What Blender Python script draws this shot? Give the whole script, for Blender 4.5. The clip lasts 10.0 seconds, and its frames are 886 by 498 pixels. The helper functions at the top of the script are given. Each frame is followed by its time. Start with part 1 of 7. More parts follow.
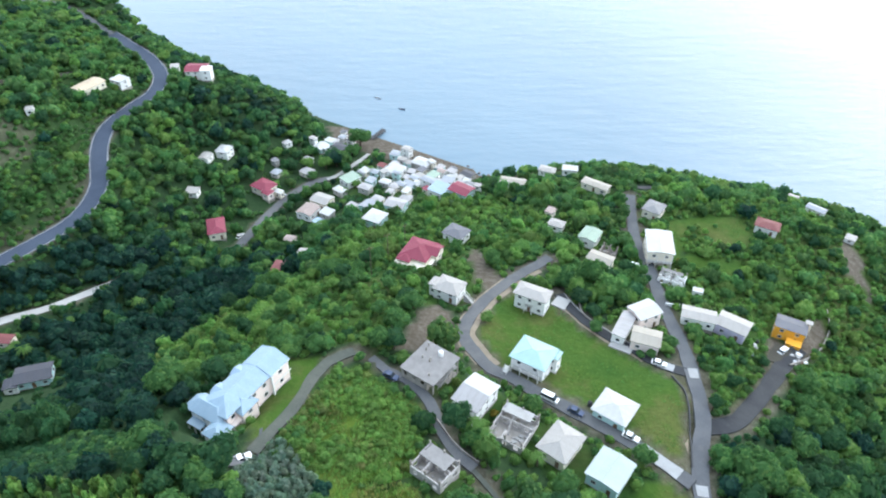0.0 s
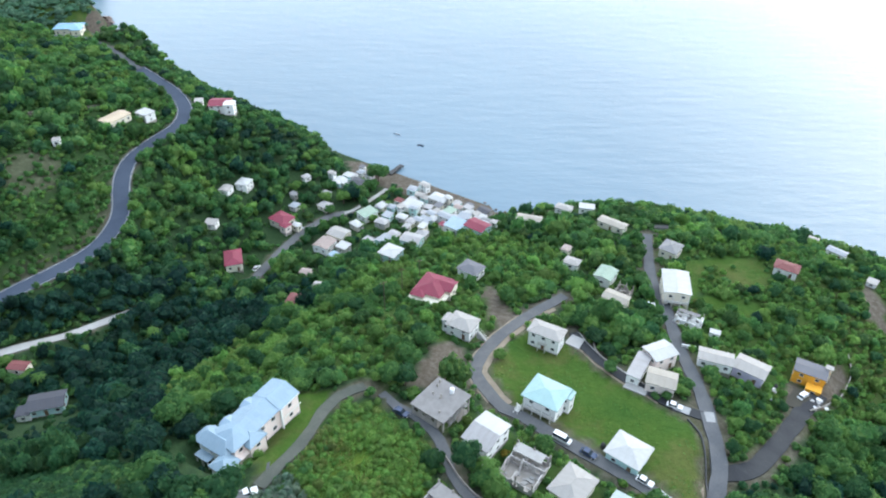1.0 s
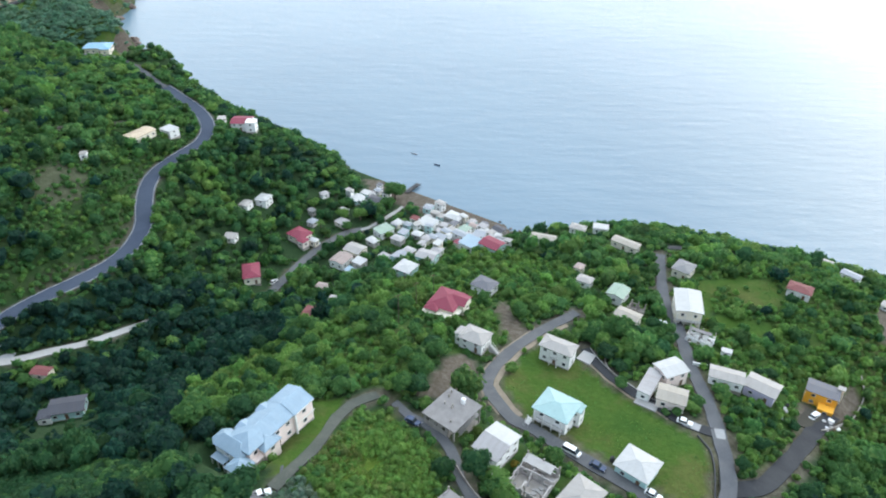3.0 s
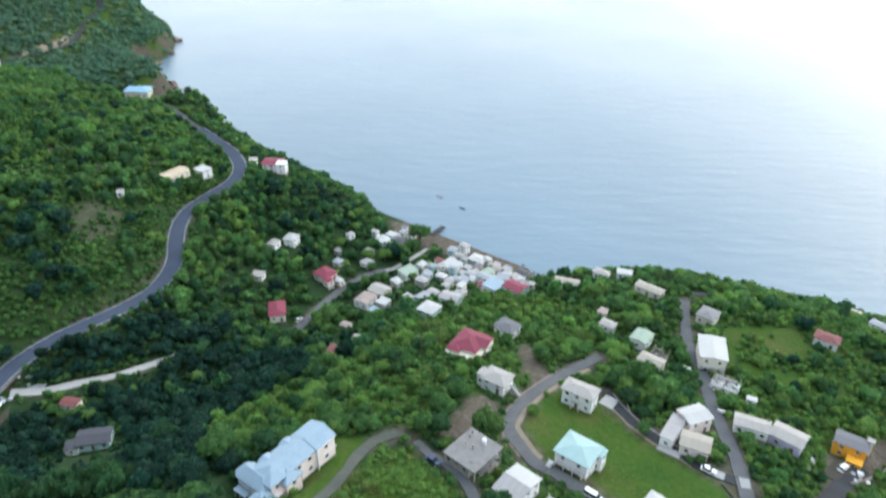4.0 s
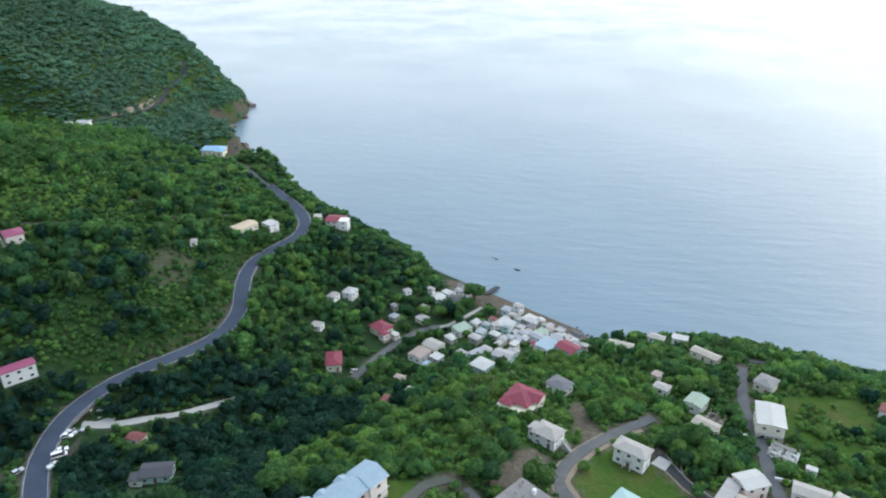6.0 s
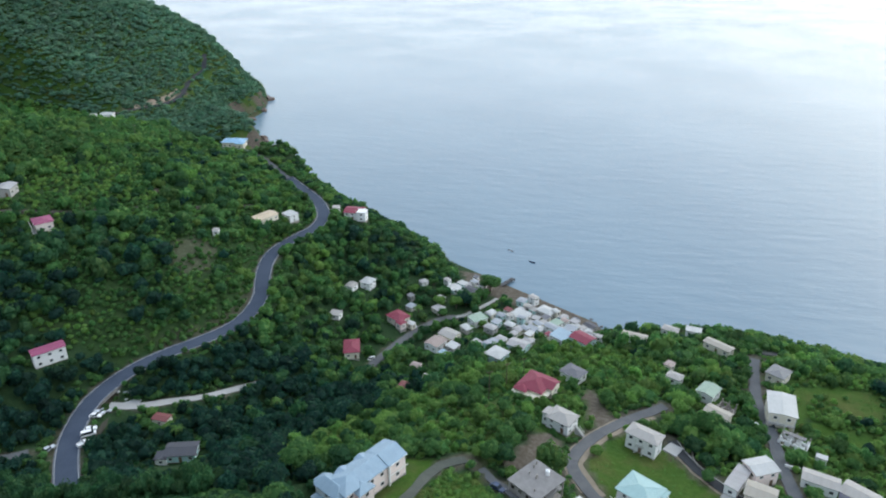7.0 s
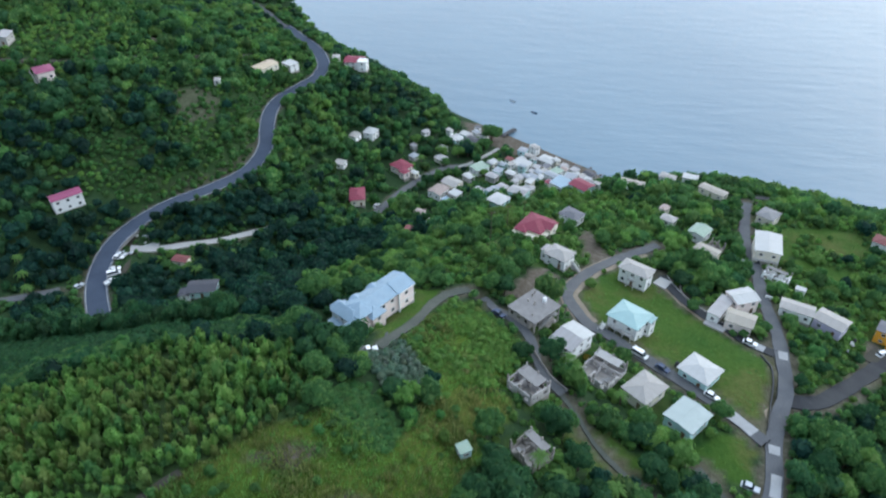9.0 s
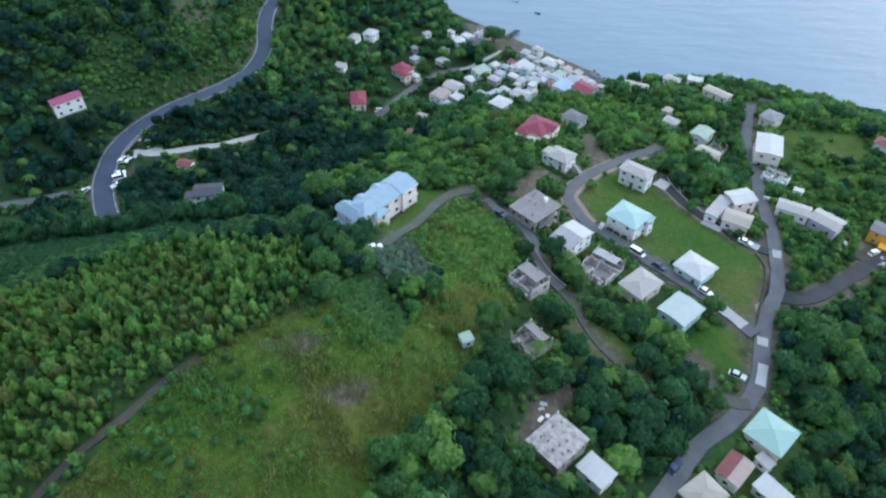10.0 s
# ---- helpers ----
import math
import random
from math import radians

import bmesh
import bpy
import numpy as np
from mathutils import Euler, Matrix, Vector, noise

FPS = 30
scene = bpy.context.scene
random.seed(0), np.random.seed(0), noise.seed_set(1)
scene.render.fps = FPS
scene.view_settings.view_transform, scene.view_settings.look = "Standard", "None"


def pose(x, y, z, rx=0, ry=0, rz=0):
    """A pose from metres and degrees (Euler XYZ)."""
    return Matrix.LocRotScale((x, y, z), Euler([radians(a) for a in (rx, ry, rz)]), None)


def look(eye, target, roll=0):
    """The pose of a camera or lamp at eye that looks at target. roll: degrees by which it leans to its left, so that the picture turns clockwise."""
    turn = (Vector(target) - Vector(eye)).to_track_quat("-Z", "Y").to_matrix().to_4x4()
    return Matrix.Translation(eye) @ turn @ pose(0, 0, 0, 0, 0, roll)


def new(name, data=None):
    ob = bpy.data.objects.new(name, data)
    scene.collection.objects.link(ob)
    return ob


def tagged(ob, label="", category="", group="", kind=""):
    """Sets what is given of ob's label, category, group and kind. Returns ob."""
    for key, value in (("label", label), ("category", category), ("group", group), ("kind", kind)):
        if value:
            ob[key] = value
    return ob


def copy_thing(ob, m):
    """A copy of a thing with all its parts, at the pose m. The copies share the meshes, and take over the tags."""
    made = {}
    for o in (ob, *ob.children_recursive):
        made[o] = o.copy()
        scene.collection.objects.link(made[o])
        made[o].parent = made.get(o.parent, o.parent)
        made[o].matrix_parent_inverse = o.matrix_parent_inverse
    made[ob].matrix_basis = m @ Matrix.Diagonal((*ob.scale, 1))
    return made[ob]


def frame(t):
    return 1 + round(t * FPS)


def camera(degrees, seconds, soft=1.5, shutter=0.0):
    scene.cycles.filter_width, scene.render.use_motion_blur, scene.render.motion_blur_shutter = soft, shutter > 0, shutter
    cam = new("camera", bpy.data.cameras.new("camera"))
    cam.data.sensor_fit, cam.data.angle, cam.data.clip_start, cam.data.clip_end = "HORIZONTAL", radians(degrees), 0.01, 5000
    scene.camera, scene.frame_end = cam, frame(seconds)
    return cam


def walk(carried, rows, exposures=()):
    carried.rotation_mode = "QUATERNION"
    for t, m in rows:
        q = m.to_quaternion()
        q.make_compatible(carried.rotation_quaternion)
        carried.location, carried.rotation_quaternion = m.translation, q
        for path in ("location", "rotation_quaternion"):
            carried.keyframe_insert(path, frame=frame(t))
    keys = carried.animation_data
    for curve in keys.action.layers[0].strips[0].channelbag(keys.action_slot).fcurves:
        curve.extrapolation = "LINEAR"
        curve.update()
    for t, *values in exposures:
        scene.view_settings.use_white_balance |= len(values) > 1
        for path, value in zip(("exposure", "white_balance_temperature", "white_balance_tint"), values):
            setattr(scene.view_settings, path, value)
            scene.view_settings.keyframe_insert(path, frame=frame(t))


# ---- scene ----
cam = camera(64.72, 10.0, soft=2.0, shutter=0.45)
PATH = [
    (0, pose(0.00, 0.00, 190.74, 51.500, -0.496, -0.002)),
    (0.5, pose(0.68, 0.44, 190.72, 52.947, -0.454, 1.441)),
    (1, pose(1.05, 0.21, 190.69, 54.397, -0.486, 1.807)),
    (1.5, pose(1.43, -0.43, 190.78, 55.719, -0.464, 1.759)),
    (2, pose(1.61, -1.65, 190.63, 56.255, -0.484, 1.705)),
    (2.5, pose(1.61, -3.13, 190.68, 56.179, -0.520, 2.293)),
    (3.8, pose(1.79, -6.86, 191.32, 57.752, -0.438, 5.264)),
    (4, pose(1.72, -7.61, 191.56, 59.852, -0.440, 5.604)),
    (4.5, pose(1.79, -9.42, 191.53, 65.150, -0.423, 5.872)),
    (5, pose(2.10, -11.94, 190.91, 65.698, -0.336, 5.787)),
    (5.5, pose(1.47, -14.58, 190.97, 65.504, -0.333, 7.834)),
    (5.7, pose(1.59, -15.13, 191.01, 65.391, -0.283, 9.052)),
    (7, pose(2.00, -22.16, 191.46, 64.907, -0.152, 11.711)),
    (7.5, pose(2.24, -24.76, 191.04, 63.607, -0.073, 11.649)),
    (8, pose(2.42, -27.26, 190.56, 61.040, -0.014, 11.622)),
    (8.5, pose(2.50, -29.54, 190.60, 57.206, 0.019, 11.606)),
    (9, pose(2.75, -31.82, 190.74, 53.464, 0.129, 11.562)),
    (9.5, pose(2.92, -34.05, 190.98, 49.758, 0.202, 11.549)),
    (10, pose(3.18, -36.28, 190.95, 46.111, 0.312, 11.510)),
]
EXPOSURES = [(0, 1.66, 5950, 4), (1.0, 1.47, 5900, 4), (2.0, 1.38, 5950, 4), (4.0, 1.28, 6150, 4), (5.5, 1.08, 6080, 4), (7.5, 0.84, 5960, 4), (9.0, 0.98, 5700, 4), (10.0, 1.06, 5450, 5)]
walk(cam, PATH, EXPOSURES)

# ---------------------------------------------------------------- world and sun
SUN_AZ, SUN_EL = 38.0, 28     # degrees to the right of straight ahead, and up
world = bpy.data.worlds.new("sky")
scene.world = world
world.use_nodes = True
wn = world.node_tree.nodes
sky = wn.new("ShaderNodeTexSky")
sky.sky_type = 'NISHITA'
sky.sun_disc = False
sky.sun_elevation, sky.sun_rotation = radians(SUN_EL), radians(SUN_AZ)
sky.air_density, sky.dust_density, sky.ozone_density = 1.0, 3.6, 3.0
wn["Background"].inputs["Strength"].default_value = 0.15
veil = wn.new("ShaderNodeMix")          # thin even cloud over the whole sky
veil.data_type = 'RGBA'
veil.inputs["Factor"].default_value = 0.76
high = wn.new("ShaderNodeMix")          # whiter towards the horizon, bluer overhead
high.data_type = 'RGBA'
high.inputs["A"].default_value, high.inputs["B"].default_value = (3.5, 3.55, 3.75, 1), (2.95, 3.45, 4.25, 1)
way = wn.new("ShaderNodeTexCoord")
up = wn.new("ShaderNodeSeparateXYZ")
rise = wn.new("ShaderNodeMapRange")
rise.inputs["From Min"].default_value, rise.inputs["From Max"].default_value = 0.38, 0.8
world.node_tree.links.new(way.outputs["Generated"], up.inputs[0])
world.node_tree.links.new(up.outputs["Z"], rise.inputs["Value"])
world.node_tree.links.new(rise.outputs["Result"], high.inputs["Factor"])
world.node_tree.links.new(high.outputs["Result"], veil.inputs["B"])
world.node_tree.links.new(sky.outputs[0], veil.inputs["A"])
world.node_tree.links.new(veil.outputs["Result"], wn["Background"].inputs["Color"])
sun_data = bpy.data.lights.new("sun", "SUN")
sun_data.energy, sun_data.angle, sun_data.color = 1.4, radians(156), (1.0, 0.95, 0.89)      # veiled by thin cloud
sun = new("sun", sun_data)
az, el = radians(SUN_AZ), radians(SUN_EL)
sun.matrix_world = look((300 * math.sin(az) * math.cos(el), 300 * math.cos(az) * math.cos(el), 300 * math.sin(el)), (0, 0, 0))

# ---------------------------------------------------------------- materials
def mat(name, rough=0.8, metal=0.0, spec=0.5):
    m = bpy.data.materials.new(name)
    m.use_nodes = True
    nt = m.node_tree
    b = nt.nodes["Principled BSDF"]
    b.inputs["Roughness"].default_value = rough
    b.inputs["Metallic"].default_value = metal
    b.inputs["Specular IOR Level"].default_value = spec
    return m, nt, b


def noise_node(nt, scale, detail=4.0, rough=0.6, space="Object"):
    tc = nt.nodes.new("ShaderNodeTexCoord")
    n = nt.nodes.new("ShaderNodeTexNoise")
    n.inputs["Scale"].default_value, n.inputs["Detail"].default_value, n.inputs["Roughness"].default_value = scale, detail, rough
    nt.links.new(tc.outputs[space], n.inputs["Vector"])
    return n


def ramp(nt, fac, stops):
    r = nt.nodes.new("ShaderNodeValToRGB")
    e = r.color_ramp.elements
    while len(e) < len(stops):
        e.new(0.5)
    for i, (p, c) in enumerate(stops):
        e[i].position, e[i].color = p, (*c, 1)
    nt.links.new(fac, r.inputs["Fac"])
    return r.outputs["Color"]


def mix(nt, fac, a, b, mode="MIX"):
    m = nt.nodes.new("ShaderNodeMix")
    m.data_type, m.blend_type = 'RGBA', mode
    for sock, v in ((m.inputs["Factor"], fac), (m.inputs["A"], a), (m.inputs["B"], b)):
        if isinstance(v, (int, float)):
            sock.default_value = v
        elif isinstance(v, tuple):
            sock.default_value = (*v, 1)
        else:
            nt.links.new(v, sock)
    return m.outputs["Result"]


def bump(nt, b, height, strength, dist):
    n = nt.nodes.new("ShaderNodeBump")
    n.inputs["Strength"].default_value, n.inputs["Distance"].default_value = strength, dist
    nt.links.new(height, n.inputs["Height"])
    nt.links.new(n.outputs["Normal"], b.inputs["Normal"])


def tint(c, k):
    return tuple(min(1.0, v * k) for v in c)


def weathered(name, col, dirt, rough=0.7, scale=0.5, amount=0.5, grain=6.0, bump_d=0.02, metal=0.0):
    """Paint or concrete: a base colour, broad stains and a fine grain."""
    m, nt, b = mat(name, rough, metal)
    big = noise_node(nt, scale, 5.0, 0.65)
    fine = noise_node(nt, grain, 3.0, 0.6)
    stain = ramp(nt, big.outputs["Fac"], [(0.38, (0, 0, 0)), (0.68, (1, 1, 1))])
    f = nt.nodes.new("ShaderNodeMath")
    f.operation = 'MULTIPLY'
    f.inputs[1].default_value = amount
    nt.links.new(stain, f.inputs[0])
    c = mix(nt, f.outputs[0], col, dirt)
    c = mix(nt, 0.25, c, ramp(nt, fine.outputs["Fac"], [(0.3, tint(col, 0.6)), (0.7, tint(col, 1.15))]))
    info = nt.nodes.new("ShaderNodeObjectInfo")
    c = mix(nt, 0.12, c, ramp(nt, info.outputs["Random"], [(0.0, tint(col, 0.55)), (1.0, tint(col, 1.2))]))
    nt.links.new(c, b.inputs["Base Color"])
    bump(nt, b, fine.outputs["Fac"], 0.4, bump_d)
    return m


def sheet_roof(name, col, dirt, rough=0.45, amount=0.35):
    """Corrugated metal sheets: ribs down the slope, lapped sheet edges, rain streaks."""
    m, nt, b = mat(name, rough, 0.0)
    tc = nt.nodes.new("ShaderNodeUVMap")
    w = nt.nodes.new("ShaderNodeTexWave")
    w.wave_type, w.bands_direction = 'BANDS', 'X'
    w.inputs["Scale"].default_value = 1.6
    nt.links.new(tc.outputs[0], w.inputs["Vector"])
    mp = nt.nodes.new("ShaderNodeMapping")
    mp.inputs["Scale"].default_value = (1.1, 0.12, 1)
    nt.links.new(tc.outputs[0], mp.inputs[0])
    st = nt.nodes.new("ShaderNodeTexNoise")
    st.inputs["Scale"].default_value, st.inputs["Detail"].default_value = 1.0, 4.0
    nt.links.new(mp.outputs[0], st.inputs["Vector"])
    big = noise_node(nt, 0.35, 4.0)
    f1 = ramp(nt, st.outputs["Fac"], [(0.45, (0, 0, 0)), (0.75, (amount,) * 3)])
    c = mix(nt, f1, col, dirt)
    c = mix(nt, 0.3, c, ramp(nt, big.outputs["Fac"], [(0.3, tint(col, 0.72)), (0.7, tint(col, 1.1))]))
    br = nt.nodes.new("ShaderNodeTexBrick")
    br.inputs["Color1"].default_value, br.inputs["Color2"].default_value, br.inputs["Mortar"].default_value = (1, 1, 1, 1), (0.93, 0.93, 0.93, 1), (0.72, 0.72, 0.72, 1)
    br.inputs["Scale"].default_value, br.inputs["Mortar Size"].default_value = 1.0, 0.02
    br.inputs["Brick Width"].default_value, br.inputs["Row Height"].default_value = 0.9, 2.4
    nt.links.new(tc.outputs[0], br.inputs["Vector"])
    c = mix(nt, 0.6, c, br.outputs["Color"], "MULTIPLY")
    nt.links.new(c, b.inputs["Base Color"])
    bump(nt, b, w.outputs["Fac"], 0.35, 0.05)
    return m


def foliage(name, dark, light, warm):
    m, nt, b = mat(name, 0.75, 0.0, 0.25)
    dark, light, warm = [(c[0] * 0.95, c[1], c[2] * 1.12) for c in (dark, light, warm)]
    geo = nt.nodes.new("ShaderNodeNewGeometry")
    c = ramp(nt, geo.outputs["Random Per Island"], [(0.0, dark), (0.7, light), (1.0, warm)])
    at = nt.nodes.new("ShaderNodeAttribute")
    at.attribute_name = "tone"
    c = mix(nt, 1.0, c, at.outputs["Color"], "MULTIPLY")
    broad = noise_node(nt, 0.02, 3.0)
    c = mix(nt, 0.55, c, ramp(nt, broad.outputs["Fac"], [(0.3, (0.72, 0.82, 0.80)), (0.7, (1.0, 1.0, 0.86))]), "MULTIPLY")
    nt.links.new(c, b.inputs["Base Color"])
    thin = nt.nodes.new("ShaderNodeBsdfTranslucent")     # light through the leaves
    nt.links.new(c, thin.inputs["Color"])
    ms = nt.nodes.new("ShaderNodeMixShader")
    ms.inputs[0].default_value = 0.6
    nt.links.new(b.outputs[0], ms.inputs[1])
    nt.links.new(thin.outputs[0], ms.inputs[2])
    nt.links.new(ms.outputs[0], nt.nodes["Material Output"].inputs["Surface"])
    return m


def asphalt(name, col, patch, wear=0.25):
    m, nt, b = mat(name, 0.88, 0.0, 0.22)
    big = noise_node(nt, 0.12, 5.0)
    fine = noise_node(nt, 3.0, 5.0, 0.75)
    c = mix(nt, ramp(nt, big.outputs["Fac"], [(0.4, (0, 0, 0)), (0.62, (0.9, 0.9, 0.9))]), col, patch)
    worn = noise_node(nt, 0.5, 4.0, 0.7)
    c = mix(nt, ramp(nt, worn.outputs["Fac"], [(0.56, (0, 0, 0)), (0.7, (wear, wear, wear))]), c, (0.20, 0.185, 0.16))
    c = mix(nt, 0.35, c, ramp(nt, fine.outputs["Fac"], [(0.3, tint(col, 0.5)), (0.7, tint(col, 1.7))]))
    nt.links.new(c, b.inputs["Base Color"])
    bump(nt, b, fine.outputs["Fac"], 0.4, 0.03)
    return m


def ground_material():
    m, nt, b = mat("land", 0.95, 0.0, 0.15)
    z = nt.nodes.new("ShaderNodeAttribute")
    z.attribute_name = "cover"          # red: mown grass, green: dry grass, blue: bare soil and sand
    sep = nt.nodes.new("ShaderNodeSeparateColor")
    nt.links.new(z.outputs["Color"], sep.inputs[0])
    n1, n2, n3 = noise_node(nt, 0.06, 6.0, 0.7), noise_node(nt, 0.6, 5.0, 0.7), noise_node(nt, 4.0, 4.0, 0.7)
    floor = ramp(nt, n2.outputs["Fac"], [(0.3, (0.014, 0.034, 0.014)), (0.55, (0.027, 0.055, 0.020)), (0.8, (0.052, 0.080, 0.030))])
    lawn = ramp(nt, n1.outputs["Fac"], [(0.34, (0.028, 0.078, 0.008)), (0.5, (0.050, 0.098, 0.011)), (0.62, (0.100, 0.104, 0.030))])
    lawn = mix(nt, 0.4, lawn, ramp(nt, n2.outputs["Fac"], [(0.35, (0.018, 0.052, 0.008)), (0.65, (0.068, 0.118, 0.022))]))
    dry = ramp(nt, n1.outputs["Fac"], [(0.3, (0.051, 0.104, 0.012)), (0.5, (0.083, 0.126, 0.017)), (0.72, (0.132, 0.121, 0.036))])
    soil = ramp(nt, n2.outputs["Fac"], [(0.3, (0.066, 0.052, 0.036)), (0.55, (0.120, 0.103, 0.082)), (0.75, (0.195, 0.178, 0.152))])
    c = mix(nt, sep.outputs[0], floor, lawn)
    c = mix(nt, sep.outputs[1], c, dry)
    c = mix(nt, sep.outputs[2], c, soil)
    c = mix(nt, 0.3, c, ramp(nt, n3.outputs["Fac"], [(0.3, (0.45, 0.45, 0.45)), (0.7, (1, 1, 1))]), "MULTIPLY")
    geo = nt.nodes.new("ShaderNodeNewGeometry")
    sx = nt.nodes.new("ShaderNodeSeparateXYZ")
    nt.links.new(geo.outputs["True Normal"], sx.inputs[0])
    cliff = ramp(nt, sx.outputs["Z"], [(0.36, (1, 1, 1)), (0.48, (0, 0, 0))])
    rock = ramp(nt, n2.outputs["Fac"], [(0.3, (0.040, 0.036, 0.030)), (0.55, (0.095, 0.080, 0.064)), (0.75, (0.18, 0.15, 0.122))])
    c = mix(nt, cliff, c, rock)
    nt.links.new(c, b.inputs["Base Color"])
    bump(nt, b, n2.outputs["Fac"], 0.7, 0.6)
    return m


def sea_material():
    m, nt, b = mat("sea_water", 0.2, 0.0, 0.48)
    b.inputs["IOR"].default_value = 1.33
    n = noise_node(nt, 0.004, 3.0)
    c = ramp(nt, n.outputs["Fac"], [(0.3, (0.115, 0.178, 0.235)), (0.7, (0.142, 0.212, 0.270))])
    tc = nt.nodes.new("ShaderNodeTexCoord")
    nt.links.new(c, b.inputs["Base Color"])
    mp = nt.nodes.new("ShaderNodeMapping")
    mp.inputs["Scale"].default_value = (0.035, 0.10, 1)
    mp.inputs["Rotation"].default_value = (0, 0, radians(-12))
    nt.links.new(tc.outputs["Object"], mp.inputs[0])
    w = nt.nodes.new("ShaderNodeTexNoise")
    w.inputs["Scale"].default_value, w.inputs["Detail"].default_value, w.inputs["Roughness"].default_value = 1.0, 6.0, 0.6
    nt.links.new(mp.outputs[0], w.inputs["Vector"])
    bump(nt, b, w.outputs["Fac"], 0.35, 1.6)
    slick = noise_node(nt, 0.0055, 4.0, 0.55)          # smooth and rippled stretches of water
    nt.links.new(ramp(nt, slick.outputs["Fac"], [(0.36, (0.175, 0.175, 0.175)), (0.66, (0.255, 0.255, 0.255))]), b.inputs["Roughness"])
    return m


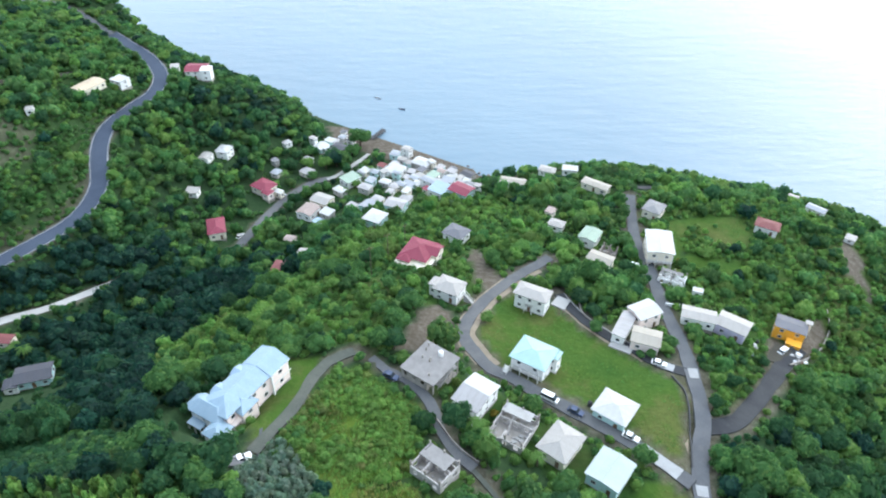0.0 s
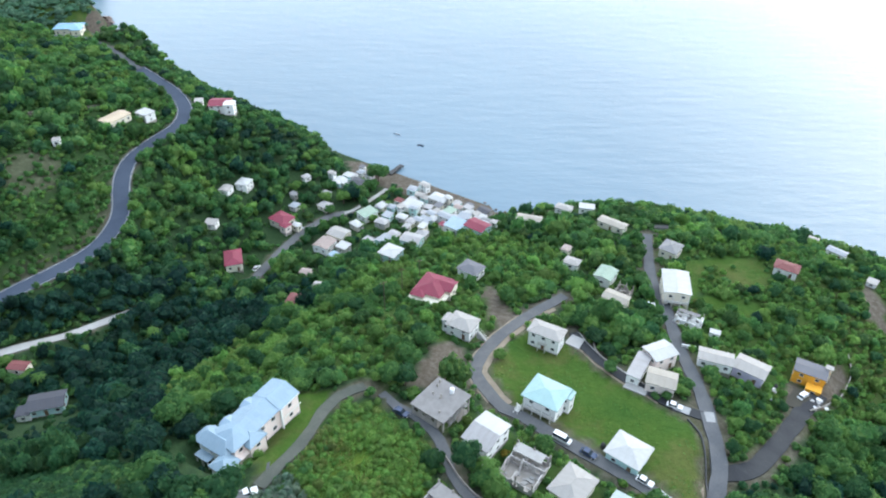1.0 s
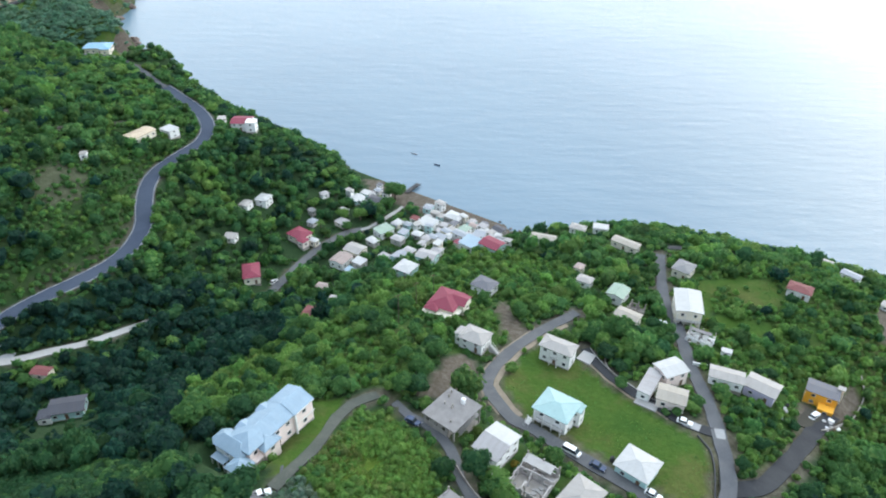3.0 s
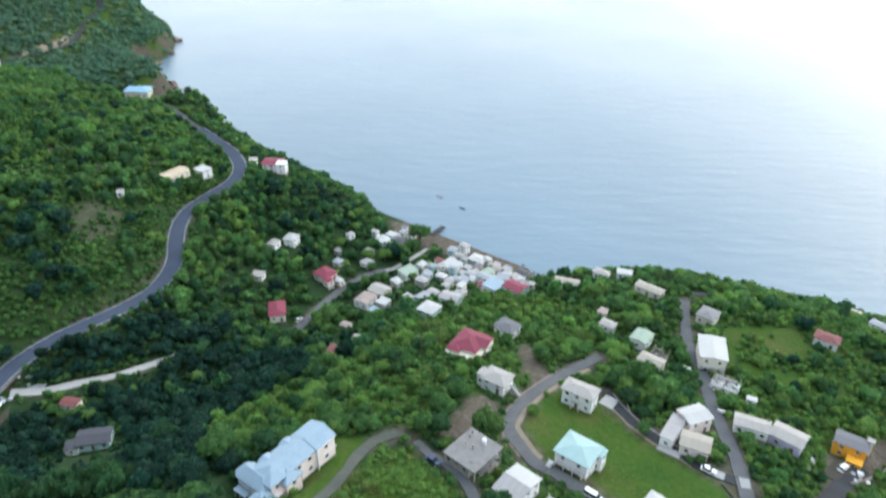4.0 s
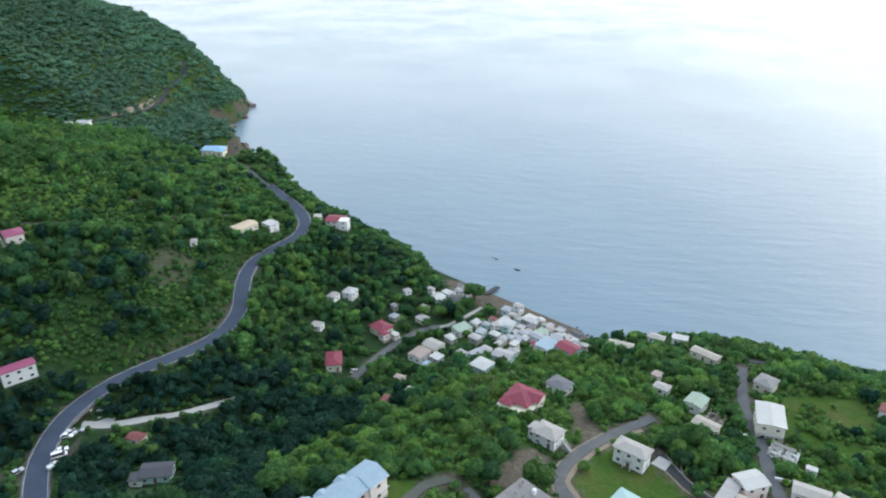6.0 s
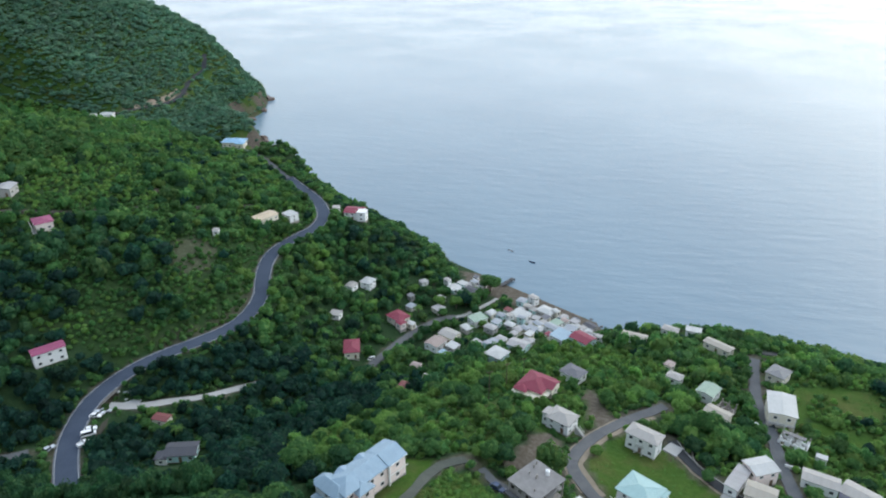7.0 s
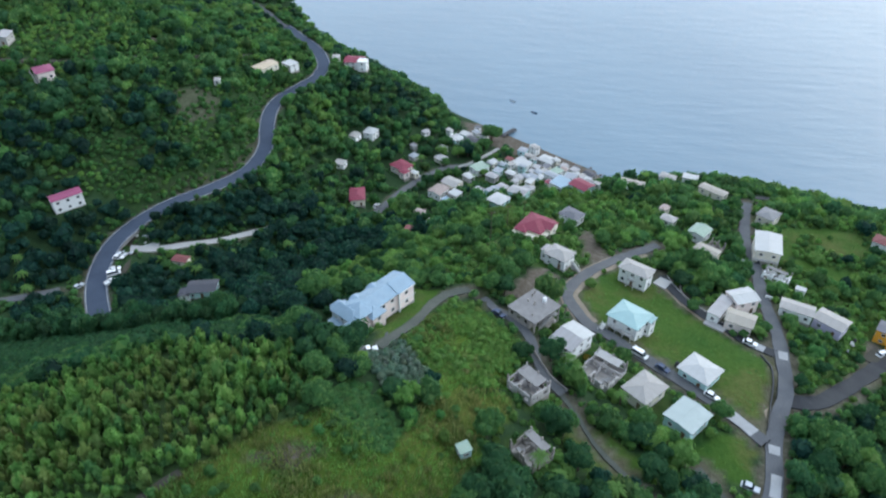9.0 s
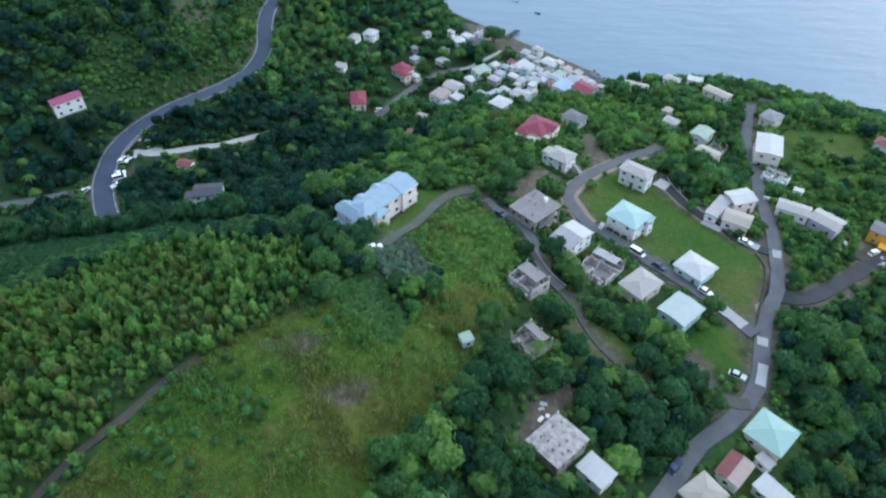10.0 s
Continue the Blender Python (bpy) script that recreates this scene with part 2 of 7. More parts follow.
M = {
    "white": sheet_roof("roof_white", (0.419, 0.422, 0.416), (0.282, 0.256, 0.215), 0.4, 0.3),
    "palewhite": sheet_roof("roof_pale", (0.321, 0.304, 0.285), (0.229, 0.201, 0.169), 0.5, 0.45),
    "cream": sheet_roof("roof_cream", (0.312, 0.285, 0.240), (0.242, 0.194, 0.143), 0.5, 0.45),
    "pink": sheet_roof("roof_pinkish", (0.296, 0.231, 0.208), (0.229, 0.161, 0.130), 0.5, 0.5),
    "grey": sheet_roof("roof_grey", (0.33, 0.32, 0.32), (0.20, 0.16, 0.14), 0.5, 0.5),
    "weathered": sheet_roof("roof_weathered_grey", (0.190, 0.190, 0.195), (0.120, 0.105, 0.095), 0.6, 0.6),
    "bluegrey": sheet_roof("roof_bluegrey", (0.270, 0.292, 0.325), (0.21, 0.18, 0.165), 0.5, 0.4),
    "dark": sheet_roof("roof_dark", (0.050, 0.052, 0.066), (0.085, 0.070, 0.070), 0.65, 0.4),
    "teal": sheet_roof("roof_teal", (0.279, 0.419, 0.417), (0.336, 0.497, 0.469), 0.4, 0.3),
    "blue": sheet_roof("roof_light_blue", (0.238, 0.330, 0.410), (0.330, 0.405, 0.460), 0.4, 0.35),
    "deepblue": sheet_roof("roof_blue", (0.20, 0.37, 0.54), (0.28, 0.40, 0.50), 0.45, 0.3),
    "green": sheet_roof("roof_pale_green", (0.247, 0.332, 0.260), (0.336, 0.336, 0.260), 0.5, 0.45),
    "aqua": sheet_roof("roof_pale_aqua", (0.344, 0.398, 0.385), (0.369, 0.403, 0.378), 0.45, 0.3),
    "mint": sheet_roof("roof_mint", (0.247, 0.386, 0.344), (0.302, 0.403, 0.339), 0.45, 0.35),
    "red": sheet_roof("roof_red", (0.194, 0.020, 0.047), (0.180, 0.060, 0.074), 0.65, 0.35),
    "magenta": sheet_roof("roof_faded_magenta", (0.250, 0.048, 0.115), (0.235, 0.110, 0.150), 0.65, 0.4),
    "slate": sheet_roof("roof_slate_grey", (0.118, 0.120, 0.138), (0.170, 0.145, 0.135), 0.65, 0.4),
    "tan": sheet_roof("roof_tan", (0.50, 0.40, 0.28), (0.40, 0.30, 0.20), 0.5, 0.4),
    "darkred": sheet_roof("roof_dark_red", (0.165, 0.046, 0.046), (0.150, 0.085, 0.072), 0.7, 0.5),
    "wall_white": weathered("wall_white", (0.860, 0.860, 0.850), (0.680, 0.650, 0.600), 0.75, 0.6, 0.3),
    "wall_cream": weathered("wall_cream", (0.800, 0.745, 0.620), (0.580, 0.520, 0.420), 0.8, 0.6, 0.3),
    "wall_pink": weathered("wall_pink", (0.86, 0.74, 0.69), (0.70, 0.57, 0.52), 0.8, 0.6, 0.4),
    "wall_aqua": weathered("wall_aqua", (0.52, 0.74, 0.74), (0.42, 0.50, 0.48), 0.8, 0.6, 0.4),
    "wall_grey": weathered("wall_grey", (0.42, 0.41, 0.39), (0.26, 0.23, 0.20), 0.85, 0.6, 0.5),
    "wall_mauve": weathered("wall_mauve", (0.58, 0.54, 0.70), (0.42, 0.38, 0.46), 0.8, 0.6, 0.4),
    "wall_yellow": weathered("wall_orange_yellow", (0.82, 0.40, 0.03), (0.60, 0.28, 0.05), 0.75, 0.6, 0.3),
    "concrete": weathered("concrete", (0.36, 0.33, 0.30), (0.14, 0.12, 0.10), 0.92, 0.45, 0.8, 5.0, 0.05),
    "pale_concrete": weathered("pale_concrete", (0.38, 0.375, 0.365), (0.24, 0.22, 0.20), 0.9, 0.2, 0.6, 3.0, 0.03),
    "wood": weathered("brown_wood", (0.16, 0.10, 0.06), (0.09, 0.06, 0.04), 0.8, 1.0, 0.5),
    "tarred": weathered("tarred_wood", (0.045, 0.047, 0.052), (0.09, 0.085, 0.08), 0.85, 1.0, 0.5),
    "trim": weathered("white_trim", (0.720, 0.712, 0.680), (0.500, 0.470, 0.420), 0.6, 1.0, 0.3),
    "bark": weathered("bark", (0.13, 0.10, 0.075), (0.07, 0.05, 0.04), 0.95, 1.2, 0.6, 8.0, 0.06),
    "asphalt": asphalt("asphalt", (0.044, 0.057, 0.086), (0.060, 0.076, 0.108), 0.08),
    "oldroad": asphalt("worn_asphalt", (0.080, 0.084, 0.093), (0.120, 0.123, 0.130)),
    "dirtroad": asphalt("dirt_track", (0.048, 0.045, 0.036), (0.075, 0.068, 0.054), 0.12),
    "poured": weathered("poured_concrete", (0.34, 0.345, 0.35), (0.20, 0.195, 0.19), 0.88, 0.25, 0.6, 3.0, 0.03),
    "verge": weathered("trodden_earth", (0.250, 0.205, 0.155), (0.120, 0.105, 0.066), 0.95, 0.5, 0.7, 4.0, 0.04),
    "wall_stained": weathered("wall_stained", (0.56, 0.53, 0.51), (0.15, 0.135, 0.125), 0.9, 0.6, 0.8, 4.0, 0.04),
    "slab": weathered("weathered_slab", (0.235, 0.225, 0.220), (0.120, 0.112, 0.105), 0.92, 0.5, 0.7, 4.0, 0.04),
    "stained": weathered("stained_slab", (0.40, 0.375, 0.355), (0.075, 0.068, 0.062), 0.95, 0.8, 1.0, 4.0, 0.05),
    "stony": asphalt("stony_track", (0.030, 0.032, 0.037), (0.050, 0.052, 0.055), 0.1),
    "cutbank": weathered("bare_cut_bank", (0.27, 0.225, 0.17), (0.12, 0.10, 0.072), 0.95, 0.12, 0.8, 4.0, 0.3),
    "mossy": asphalt("mossy_drive", (0.064, 0.071, 0.060), (0.096, 0.101, 0.086)),
    "lane": asphalt("gravelly_lane", (0.088, 0.091, 0.098), (0.134, 0.133, 0.134)),
    "line": weathered("road_paint", (0.46, 0.46, 0.45), (0.20, 0.20, 0.20), 0.8, 0.4, 0.6),
    "rubber": weathered("rubber", (0.03, 0.03, 0.032), (0.06, 0.055, 0.05), 0.85, 2.0, 0.4),
    "paint_white": weathered("car_white", (0.80, 0.80, 0.80), (0.66, 0.65, 0.62), 0.25, 1.0, 0.2, 4.0, 0.0),
    "paint_dark": weathered("car_dark_blue", (0.03, 0.05, 0.11), (0.06, 0.07, 0.09), 0.25, 1.0, 0.2, 4.0, 0.0),
    "paint_silver": weathered("car_silver", (0.46, 0.49, 0.53), (0.38, 0.38, 0.38), 0.3, 1.0, 0.2, 4.0, 0.0),
    "leaf_a": foliage("leaves_mid", (0.077, 0.169, 0.049), (0.102, 0.216, 0.060), (0.198, 0.310, 0.085)),
    "leaf_b": foliage("leaves_dark", (0.040, 0.105, 0.041), (0.052, 0.135, 0.050), (0.100, 0.189, 0.064)),
    "leaf_c": foliage("leaves_yellow_green", (0.140, 0.247, 0.056), (0.182, 0.312, 0.071), (0.238, 0.345, 0.088)),
    "leaf_d": foliage("leaves_grey_green", (0.157, 0.220, 0.148), (0.200, 0.269, 0.182), (0.294, 0.344, 0.250)),
    "leaf_e": foliage("leaves_olive_green", (0.152, 0.209, 0.053), (0.195, 0.255, 0.066), (0.250, 0.285, 0.094)),
    # darkest, coolest leaves: the valley's shade is put into this colour
    "leaf_g": foliage("leaves_shaded_green", (0.014, 0.047, 0.035), (0.025, 0.077, 0.047), (0.048, 0.116, 0.062)),
    # lighter, bluer leaves for the far hill: distance haze in the base colour
    "leaf_f": foliage("leaves_hazed_green", (0.088, 0.160, 0.098), (0.124, 0.222, 0.132), (0.176, 0.274, 0.156)),
    "leaf_y": foliage("leaves_golden", (0.150, 0.120, 0.018), (0.300, 0.230, 0.030), (0.420, 0.300, 0.045)),
    "straw": foliage("dry_grass", (0.140, 0.178, 0.048), (0.218, 0.240, 0.072), (0.316, 0.292, 0.118)),
    "land": ground_material(),
    "sea": sea_material(),
    "rock": weathered("sea_rock", (0.16, 0.12, 0.10), (0.06, 0.05, 0.045), 0.9, 0.2, 0.7, 2.0, 0.2),
}
gm, gnt, gb = mat("window_glass", 0.12, 0.0, 0.6)
gb.inputs["Base Color"].default_value = (0.03, 0.04, 0.05, 1)
M["glass"] = gm
LABEL = {"white": "white", "palewhite": "off-white", "cream": "cream", "pink": "faded pinkish", "grey": "weathered grey", "bluegrey": "blue-grey",
         "dark": "dark grey", "weathered": "weathered grey", "teal": "pale turquoise", "blue": "light blue", "deepblue": "bright blue", "green": "faded green", "mint": "mint green", "aqua": "pale aqua", "slate": "slate grey", "tan": "tan",
         "red": "crimson red", "darkred": "rusty dark red"}


# ---------------------------------------------------------------- mesh helpers
def mesh_ob(name, bm, material, parent=None, label="", smooth=False):
    me = bpy.data.meshes.new(name)
    bm.to_mesh(me)
    bm.free()
    for m in (material if isinstance(material, (list, tuple)) else [material]):
        me.materials.append(m)
    if smooth:
        me.shade_smooth()
    ob = new(name, me)
    if parent is not None:
        ob.parent = parent
    if label:
        ob["label"] = label
    return ob


def part(name, bm, material, parent, label="", smooth=False):
    return mesh_ob(name, bm, material, parent, label, smooth)


def shared(name, me, parent, m):
    ob = new(name, me)
    ob.parent = parent
    ob.matrix_basis = m
    return ob


def box(bm, x0, y0, z0, x1, y1, z1):
    v = [bm.verts.new(p) for p in ((x0, y0, z0), (x1, y0, z0), (x1, y1, z0), (x0, y1, z0), (x0, y0, z1), (x1, y0, z1), (x1, y1, z1), (x0, y1, z1))]
    for f in ((3, 2, 1, 0), (4, 5, 6, 7), (0, 1, 5, 4), (1, 2, 6, 5), (2, 3, 7, 6), (3, 0, 4, 7)):
        bm.faces.new([v[i] for i in f])
    return v


def tube(bm, p, q, r0, r1, n=7):
    p, q = Vector(p), Vector(q)
    d = (q - p).normalized()
    u = d.orthogonal().normalized()
    w = d.cross(u)
    a = [bm.verts.new(p + (u * math.cos(t) + w * math.sin(t)) * r0) for t in [2 * math.pi * i / n for i in range(n)]]
    b = [bm.verts.new(q + (u * math.cos(t) + w * math.sin(t)) * r1) for t in [2 * math.pi * i / n for i in range(n)]]
    for i in range(n):
        bm.faces.new((a[i], a[(i + 1) % n], b[(i + 1) % n], b[i]))
    bm.faces.new(b)
    bm.faces.new(a[::-1])


def thing(name, label, category, m, group=""):
    e = new(name)
    e.empty_display_size = 0.5
    e.matrix_basis = m
    return tagged(e, label, category, group)


# ---------------------------------------------------------------- relief
# Heights in metres of a coarse control net, smoothed by a cubic B-spline; rows run south to north.
NET_X, NET_Y, NET_STEP = -325.0, -50.0, 50.0
NET_SOUTH = [
    [83, 76, 73, 75, 80, 85, 84, 70, 37, 1, -28, -40],
    [96, 78, 61, 55, 70, 87, 82, 70, 41, 4, -19, -40],
    [107, 81, 52, 50, 72, 94, 80, 57, 46, 6, -11, -29],
    [110, 83, 52, 24, 48, 68, 70, 48, 58, 11, -10, -22],
    [107, 83, 61, 33, 16, 31, 62, 41, 47, 31, 6, -12],
    [102, 80, 65, 54, 23, 6, 40, 37, 33, 34, 26, -4],
]
NET_NORTH = [
    [99, 80, 67, 60, 19, -3, 10, 16, 31, 26, 16, -10],
    [93, 80, 64, 46, 26, 3, 5, -4, 8, -4, -11, -12],
    [76, 66, 53, 43, 43, 3, -12, -16, -17, -17, -15, -12],
    [58, 49, 49, 32, 3, -14, -14, -14, -14, -14, -14, -14],
    [46, 36, 41, -3, -38, -30, -14, -14, -14, -14, -14, -14],
    [41, -4, -20, -40, -40, -40, -21, -14, -14, -14, -14, -14],
]
CAPE_X, CAPE_Y, CAPE_STEP = -820.0, 370.0, 90.0
CAPE = [
    [133, 87, 47, 26, 46, 54, 91, -20],
    [150, 133, 116, 104, 105, 47, -14, -20],
    [162, 170, 174, 154, 103, 40, -16, -42],
    [161, 186, 181, 129, 127, 24, -46, -14],
    [142, 159, 129, 111, 114, -11, -50, -14],
    [111, 107, 90, 91, 43, -45, -19, -14],
    [79, 47, 15, -8, -35, -32, -14, -14],
]


def weights(u):
    i = np.floor(u).astype(int)
    t = u - i
    return i, ((1 - t) ** 3 / 6, (3 * t ** 3 - 6 * t ** 2 + 4) / 6, (-3 * t ** 3 + 3 * t ** 2 + 3 * t + 1) / 6, t ** 3 / 6)


def spline(net, x, y, x0, y0, step):
    net = np.array(net, float)
    i, wx = weights((x - x0) / step)
    j, wy = weights((y - y0) / step)
    z = np.zeros_like(x)
    for a in range(4):
        for b in range(4):
            z += wx[a] * wy[b] * net[np.clip(j + b - 1, 0, net.shape[0] - 1), np.clip(i + a - 1, 0, net.shape[1] - 1)]
    return z


def smooth01(t):
    t = np.clip(t, 0, 1)
    return t * t * (3 - 2 * t)


def waves(x, y, k):
    """A cheap uneven ripple of land, about -1 to 1."""
    return (np.sin(x * k + 1.3 * np.sin(y * k * 0.7)) + np.sin(y * k * 1.13 + 1.7 * np.sin(x * k * 0.6 + 2)) + np.sin((x + y) * k * 1.9 + 4) * 0.5) / 2.5


def relief(x, y):
    """The land before roads and house plots are cut into it."""
    x, y = np.asarray(x, float), np.asarray(y, float)
    near = spline(NET_SOUTH + NET_NORTH, x, y, NET_X, NET_Y, NET_STEP)
    far = spline(CAPE, x, y, CAPE_X, CAPE_Y, CAPE_STEP)
    for mx, my, mh, mr in ((-398, 700, 16, 32), (-425, 730, 10, 40), (-316, 562, 22, 26), (-332, 636, -20, 24)):
        far = far + mh * np.exp(-((x - mx) ** 2 + (y - my) ** 2) / mr ** 2)
    near = near + 15 * np.exp(-((x + 211) ** 2 + (y - 438) ** 2) / 17 ** 2)          # the shoulder beside the blue-roofed house
    k = smooth01((x + 84) / 14) * smooth01((28 - x) / 10)          # the beach shelves evenly to the water
    shelf = np.minimum(0.45 + (345 - 0.63 * (x + 54) - y) * 0.09, 2.4)
    near = np.maximum(near, shelf * k - 6 * (1 - k))
    far = far + 10 * smooth01(far / 7) * (1 - smooth01((far - 9) / 26)) * smooth01((x + 390) / 30) * smooth01((y - 500) / 40)      # the cliff of the cape
    s = smooth01((y - 455) / 45)
    z = near * (1 - s) + far * s
    rough = waves(x, y, 0.11) * 0.5 + waves(x + 40, y - 20, 0.035) * 0.8
    return z + rough * smooth01((z - 1) / 10)


def catmull(pts, step=3.0):
    p = [Vector((*q, 0)) for q in pts]
    p = [p[0] * 2 - p[1], *p, p[-1] * 2 - p[-2]]
    out = []
    for i in range(1, len(p) - 2):
        n = max(1, int((p[i + 1] - p[i]).length / step))
        for k in range(n):
            t = k / n
            out.append(0.5 * (2 * p[i] + (p[i + 1] - p[i - 1]) * t + (2 * p[i - 1] - 5 * p[i] + 4 * p[i + 1] - p[i + 2]) * t * t
                              + (3 * p[i] - p[i - 1] - 3 * p[i + 1] + p[i + 2]) * t ** 3))
    out.append(p[-2])
    return np.array([(v.x, v.y) for v in out])


# name, width, material, centre line
ROADS = {}


def road_line(name, width, material, pts, label):
    c = catmull(pts)
    z = relief(c[:, 0], c[:, 1])
    pad = np.r_[[z[0]] * 6, z, [z[-1]] * 6]
    z = np.convolve(pad, np.ones(13) / 13, "valid")
    ROADS[name] = (width, material, c, np.maximum(z, 1.0), label)


road_line("main_road", 7.6, "asphalt", [(-138, 108), (-150, 122), (-156, 130), (-160, 137), (-163, 146), (-164, 155), (-162, 166), (-158, 176), (-152, 187), (-146, 198), (-140, 211), (-138, 222), (-138, 234), (-140, 244), (-144, 254),
          (-148, 268), (-149, 284), (-145, 304), (-141, 319), (-143, 335), (-154, 353), (-171, 371), (-188, 388)], "dark asphalt hill road with worn white edge lines")
road_line("upper_hill_road", 3.0, "oldroad", [(-186, 386), (-198, 397), (-215, 411), (-236, 424), (-262, 428)], "narrow dark asphalt road to the cape house")
road_line("concrete_path", 3.5, "pale_concrete", [(-159, 156), (-150, 159), (-141, 166), (-132, 174), (-125, 182), (-117, 190)], "pale concrete lane running off the hill road")
road_line("valley_road", 3.9, "lane", [(-85, 228), (-83, 236), (-78.6, 254), (-72.4, 270), (-66, 280.5), (-60, 287), (-55, 289)], "worn grey asphalt road down to the beach")
road_line("ridge_road", 3.9, "oldroad", [(79, 240), (77.4, 233), (75, 221), (72, 202), (72, 184), (71, 172), (70, 159), (70, 147), (70, 137), (69, 126), (67, 112), (63, 101), (60, 91), (58, 79), (55, 71), (49, 62), (41, 53), (36, 44), (32, 37), (27, 26), (22, 12)],
          "worn grey asphalt village road on the ridge")
road_line("back_lane", 3.2, "stony", [(69, 128), (61, 132), (56, 137), (50, 143), (44, 151), (40, 158), (38, 164)], "dark asphalt lane behind the green")
road_line("bend_lane", 3.6, "lane", [(38, 186), (32, 180), (26, 174), (16, 160), (9, 147), (7, 138), (10, 131), (14, 125), (19, 122), (24, 118), (30, 114), (37, 109), (44, 104), (51, 98), (58, 91)], "worn grey lane bending round the green")
road_line("lower_lane", 2.4, "lane", [(-17, 121), (-13, 117), (-8, 114), (-2, 107), (1, 98), (4.5, 92.5), (8, 89)], "narrow cracked grey lane between houses")
road_line("foot_path", 1.1, "mossy", [(7, 89.6), (12, 83), (16, 76), (22, 70), (29, 64)], "narrow mossy path down the grass slope")
road_line("school_drive", 2.8, "mossy", [(-21, 121), (-24, 119), (-27, 116), (-29.5, 111), (-30.5, 105), (-32, 98), (-35, 91), (-37.5, 85)], "grey drive in front of the blue-roofed building")
road_line("yellow_house_drive", 4.6, "stony", [(66, 109), (71, 110), (77, 113), (84, 120), (90, 126.5), (96.5, 134), (103, 141.5), (111, 149)], "stony grey drive to the yellow house")
road_line("field_branch", 3.0, "mossy", [(54, 68), (48, 68), (44, 72), (40, 78)], "short grey branch lane by the trees")
road_line("field_track", 1.8, "dirtroad", [(-72, 2), (-69, 12), (-65, 19), (-62, 27), (-58, 33)], "narrow brown earth track through bushes")
road_line("west_drive", 3.4, "oldroad", [(-190, 106), (-180, 113), (-173, 119), (-166, 125)], "grey side drive joining the hill road")
road_line("village_alley", 2.1, "pale_concrete", [(-57, 289), (-52, 292), (-47, 299), (-42, 307), (-37, 316)], "pale concrete alley between village houses")

road_line("cape_road", 5.4, "stony", [(-345, 452), (-380, 474), (-374, 490), (-372, 516), (-371, 549), (-374, 572), (-380, 590), (-387, 613), (-392, 640), (-396, 660), (-406, 680)], "grey road cut into the far hillside")
road_line("hill_track", 2.8, "dirtroad", [(-262, 214), (-251, 222), (-241, 231), (-228, 240), (-218, 252), (-205, 270), (-190, 292), (-176, 312)], "narrow brown track along the hillside")

PLOTS = []      # x, y, half length, half width, degrees, height of the level plot


def ground(x, y):
    """The land as it stands, with roads and plots levelled into it."""
    x, y = np.atleast_1d(np.asarray(x, float)), np.atleast_1d(np.asarray(y, float))
    z = relief(x, y)
    for px, py, hl, hw, a, pz in PLOTS:
        c, s = math.cos(radians(a)), math.sin(radians(a))
        u, v = (x - px) * c + (y - py) * s, -(x - px) * s + (y - py) * c
        d = np.hypot(np.maximum(np.abs(u) - hl, 0), np.maximum(np.abs(v) - hw, 0))
        k = 1 - smooth01((d - 0.8) / 4.5)
        z = z * (1 - k) + pz * k
    cut = np.full(len(z), 1e9)
    for w, _, c, rz, _ in ROADS.values():
        sel = np.nonzero((x > c[:, 0].min() - 14) & (x < c[:, 0].max() + 14) & (y > c[:, 1].min() - 14) & (y < c[:, 1].max() + 14))[0]
        if not len(sel):
            continue
        best, bz = np.full(len(sel), 1e9), np.zeros(len(sel))
        xs, ys = x[sel], y[sel]
        for i in range(len(c) - 1):
            d = c[i + 1] - c[i]
            t = np.clip(((xs - c[i, 0]) * d[0] + (ys - c[i, 1]) * d[1]) / (d @ d), 0, 1)
            dist = np.hypot(xs - c[i, 0] - t * d[0], ys - c[i, 1] - t * d[1])
            m = dist < best
            best[m] = dist[m]
            bz[m] = (rz[i] + (rz[i + 1] - rz[i]) * t)[m]
        k = 1 - smooth01((best - w / 2 - 1.2) / 5.0)
        z[sel] = z[sel] * (1 - k) + (bz - 0.12) * k
        cut[sel] = np.minimum(cut[sel], np.where(best < w / 2 + 1.6, bz - 0.12, 1e9))
    return np.minimum(z, cut)


def ground_at(x, y):
    return float(ground(x, y)[0])


def road_distance(x, y):
    best = np.full(len(x), 1e9)
    for w, _, c, _, _ in ROADS.values():
        for i in range(len(c) - 1):
            d = c[i + 1] - c[i]
            t = np.clip(((x - c[i, 0]) * d[0] + (y - c[i, 1]) * d[1]) / (d @ d), 0, 1)
            best = np.minimum(best, np.hypot(x - c[i, 0] - t * d[0], y - c[i, 1] - t * d[1]) - w / 2)
    return best


def plot_distance(x, y):
    best = np.full(len(x), 1e9)
    for px, py, hl, hw, a, _ in PLOTS:
        c, s = math.cos(radians(a)), math.sin(radians(a))
        u, v = (x - px) * c + (y - py) * s, -(x - px) * s + (y - py) * c
        best = np.minimum(best, np.hypot(np.maximum(np.abs(u) - hl, 0), np.maximum(np.abs(v) - hw, 0)))
    return best


def inside(poly, x, y):
    hit = np.zeros(len(x), bool)
    for (ax, ay), (bx, by) in zip(poly, poly[1:] + poly[:1]):
        if ay != by:
            hit ^= ((ay > y) != (by > y)) & (x < (bx - ax) * (y - ay) / (by - ay) + ax)
    return hit


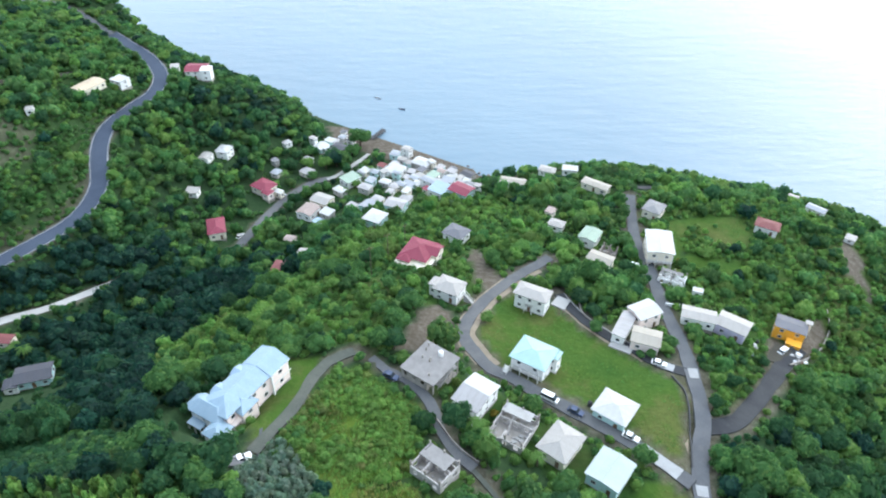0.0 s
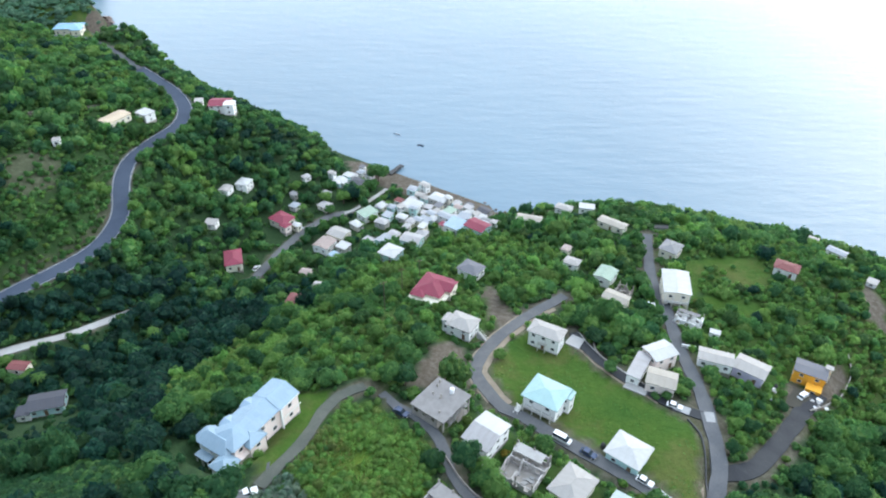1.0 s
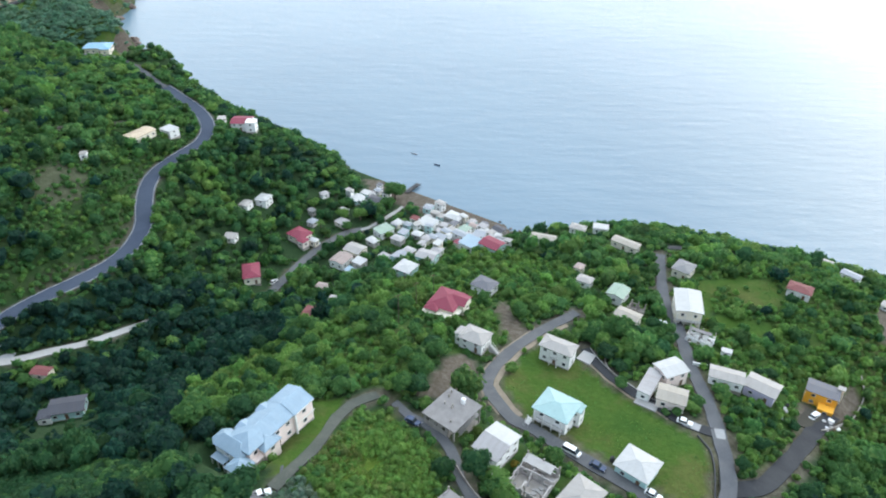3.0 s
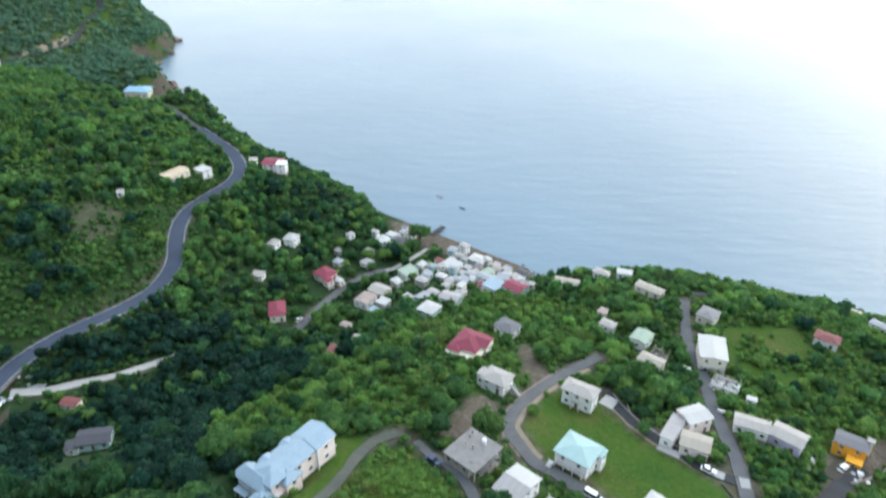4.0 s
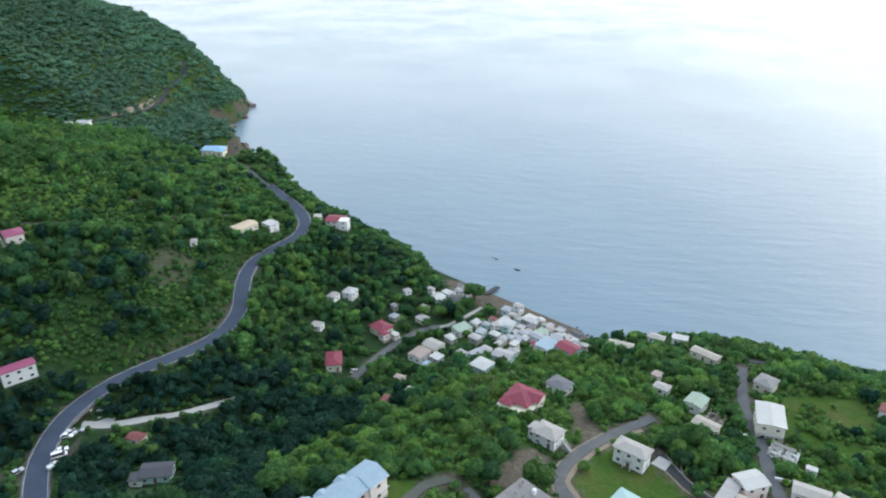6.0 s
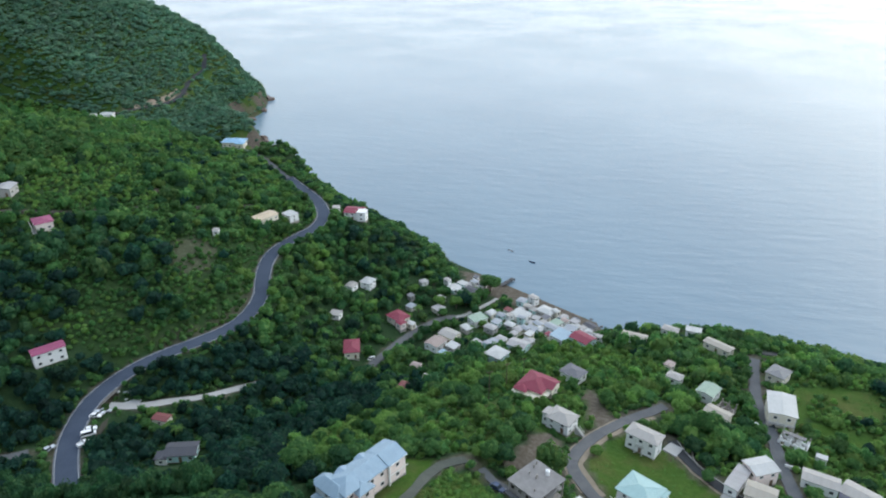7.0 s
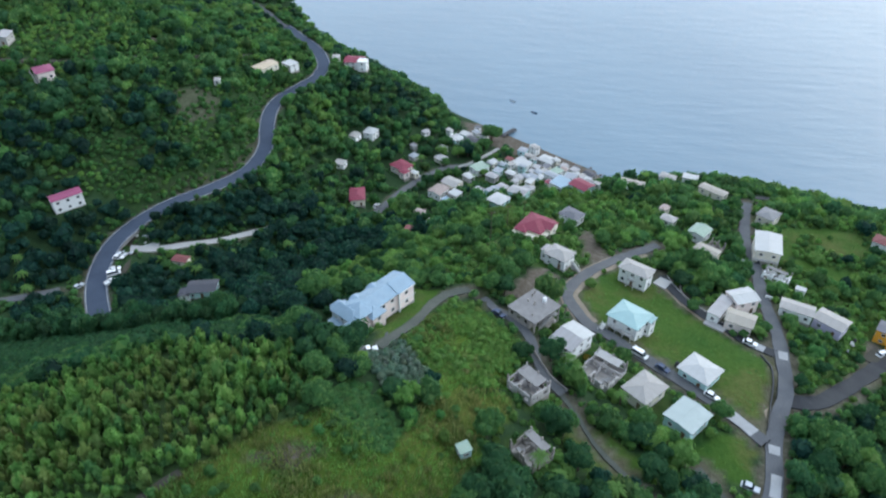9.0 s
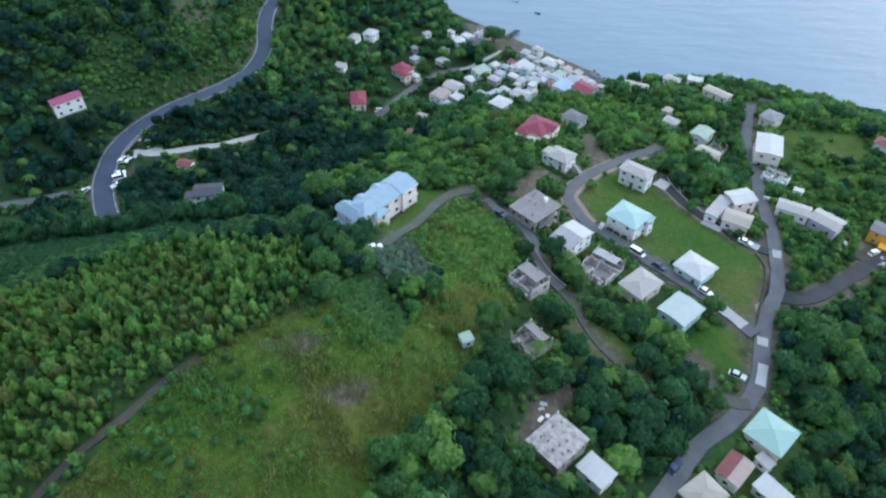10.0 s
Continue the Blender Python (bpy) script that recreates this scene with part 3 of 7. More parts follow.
# Kinds of cover, as outlines on the plan.
LAWNS = [[(13, 150), (10, 138), (16, 127), (30, 116), (58, 94), (65, 112), (67, 126), (56, 135), (42, 152), (34, 163), (24, 165)],
         [(-36, 118), (-29, 120), (-28.5, 108), (-32, 95), (-36, 88), (-41, 92), (-39, 101), (-33.8, 112)],
         [(7, 87), (14, 82), (33, 74), (18, 64), (10, 72)], [(39, 84), (52, 95), (56, 89), (54, 74), (43, 78)],
         [(105, 225), (121, 224), (114, 203), (96, 205), (79, 191), (87, 217)], [(-258, 428), (-240, 449), (-222, 447), (-214, 439), (-224, 425), (-240, 417)],
         [(83, 195), (97, 193), (109, 190), (107, 183), (95, 185), (84, 187)],
         [(-113, 43), (-100, 40), (-91, 33), (-92, 27), (-104, 26), (-120, 32)]]
FIELDS = [[(-50, 47), (-40, 56), (-18, 49), (-14, 33), (-22, 22), (-20, 0), (-69, 0), (-62, 26), (-54, 38)], [(-29, 102), (-25, 115), (-14, 114), (-4, 103), (-4, 94), (-6, 84), (-14, 80), (-21, 69), (-22, 77), (-29.5, 87.5), (-34, 86)]]
BANKS = [[(-155.5, 189), (-149.5, 200), (-143.6, 212.5), (-142, 223), (-142, 234), (-144, 243), (-147.5, 242), (-145.4, 233), (-145.6, 224), (-147, 214), (-152.5, 202), (-158.5, 191)]]          # half-bare cuttings
SOILS = [[(1, 34), (5, 36), (9, 44), (13, 54), (15, 57), (11, 57), (6, 50), (2, 42)], [(-10, 136), (-2, 152), (5, 146), (3, 134), (-1, 125), (-10, 125)], [(97, 141), (103, 155), (112, 150), (121, 165), (128, 167), (128, 161), (122, 155), (112, 144.5), (104, 140.5)], [(-380, 487), (-378, 529), (-378, 556), (-382, 585), (-377, 588), (-371, 556), (-371, 520), (-373, 490)],
         [(9, 190), (15, 189), (18, 176), (23, 168), (15, 163), (11, 170)], [(-64, 350), (-54, 350), (-33, 340), (-6, 322), (14, 308), (28, 300), (26, 290), (0, 294), (-30, 312), (-58, 330)],
         [(151, 179), (152, 186), (150, 197), (153, 210), (159, 216), (164, 220), (161, 206), (157, 195), (155, 185)], [(-222, 284), (-210, 297), (-204, 293), (-213, 283)], [(-47, 40), (-43, 47), (-38, 45), (-41, 38)], [(-34, 33), (-30, 40), (-25, 38), (-29, 31)]]
BANANAS = [(-165, 50), (-134, 53), (-112, 52), (-97, 57.5), (-88, 65), (-79, 69.5), (-69, 74), (-57, 75), (-48, 70), (-43, 60), (-49, 46), (-59, 30), (-70, 3), (-100, -10), (-165, 30)]
VINES = [(-42, 59), (-38, 67), (-31, 65), (-24, 57), (-25, 50), (-32, 49)]
ROUGH = [(-26, 49), (-24, 57), (-22, 67), (-14, 79), (-5, 82), (-3, 76), (-8, 68), (-9, 55), (-12, 46), (-14, 34), (-19, 38)]      # open grass with scattered bushes
STRIP = [(-165, 52), (-134, 55), (-112, 54), (-97, 60), (-88, 68), (-79, 73), (-69, 77), (-57, 78), (-58, 88), (-75, 92), (-90, 96), (-106, 98), (-130, 104), (-150, 107), (-168, 98)]      # low smooth growth above the bushes
CLEAR = [(20, 163, 3.5), (25, 170, 3.5), (30, 175, 3.5), (12, 151, 3), (-22, 117, 4), (-17, 119, 4), (-13, 116, 3.5), (-26, 114, 3.5), (52, 282, 6), (62, 278, 6), (34, 266, 6), (45, 268, 4), (66, 241, 6), (71, 245, 4), (44, 205, 4), (54, 193, 4), (-250, 424, 15), (-238, 412, 10), (-84, 232, 6), (-81, 248, 6), (-78, 262, 6), (-72, 273, 6), (-64, 283, 6), (-56, 294, 6), (-150, 155, 3.5), (-141, 162, 3.5), (-132, 170, 3.5), (-124, 178, 3.5),
         (-111, 125, 7), (-117, 123, 7), (-107, 127, 7), (-115, 130, 8), (-121, 132, 8), (-112, 123, 6), (-119, 124, 6), (-2, 175, 6), (-12, 177, 5), (4, 181, 4), (3, 148, 5), (-3, 152, 4), (-90, 228, 5), (-96, 229, 5), (-82, 267, 5), (-76, 269, 4), (-160, 148, 4), (-246, 430, 12), (87.5, 252.5, 5), (87, 247, 3.5), (-38.5, 86.5, 4), (-236, 440, 10), (-256, 428, 9), (-47, 88, 5.5), (-52, 94, 4), (-40, 84, 4), (28.2, 114.9, 4.5), (34.2, 110.8, 4), (61, 131.6, 3.5), (46.4, 103.4, 3.5), (-11.6, 114.6, 3.5), (52, 76.2, 3.5), (66.5, 184.4, 3.5), (105, 147, 5), (-153.5, 148, 4.5), (-152.3, 138, 3.5),
         (36.5, 104, 5), (22.5, 91.5, 5), (6, 124, 5), (8, 118, 4), (-50, 88, 5), (-55, 93, 4), (-44, 84, 5), (-47, 84, 4), (75, 108, 4), (80, 111.5, 4), (85, 116, 4), (90, 121, 4), (96, 128, 4), (69, 105, 3)]       # x, y, radius kept free of trees
RIDGE = [(-85, 145), (-74, 170), (-51, 186), (-30, 224), (-22, 253), (2, 269), (26, 258), (40, 222), (33, 192), (14, 165), (6, 150), (-12, 150), (-14, 122), (-27, 124), (-38, 131), (-52, 118), (-56, 105), (-68, 112)]
BLUFF = [(72, 240), (100, 234), (140, 250), (200, 232), (195, 185), (150, 150), (118, 140), (96, 128), (84, 128), (76, 140), (92, 146), (84, 172), (88, 205), (78, 215)]
HILL = [(-212, 170), (-167, 172), (-144, 211), (-146, 251), (-155, 273), (-146, 329), (-185, 373), (-262, 452), (-290, 452), (-290, 180)]
STONY = [(-184, 243), (-176, 258), (-166, 254), (-160, 236), (-170, 224)]      # a thin grassy patch on the hillside
BUSHY = [(71, 113), (72, 128), (73, 147), (84, 145), (92, 141), (98, 137), (90, 129), (80, 117)]      # bushes between the road and the drive
GREYVEG = [(-39.5, 75), (-38, 86), (-36, 90), (-30, 87), (-23, 77), (-22, 67), (-30, 66.5)]

# ---------------------------------------------------------------- houses
WINDOW, PANE, DOOR = {}, {}, {}


def window_meshes(w, h):
    key = (w, h)
    if key not in WINDOW:
        bm = bmesh.new()
        t = 0.09
        box(bm, -w / 2, -0.08, 0, -w / 2 + t, 0.03, h)
        box(bm, w / 2 - t, -0.08, 0, w / 2, 0.03, h)
        box(bm, -w / 2 + t, -0.08, h - t, w / 2 - t, 0.03, h)
        box(bm, -w / 2 + t, -0.08, 0, w / 2 - t, 0.03, t)
        bmesh.ops.remove_doubles(bm, verts=bm.verts, dist=1e-4)
        me = bpy.data.meshes.new("window")
        bm.to_mesh(me)
        bm.free()
        me.materials.append(M["trim"])
        bm = bmesh.new()
        box(bm, -w / 2 + t, -0.02, t, w / 2 - t, 0.02, h - t)
        pm = bpy.data.meshes.new("pane")
        bm.to_mesh(pm)
        bm.free()
        pm.materials.append(M["glass"])
        WINDOW[key], PANE[key] = me, pm
    return WINDOW[key], PANE[key]


def add_window(parent, x, y, z, a, w=1.15, h=1.05):
    fm, pm = window_meshes(w, h)
    f = shared("window", fm, parent, pose(x, y, z, 0, 0, a))
    shared("pane", pm, f, Matrix.Identity(4))


def add_door(parent, x, y, z, a):
    if "d" not in DOOR:
        bm = bmesh.new()
        box(bm, -0.5, -0.06, 0, 0.5, 0.03, 2.05)
        box(bm, -0.38, -0.09, 0.15, 0.38, -0.06, 0.95)
        box(bm, -0.38, -0.09, 1.1, 0.38, -0.06, 1.9)
        me = bpy.data.meshes.new("door")
        bm.to_mesh(me)
        bm.free()
        me.materials.append(M["wood"])
        DOOR["d"] = me
    shared("door", DOOR["d"], parent, pose(x, y, z, 0, 0, a))


def uv_face(bm, verts, flip=False):
    """A sloping sheet: u along the first edge, v up the slope."""
    f = bm.faces.new([bm.verts.new(v) for v in verts])
    lay = bm.loops.layers.uv.verify()
    o, e = Vector(verts[0]), (Vector(verts[1]) - Vector(verts[0])).normalized()
    f.normal_update()
    up = f.normal.cross(e)
    for lp in f.loops:
        d = lp.vert.co - o
        lp[lay].uv = (d @ e, d @ up)
    return f


def roof_mesh(L, W, style, pitch, t=0.14, along=None):
    """A roof over a rectangle L by W whose eaves lie at height 0."""
    bm = bmesh.new()
    a, b = L / 2, W / 2
    swap = W > L if along is None else along == "y"
    if swap:
        a, b = b, a
    h = b * pitch * 0.6
    if style == "hip":
        r = max(0.15, a - b * 0.95)
        P = [(-a, -b, 0), (a, -b, 0), (a, b, 0), (-a, b, 0), (-r, 0, h), (r, 0, h)]
        F = [(0, 1, 5, 4), (1, 2, 5), (2, 3, 4, 5), (3, 0, 4)]
    elif style == "gable":
        P = [(-a, -b, 0), (a, -b, 0), (a, b, 0), (-a, b, 0), (-a, 0, h), (a, 0, h)]
        F = [(0, 1, 5, 4), (2, 3, 4, 5)]
    else:                       # one slope
        P = [(-a, -b, 0), (a, -b, 0), (a, b, h), (-a, b, h)]
        F = [(0, 1, 2, 3)]
    if swap:
        P = [(-y, x, z) for x, y, z in P]
    for f in F:
        uv_face(bm, [P[i] for i in f]).material_index = 1 if f == F[-1] and style == "gable" else 0
        uv_face(bm, [(P[i][0], P[i][1], P[i][2] - t) for i in reversed(f)])
    edge = [(0, 1), (1, 2), (2, 3), (3, 0)] if style in ("hip", "shed") else [(0, 1), (1, 5), (5, 2), (2, 3), (3, 4), (4, 0)]
    for i, j in edge:
        p, q = P[i], P[j]
        uv_face(bm, [(p[0], p[1], p[2] - t), (q[0], q[1], q[2] - t), q, p])
    return bm, P, h, swap


def ridge_caps(P, style):
    bm = bmesh.new()
    pairs = [(4, 5), (0, 4), (3, 4), (1, 5), (2, 5)] if style == "hip" else [(4, 5)]
    for i, j in pairs:
        if (Vector(P[i]) - Vector(P[j])).length > 0.3:
            tube(bm, Vector(P[i]) + Vector((0, 0, 0.01)), Vector(P[j]) + Vector((0, 0, 0.01)), 0.03, 0.03, 6)
    return bm


def walls_mesh(L, W, h, deep):
    bm = bmesh.new()
    box(bm, -L / 2, -W / 2, -deep, L / 2, W / 2, h)
    return bm


def body(root, L, W, h, wall, style, roof, storeys, over=0.5, pitch=0.34, caps=True, dx=0.0, dy=0.0, z0=0.0, deep=1.5, doors=True, wins=True, along=None, roof2=None):
    """Walls, roof, windows and a door of one block whose eaves measure L by W."""
    lw, ww = L - 2 * over, W - 2 * over
    bm = walls_mesh(lw, ww, h + 0.02, 0.0)
    bmesh.ops.translate(bm, verts=bm.verts, vec=(dx, dy, z0))
    part("wall", bm, M[wall], root)
    if deep > 0:
        bm = bmesh.new()
        box(bm, -lw / 2 - 0.06, -ww / 2 - 0.06, -deep, lw / 2 + 0.06, ww / 2 + 0.06, 0.25)
        bmesh.ops.translate(bm, verts=bm.verts, vec=(dx, dy, z0))
        part("foundation", bm, M["concrete"], root)
    if style == "flat":
        bm = bmesh.new()
        box(bm, -L / 2, -W / 2, h, L / 2, W / 2, h + 0.22)
        bmesh.ops.translate(bm, verts=bm.verts, vec=(dx, dy, z0))
        part("roof", bm, M[roof], root)
    else:
        bm, P, rh, swap = roof_mesh(L, W, style, pitch, 0.14, along)
        bmesh.ops.translate(bm, verts=bm.verts, vec=(dx, dy, z0 + h + 0.16))
        part("roof", bm, [M[roof], M[roof2 or roof]], root)
        if style == "gable":
            a, b = (lw / 2, ww / 2) if not swap else (ww / 2, lw / 2)
            for s in (-1, 1):
                g = bmesh.new()
                q = [(s * (a - 0.12), -b, h), (s * (a - 0.12), b, h), (s * (a - 0.12), 0, h + b * pitch * 0.6)]
                k = [(s * a, y, z) for _, y, z in q]
                if swap:
                    q, k = [(-y, x, z) for x, y, z in q], [(-y, x, z) for x, y, z in k]
                va, vb = [g.verts.new(p) for p in q], [g.verts.new(p) for p in k]
                g.faces.new(va), g.faces.new(vb[::-1])
                for i in range(3):
                    g.faces.new((va[i], va[(i + 1) % 3], vb[(i + 1) % 3], vb[i]))
                bmesh.ops.recalc_face_normals(g, faces=g.faces)
                bmesh.ops.translate(g, verts=g.verts, vec=(dx, dy, z0))
                part("gable", g, M[wall], root)
        if caps and style in ("hip", "gable"):
            cb = ridge_caps(P, style)
            bmesh.ops.translate(cb, verts=cb.verts, vec=(dx, dy, z0 + h + 0.16))
            part("ridge_cap", cb, M[roof], root)
    if wins:
        sh = h / storeys
        for s in range(storeys):
            z = z0 + s * sh + max(0.75, sh * 0.38)
            wh = min(1.15, sh * 0.42)
            for length, off, ang, ax in ((lw, -ww / 2, 0, 0), (lw, ww / 2, 180, 0), (ww, -lw / 2, -90, 1), (ww, lw / 2, 90, 1)):
                n = max(1, int(length / 3.1))
                for i in range(n):
                    u = (i + 0.5) / n * length - length / 2
                    x, y = (u, off) if ax == 0 else (off, u)
                    if doors and s == 0 and ax == 0 and i == n // 2 and n > 1:
                        add_door(root, x + dx, y + dy, z0 + 0.25, ang)
                    else:
                        add_window(root, x + dx, y + dy, z, ang, 1.2, wh)
    return lw, ww


def base(x, y, L, W, a, pad=None, grow=0.0):
    z = float(relief(x, y)) if pad is None else pad
    PLOTS.append((x, y, L / 2 - 0.3 + grow, W / 2 - 0.3 + grow, a, z))
    return z


def house(x, y, L, W, a, h, style, roof, wall, label, storeys=1, over=0.5, pitch=0.34, pad=None, group="", name="house", roof2=None, along=None):
    z = base(x, y, L, W, a, pad)
    root = thing(name, label, "house", pose(x, y, z, 0, 0, a), group)
    body(root, L, W, h, wall, style, roof, storeys, over, pitch, along=along, roof2=roof2)
    return root


def cottage(x, y, L, roof, W=None, a=None):
    """A small village house of the crowd by the beach."""
    rnd = random.Random(int(x * 31 + y * 17))
    W = W or L * rnd.uniform(0.7, 0.95)
    a = rnd.choice((-38, -30, -34, 52, 58)) + rnd.uniform(-13, 13) if a is None else a
    grow = rnd.uniform(0.95, 1.3)
    L, W = L * grow, W * grow
    h = rnd.choice((2.5, 2.8, 3.2, 4.7)) if L < 8 else 3.6
    if roof == "white":
        roof = rnd.choice(("white", "white", "palewhite", "palewhite", "weathered", "grey"))
    elif roof in ("cream", "pink"):
        roof = rnd.choice((roof, "palewhite", "grey", "white"))
    wall = rnd.choice(("wall_white", "wall_cream", "wall_white", "wall_aqua", "wall_grey", "wall_white"))
    z = max(1.2, float(relief(x, y)))
    PLOTS.append((x, y, L / 2 - 0.3, W / 2 - 0.3, a, z))
    style = rnd.choice(("gable", "gable", "hip", "shed")) if L > 4.2 else "shed"
    root = thing("cottage", f"small village house with {LABEL[roof]} metal roof", "house", pose(x, y, z, 0, 0, a), "houses crowded by the beach")
    body(root, L, W, h, wall, style, roof, 2 if h > 4 else 1, 0.3, 0.36 if style != "shed" else 0.2, caps=False)
    return root


def steps(root, x, y, a, w, rise, n, mat_key="pale_concrete"):
    """An outside stair: separate treads between two sloping side walls."""
    for i in range(n):
        bm = bmesh.new()
        box(bm, -w / 2, 0, 0, w / 2, 0.32, rise / n * (i + 1))
        ob = part("step", bm, M[mat_key], root)
        ob.matrix_basis = pose(x, y, 0, 0, 0, a) @ pose(0, (n - 1 - i) * -0.3, 0)
    bm = bmesh.new()
    for s in (-1, 1):
        tube(bm, (s * w / 2, -0.3 * (n - 1), 0.9), (s * w / 2, 0.2, rise + 0.9), 0.04, 0.04, 5)
        for k in range(4):
            yy = -0.3 * (n - 1) + k * (0.3 * (n - 1) + 0.2) / 3
            zz = rise * k / 3
            tube(bm, (s * w / 2, yy, zz), (s * w / 2, yy, zz + 0.9), 0.03, 0.03, 5)
    ob = part("rail", bm, M["trim"], root)
    ob.matrix_basis = pose(x, y, 0, 0, 0, a)


def veranda(root, L, y0, y1, z, h, roof_on=False):
    bm = bmesh.new()
    box(bm, -L / 2, min(y0, y1), z - 0.18, L / 2, max(y0, y1), z)
    part("veranda_floor", bm, M["pale_concrete"], root)
    n = max(2, int(L / 2.6) + 1)
    for i in range(n):
        x = -L / 2 + 0.12 + i * (L - 0.24) / (n - 1)
        bm = bmesh.new()
        box(bm, x - 0.11, y1 - 0.11, -1.5 if z > 1 else 0, x + 0.11, y1 + 0.11, h)
        part("post", bm, M["trim"], root)
    bm = bmesh.new()
    box(bm, -L / 2, y1 - 0.05, z + 0.85, L / 2, y1 + 0.05, z + 0.95)
    m = int(L / 0.35)
    for i in range(m):
        x = -L / 2 + (i + 0.5) * L / m
        box(bm, x - 0.05, y1 - 0.04, z, x + 0.05, y1 + 0.04, z + 0.85)
    part("balustrade", bm, M["trim"], root)


def ruin(x, y, L, W, a, h, label, slab=False, seed=1, wall="concrete", cover_part=0.0, open_stair=False, slab_key="stained"):
    """An unfinished or roofless shell: wall panels with real openings, columns, rubble."""
    rnd = random.Random(seed)
    z = base(x, y, L, W, a)
    root = thing("ruined_house", label, "ruin", pose(x, y, z, 0, 0, a))
    bm = bmesh.new()
    box(bm, -L / 2, -W / 2, -1.5, L / 2, W / 2, 0.2)
    part("floor_slab", bm, M["concrete"], root)
    t = 0.2
    storeys, e = (2 if h > 5 else 1), (L / 2 - 1.9 if open_stair else L / 2)
    for (x0, y0), (x1, y1) in (((-L / 2, -W / 2), (e, -W / 2)), ((e, -W / 2), (e, W / 2)), ((e, W / 2), (-L / 2, W / 2)), ((-L / 2, W / 2), (-L / 2, -W / 2)),
                               ((-L * 0.12, -W / 2), (-L * 0.12, W / 2)), ((-L / 2, W * 0.1), (e, W * 0.1))):
        d = math.hypot(x1 - x0, y1 - y0)
        ang = math.degrees(math.atan2(y1 - y0, x1 - x0))
        bm = bmesh.new()
        n = max(2, int(d / 2.4))
        for i in range(n):
            top = h * (1.0 if slab else rnd.uniform(0.55, 1.0))
            p0, p1 = i * d / n, (i + 1) * d / n
            wd = (p1 - p0) * 0.42
            m0 = (p0 + p1 - wd) / 2
            box(bm, p0, -t / 2, 0.2, m0, t / 2, top)
            box(bm, m0 + wd, -t / 2, 0.2, p1, t / 2, top)
            box(bm, m0, -t / 2, 0.2, m0 + wd, t / 2, 1.0)
            if storeys == 2:
                box(bm, m0, -t / 2, 2.2, m0 + wd, t / 2, 3.7)
                box(bm, m0, -t / 2, 4.9, m0 + wd, t / 2, top)
            elif top > 2.3:
                box(bm, m0, -t / 2, 2.2, m0 + wd, t / 2, top)
        bmesh.ops.remove_doubles(bm, verts=bm.verts, dist=1e-4)
        ob = part("wall", bm, M[wall], root)
        ob.matrix_basis = pose(x0, y0, 0, 0, 0, ang)
    for sx in (-1, 0, 1):
        for sy in (-1, 1):
            bm = bmesh.new()
            box(bm, sx * (L / 2 - 0.12) - 0.17, sy * (W / 2 - 0.12) - 0.17, 0.2, sx * (L / 2 - 0.12) + 0.17, sy * (W / 2 - 0.12) + 0.17, h + (0.9 if not slab else 0.0))
            part("column", bm, M["concrete"], root)
    if open_stair:          # a stair in the open bay, a landing above it and a sloping handrail
        n = 16
        for k in range(n):
            bm = bmesh.new()
            y0 = W / 2 - 1.6 - (k + 1) * (W - 3.0) / n
            box(bm, e + 0.2, y0, 2.9 - (k + 1) * 2.7 / n - 0.2, e + 1.4, y0 + (W - 3.0) / n + 0.05, 2.9 - k * 2.7 / n)
            part("step", bm, M["pale_concrete"], root)
        bm = bmesh.new()
        box(bm, e, W / 2 - 1.6, 2.75, L / 2, W / 2, 2.95)
        part("landing", bm, M["pale_concrete"], root)
        bm = bmesh.new()
        tube(bm, (e + 1.5, -W / 2 + 1.4, 1.1), (e + 1.5, W / 2 - 1.6, 3.9), 0.09, 0.09, 6)
        for k in range(5):
            yy = -W / 2 + 1.4 + k * (W - 3.0) / 4
            tube(bm, (e + 1.5, yy, 0.2), (e + 1.5, yy, 1.1 + k * 0.7), 0.06, 0.06, 6)
        part("handrail", bm, M["pale_concrete"], root)
    if slab:
        bm = bmesh.new()
        box(bm, -L / 2 - 0.4, -W / 2 - 0.4, h, L / 2 + 0.4, W / 2 + 0.4, h + 0.2)
        part("roof_slab", bm, M[slab_key], root, "stained grey concrete slab")
        for i in range(11 if slab_key == "stained" else 6):
            bm = bmesh.new()
            px, py = rnd.uniform(-L / 2.4, L / 2.4), rnd.uniform(-W / 2.4, W / 2.4)
            box(bm, px - 0.15, py - 0.15, h + 0.2, px + 0.15, py + 0.15, h + 0.2 + rnd.uniform(0.5, 1.1))
            part("column_stub", bm, M["concrete"], root)
    else:
        if cover_part:
            bm = bmesh.new()
            box(bm, -L / 2, W / 2 - W * cover_part, h, L * 0.36, W / 2, h + 0.16)
            box(bm, -L / 2 + 0.3, W / 2 - W * cover_part * 0.6, h + 0.16, -L / 2 + 0.55, W / 2 - 0.3, h + 0.5)
            part("roof_slab", bm, M["slab" if slab_key == "stained" else slab_key], root, "broken concrete roof slab")
        bm = bmesh.new()
        for i in range(26):
            px, py, s = rnd.uniform(-L / 2.3, L / 2.3), rnd.uniform(-W / 2.3, W / 2.3), rnd.uniform(0.15, 0.55)
            box(bm, px - s, py - s * 0.7, 0.2, px + s, py + s * 0.7, 0.2 + s * 0.8)
        tagged(part("rubble", bm, M["pale_concrete"], root), kind="stuff")
    return root


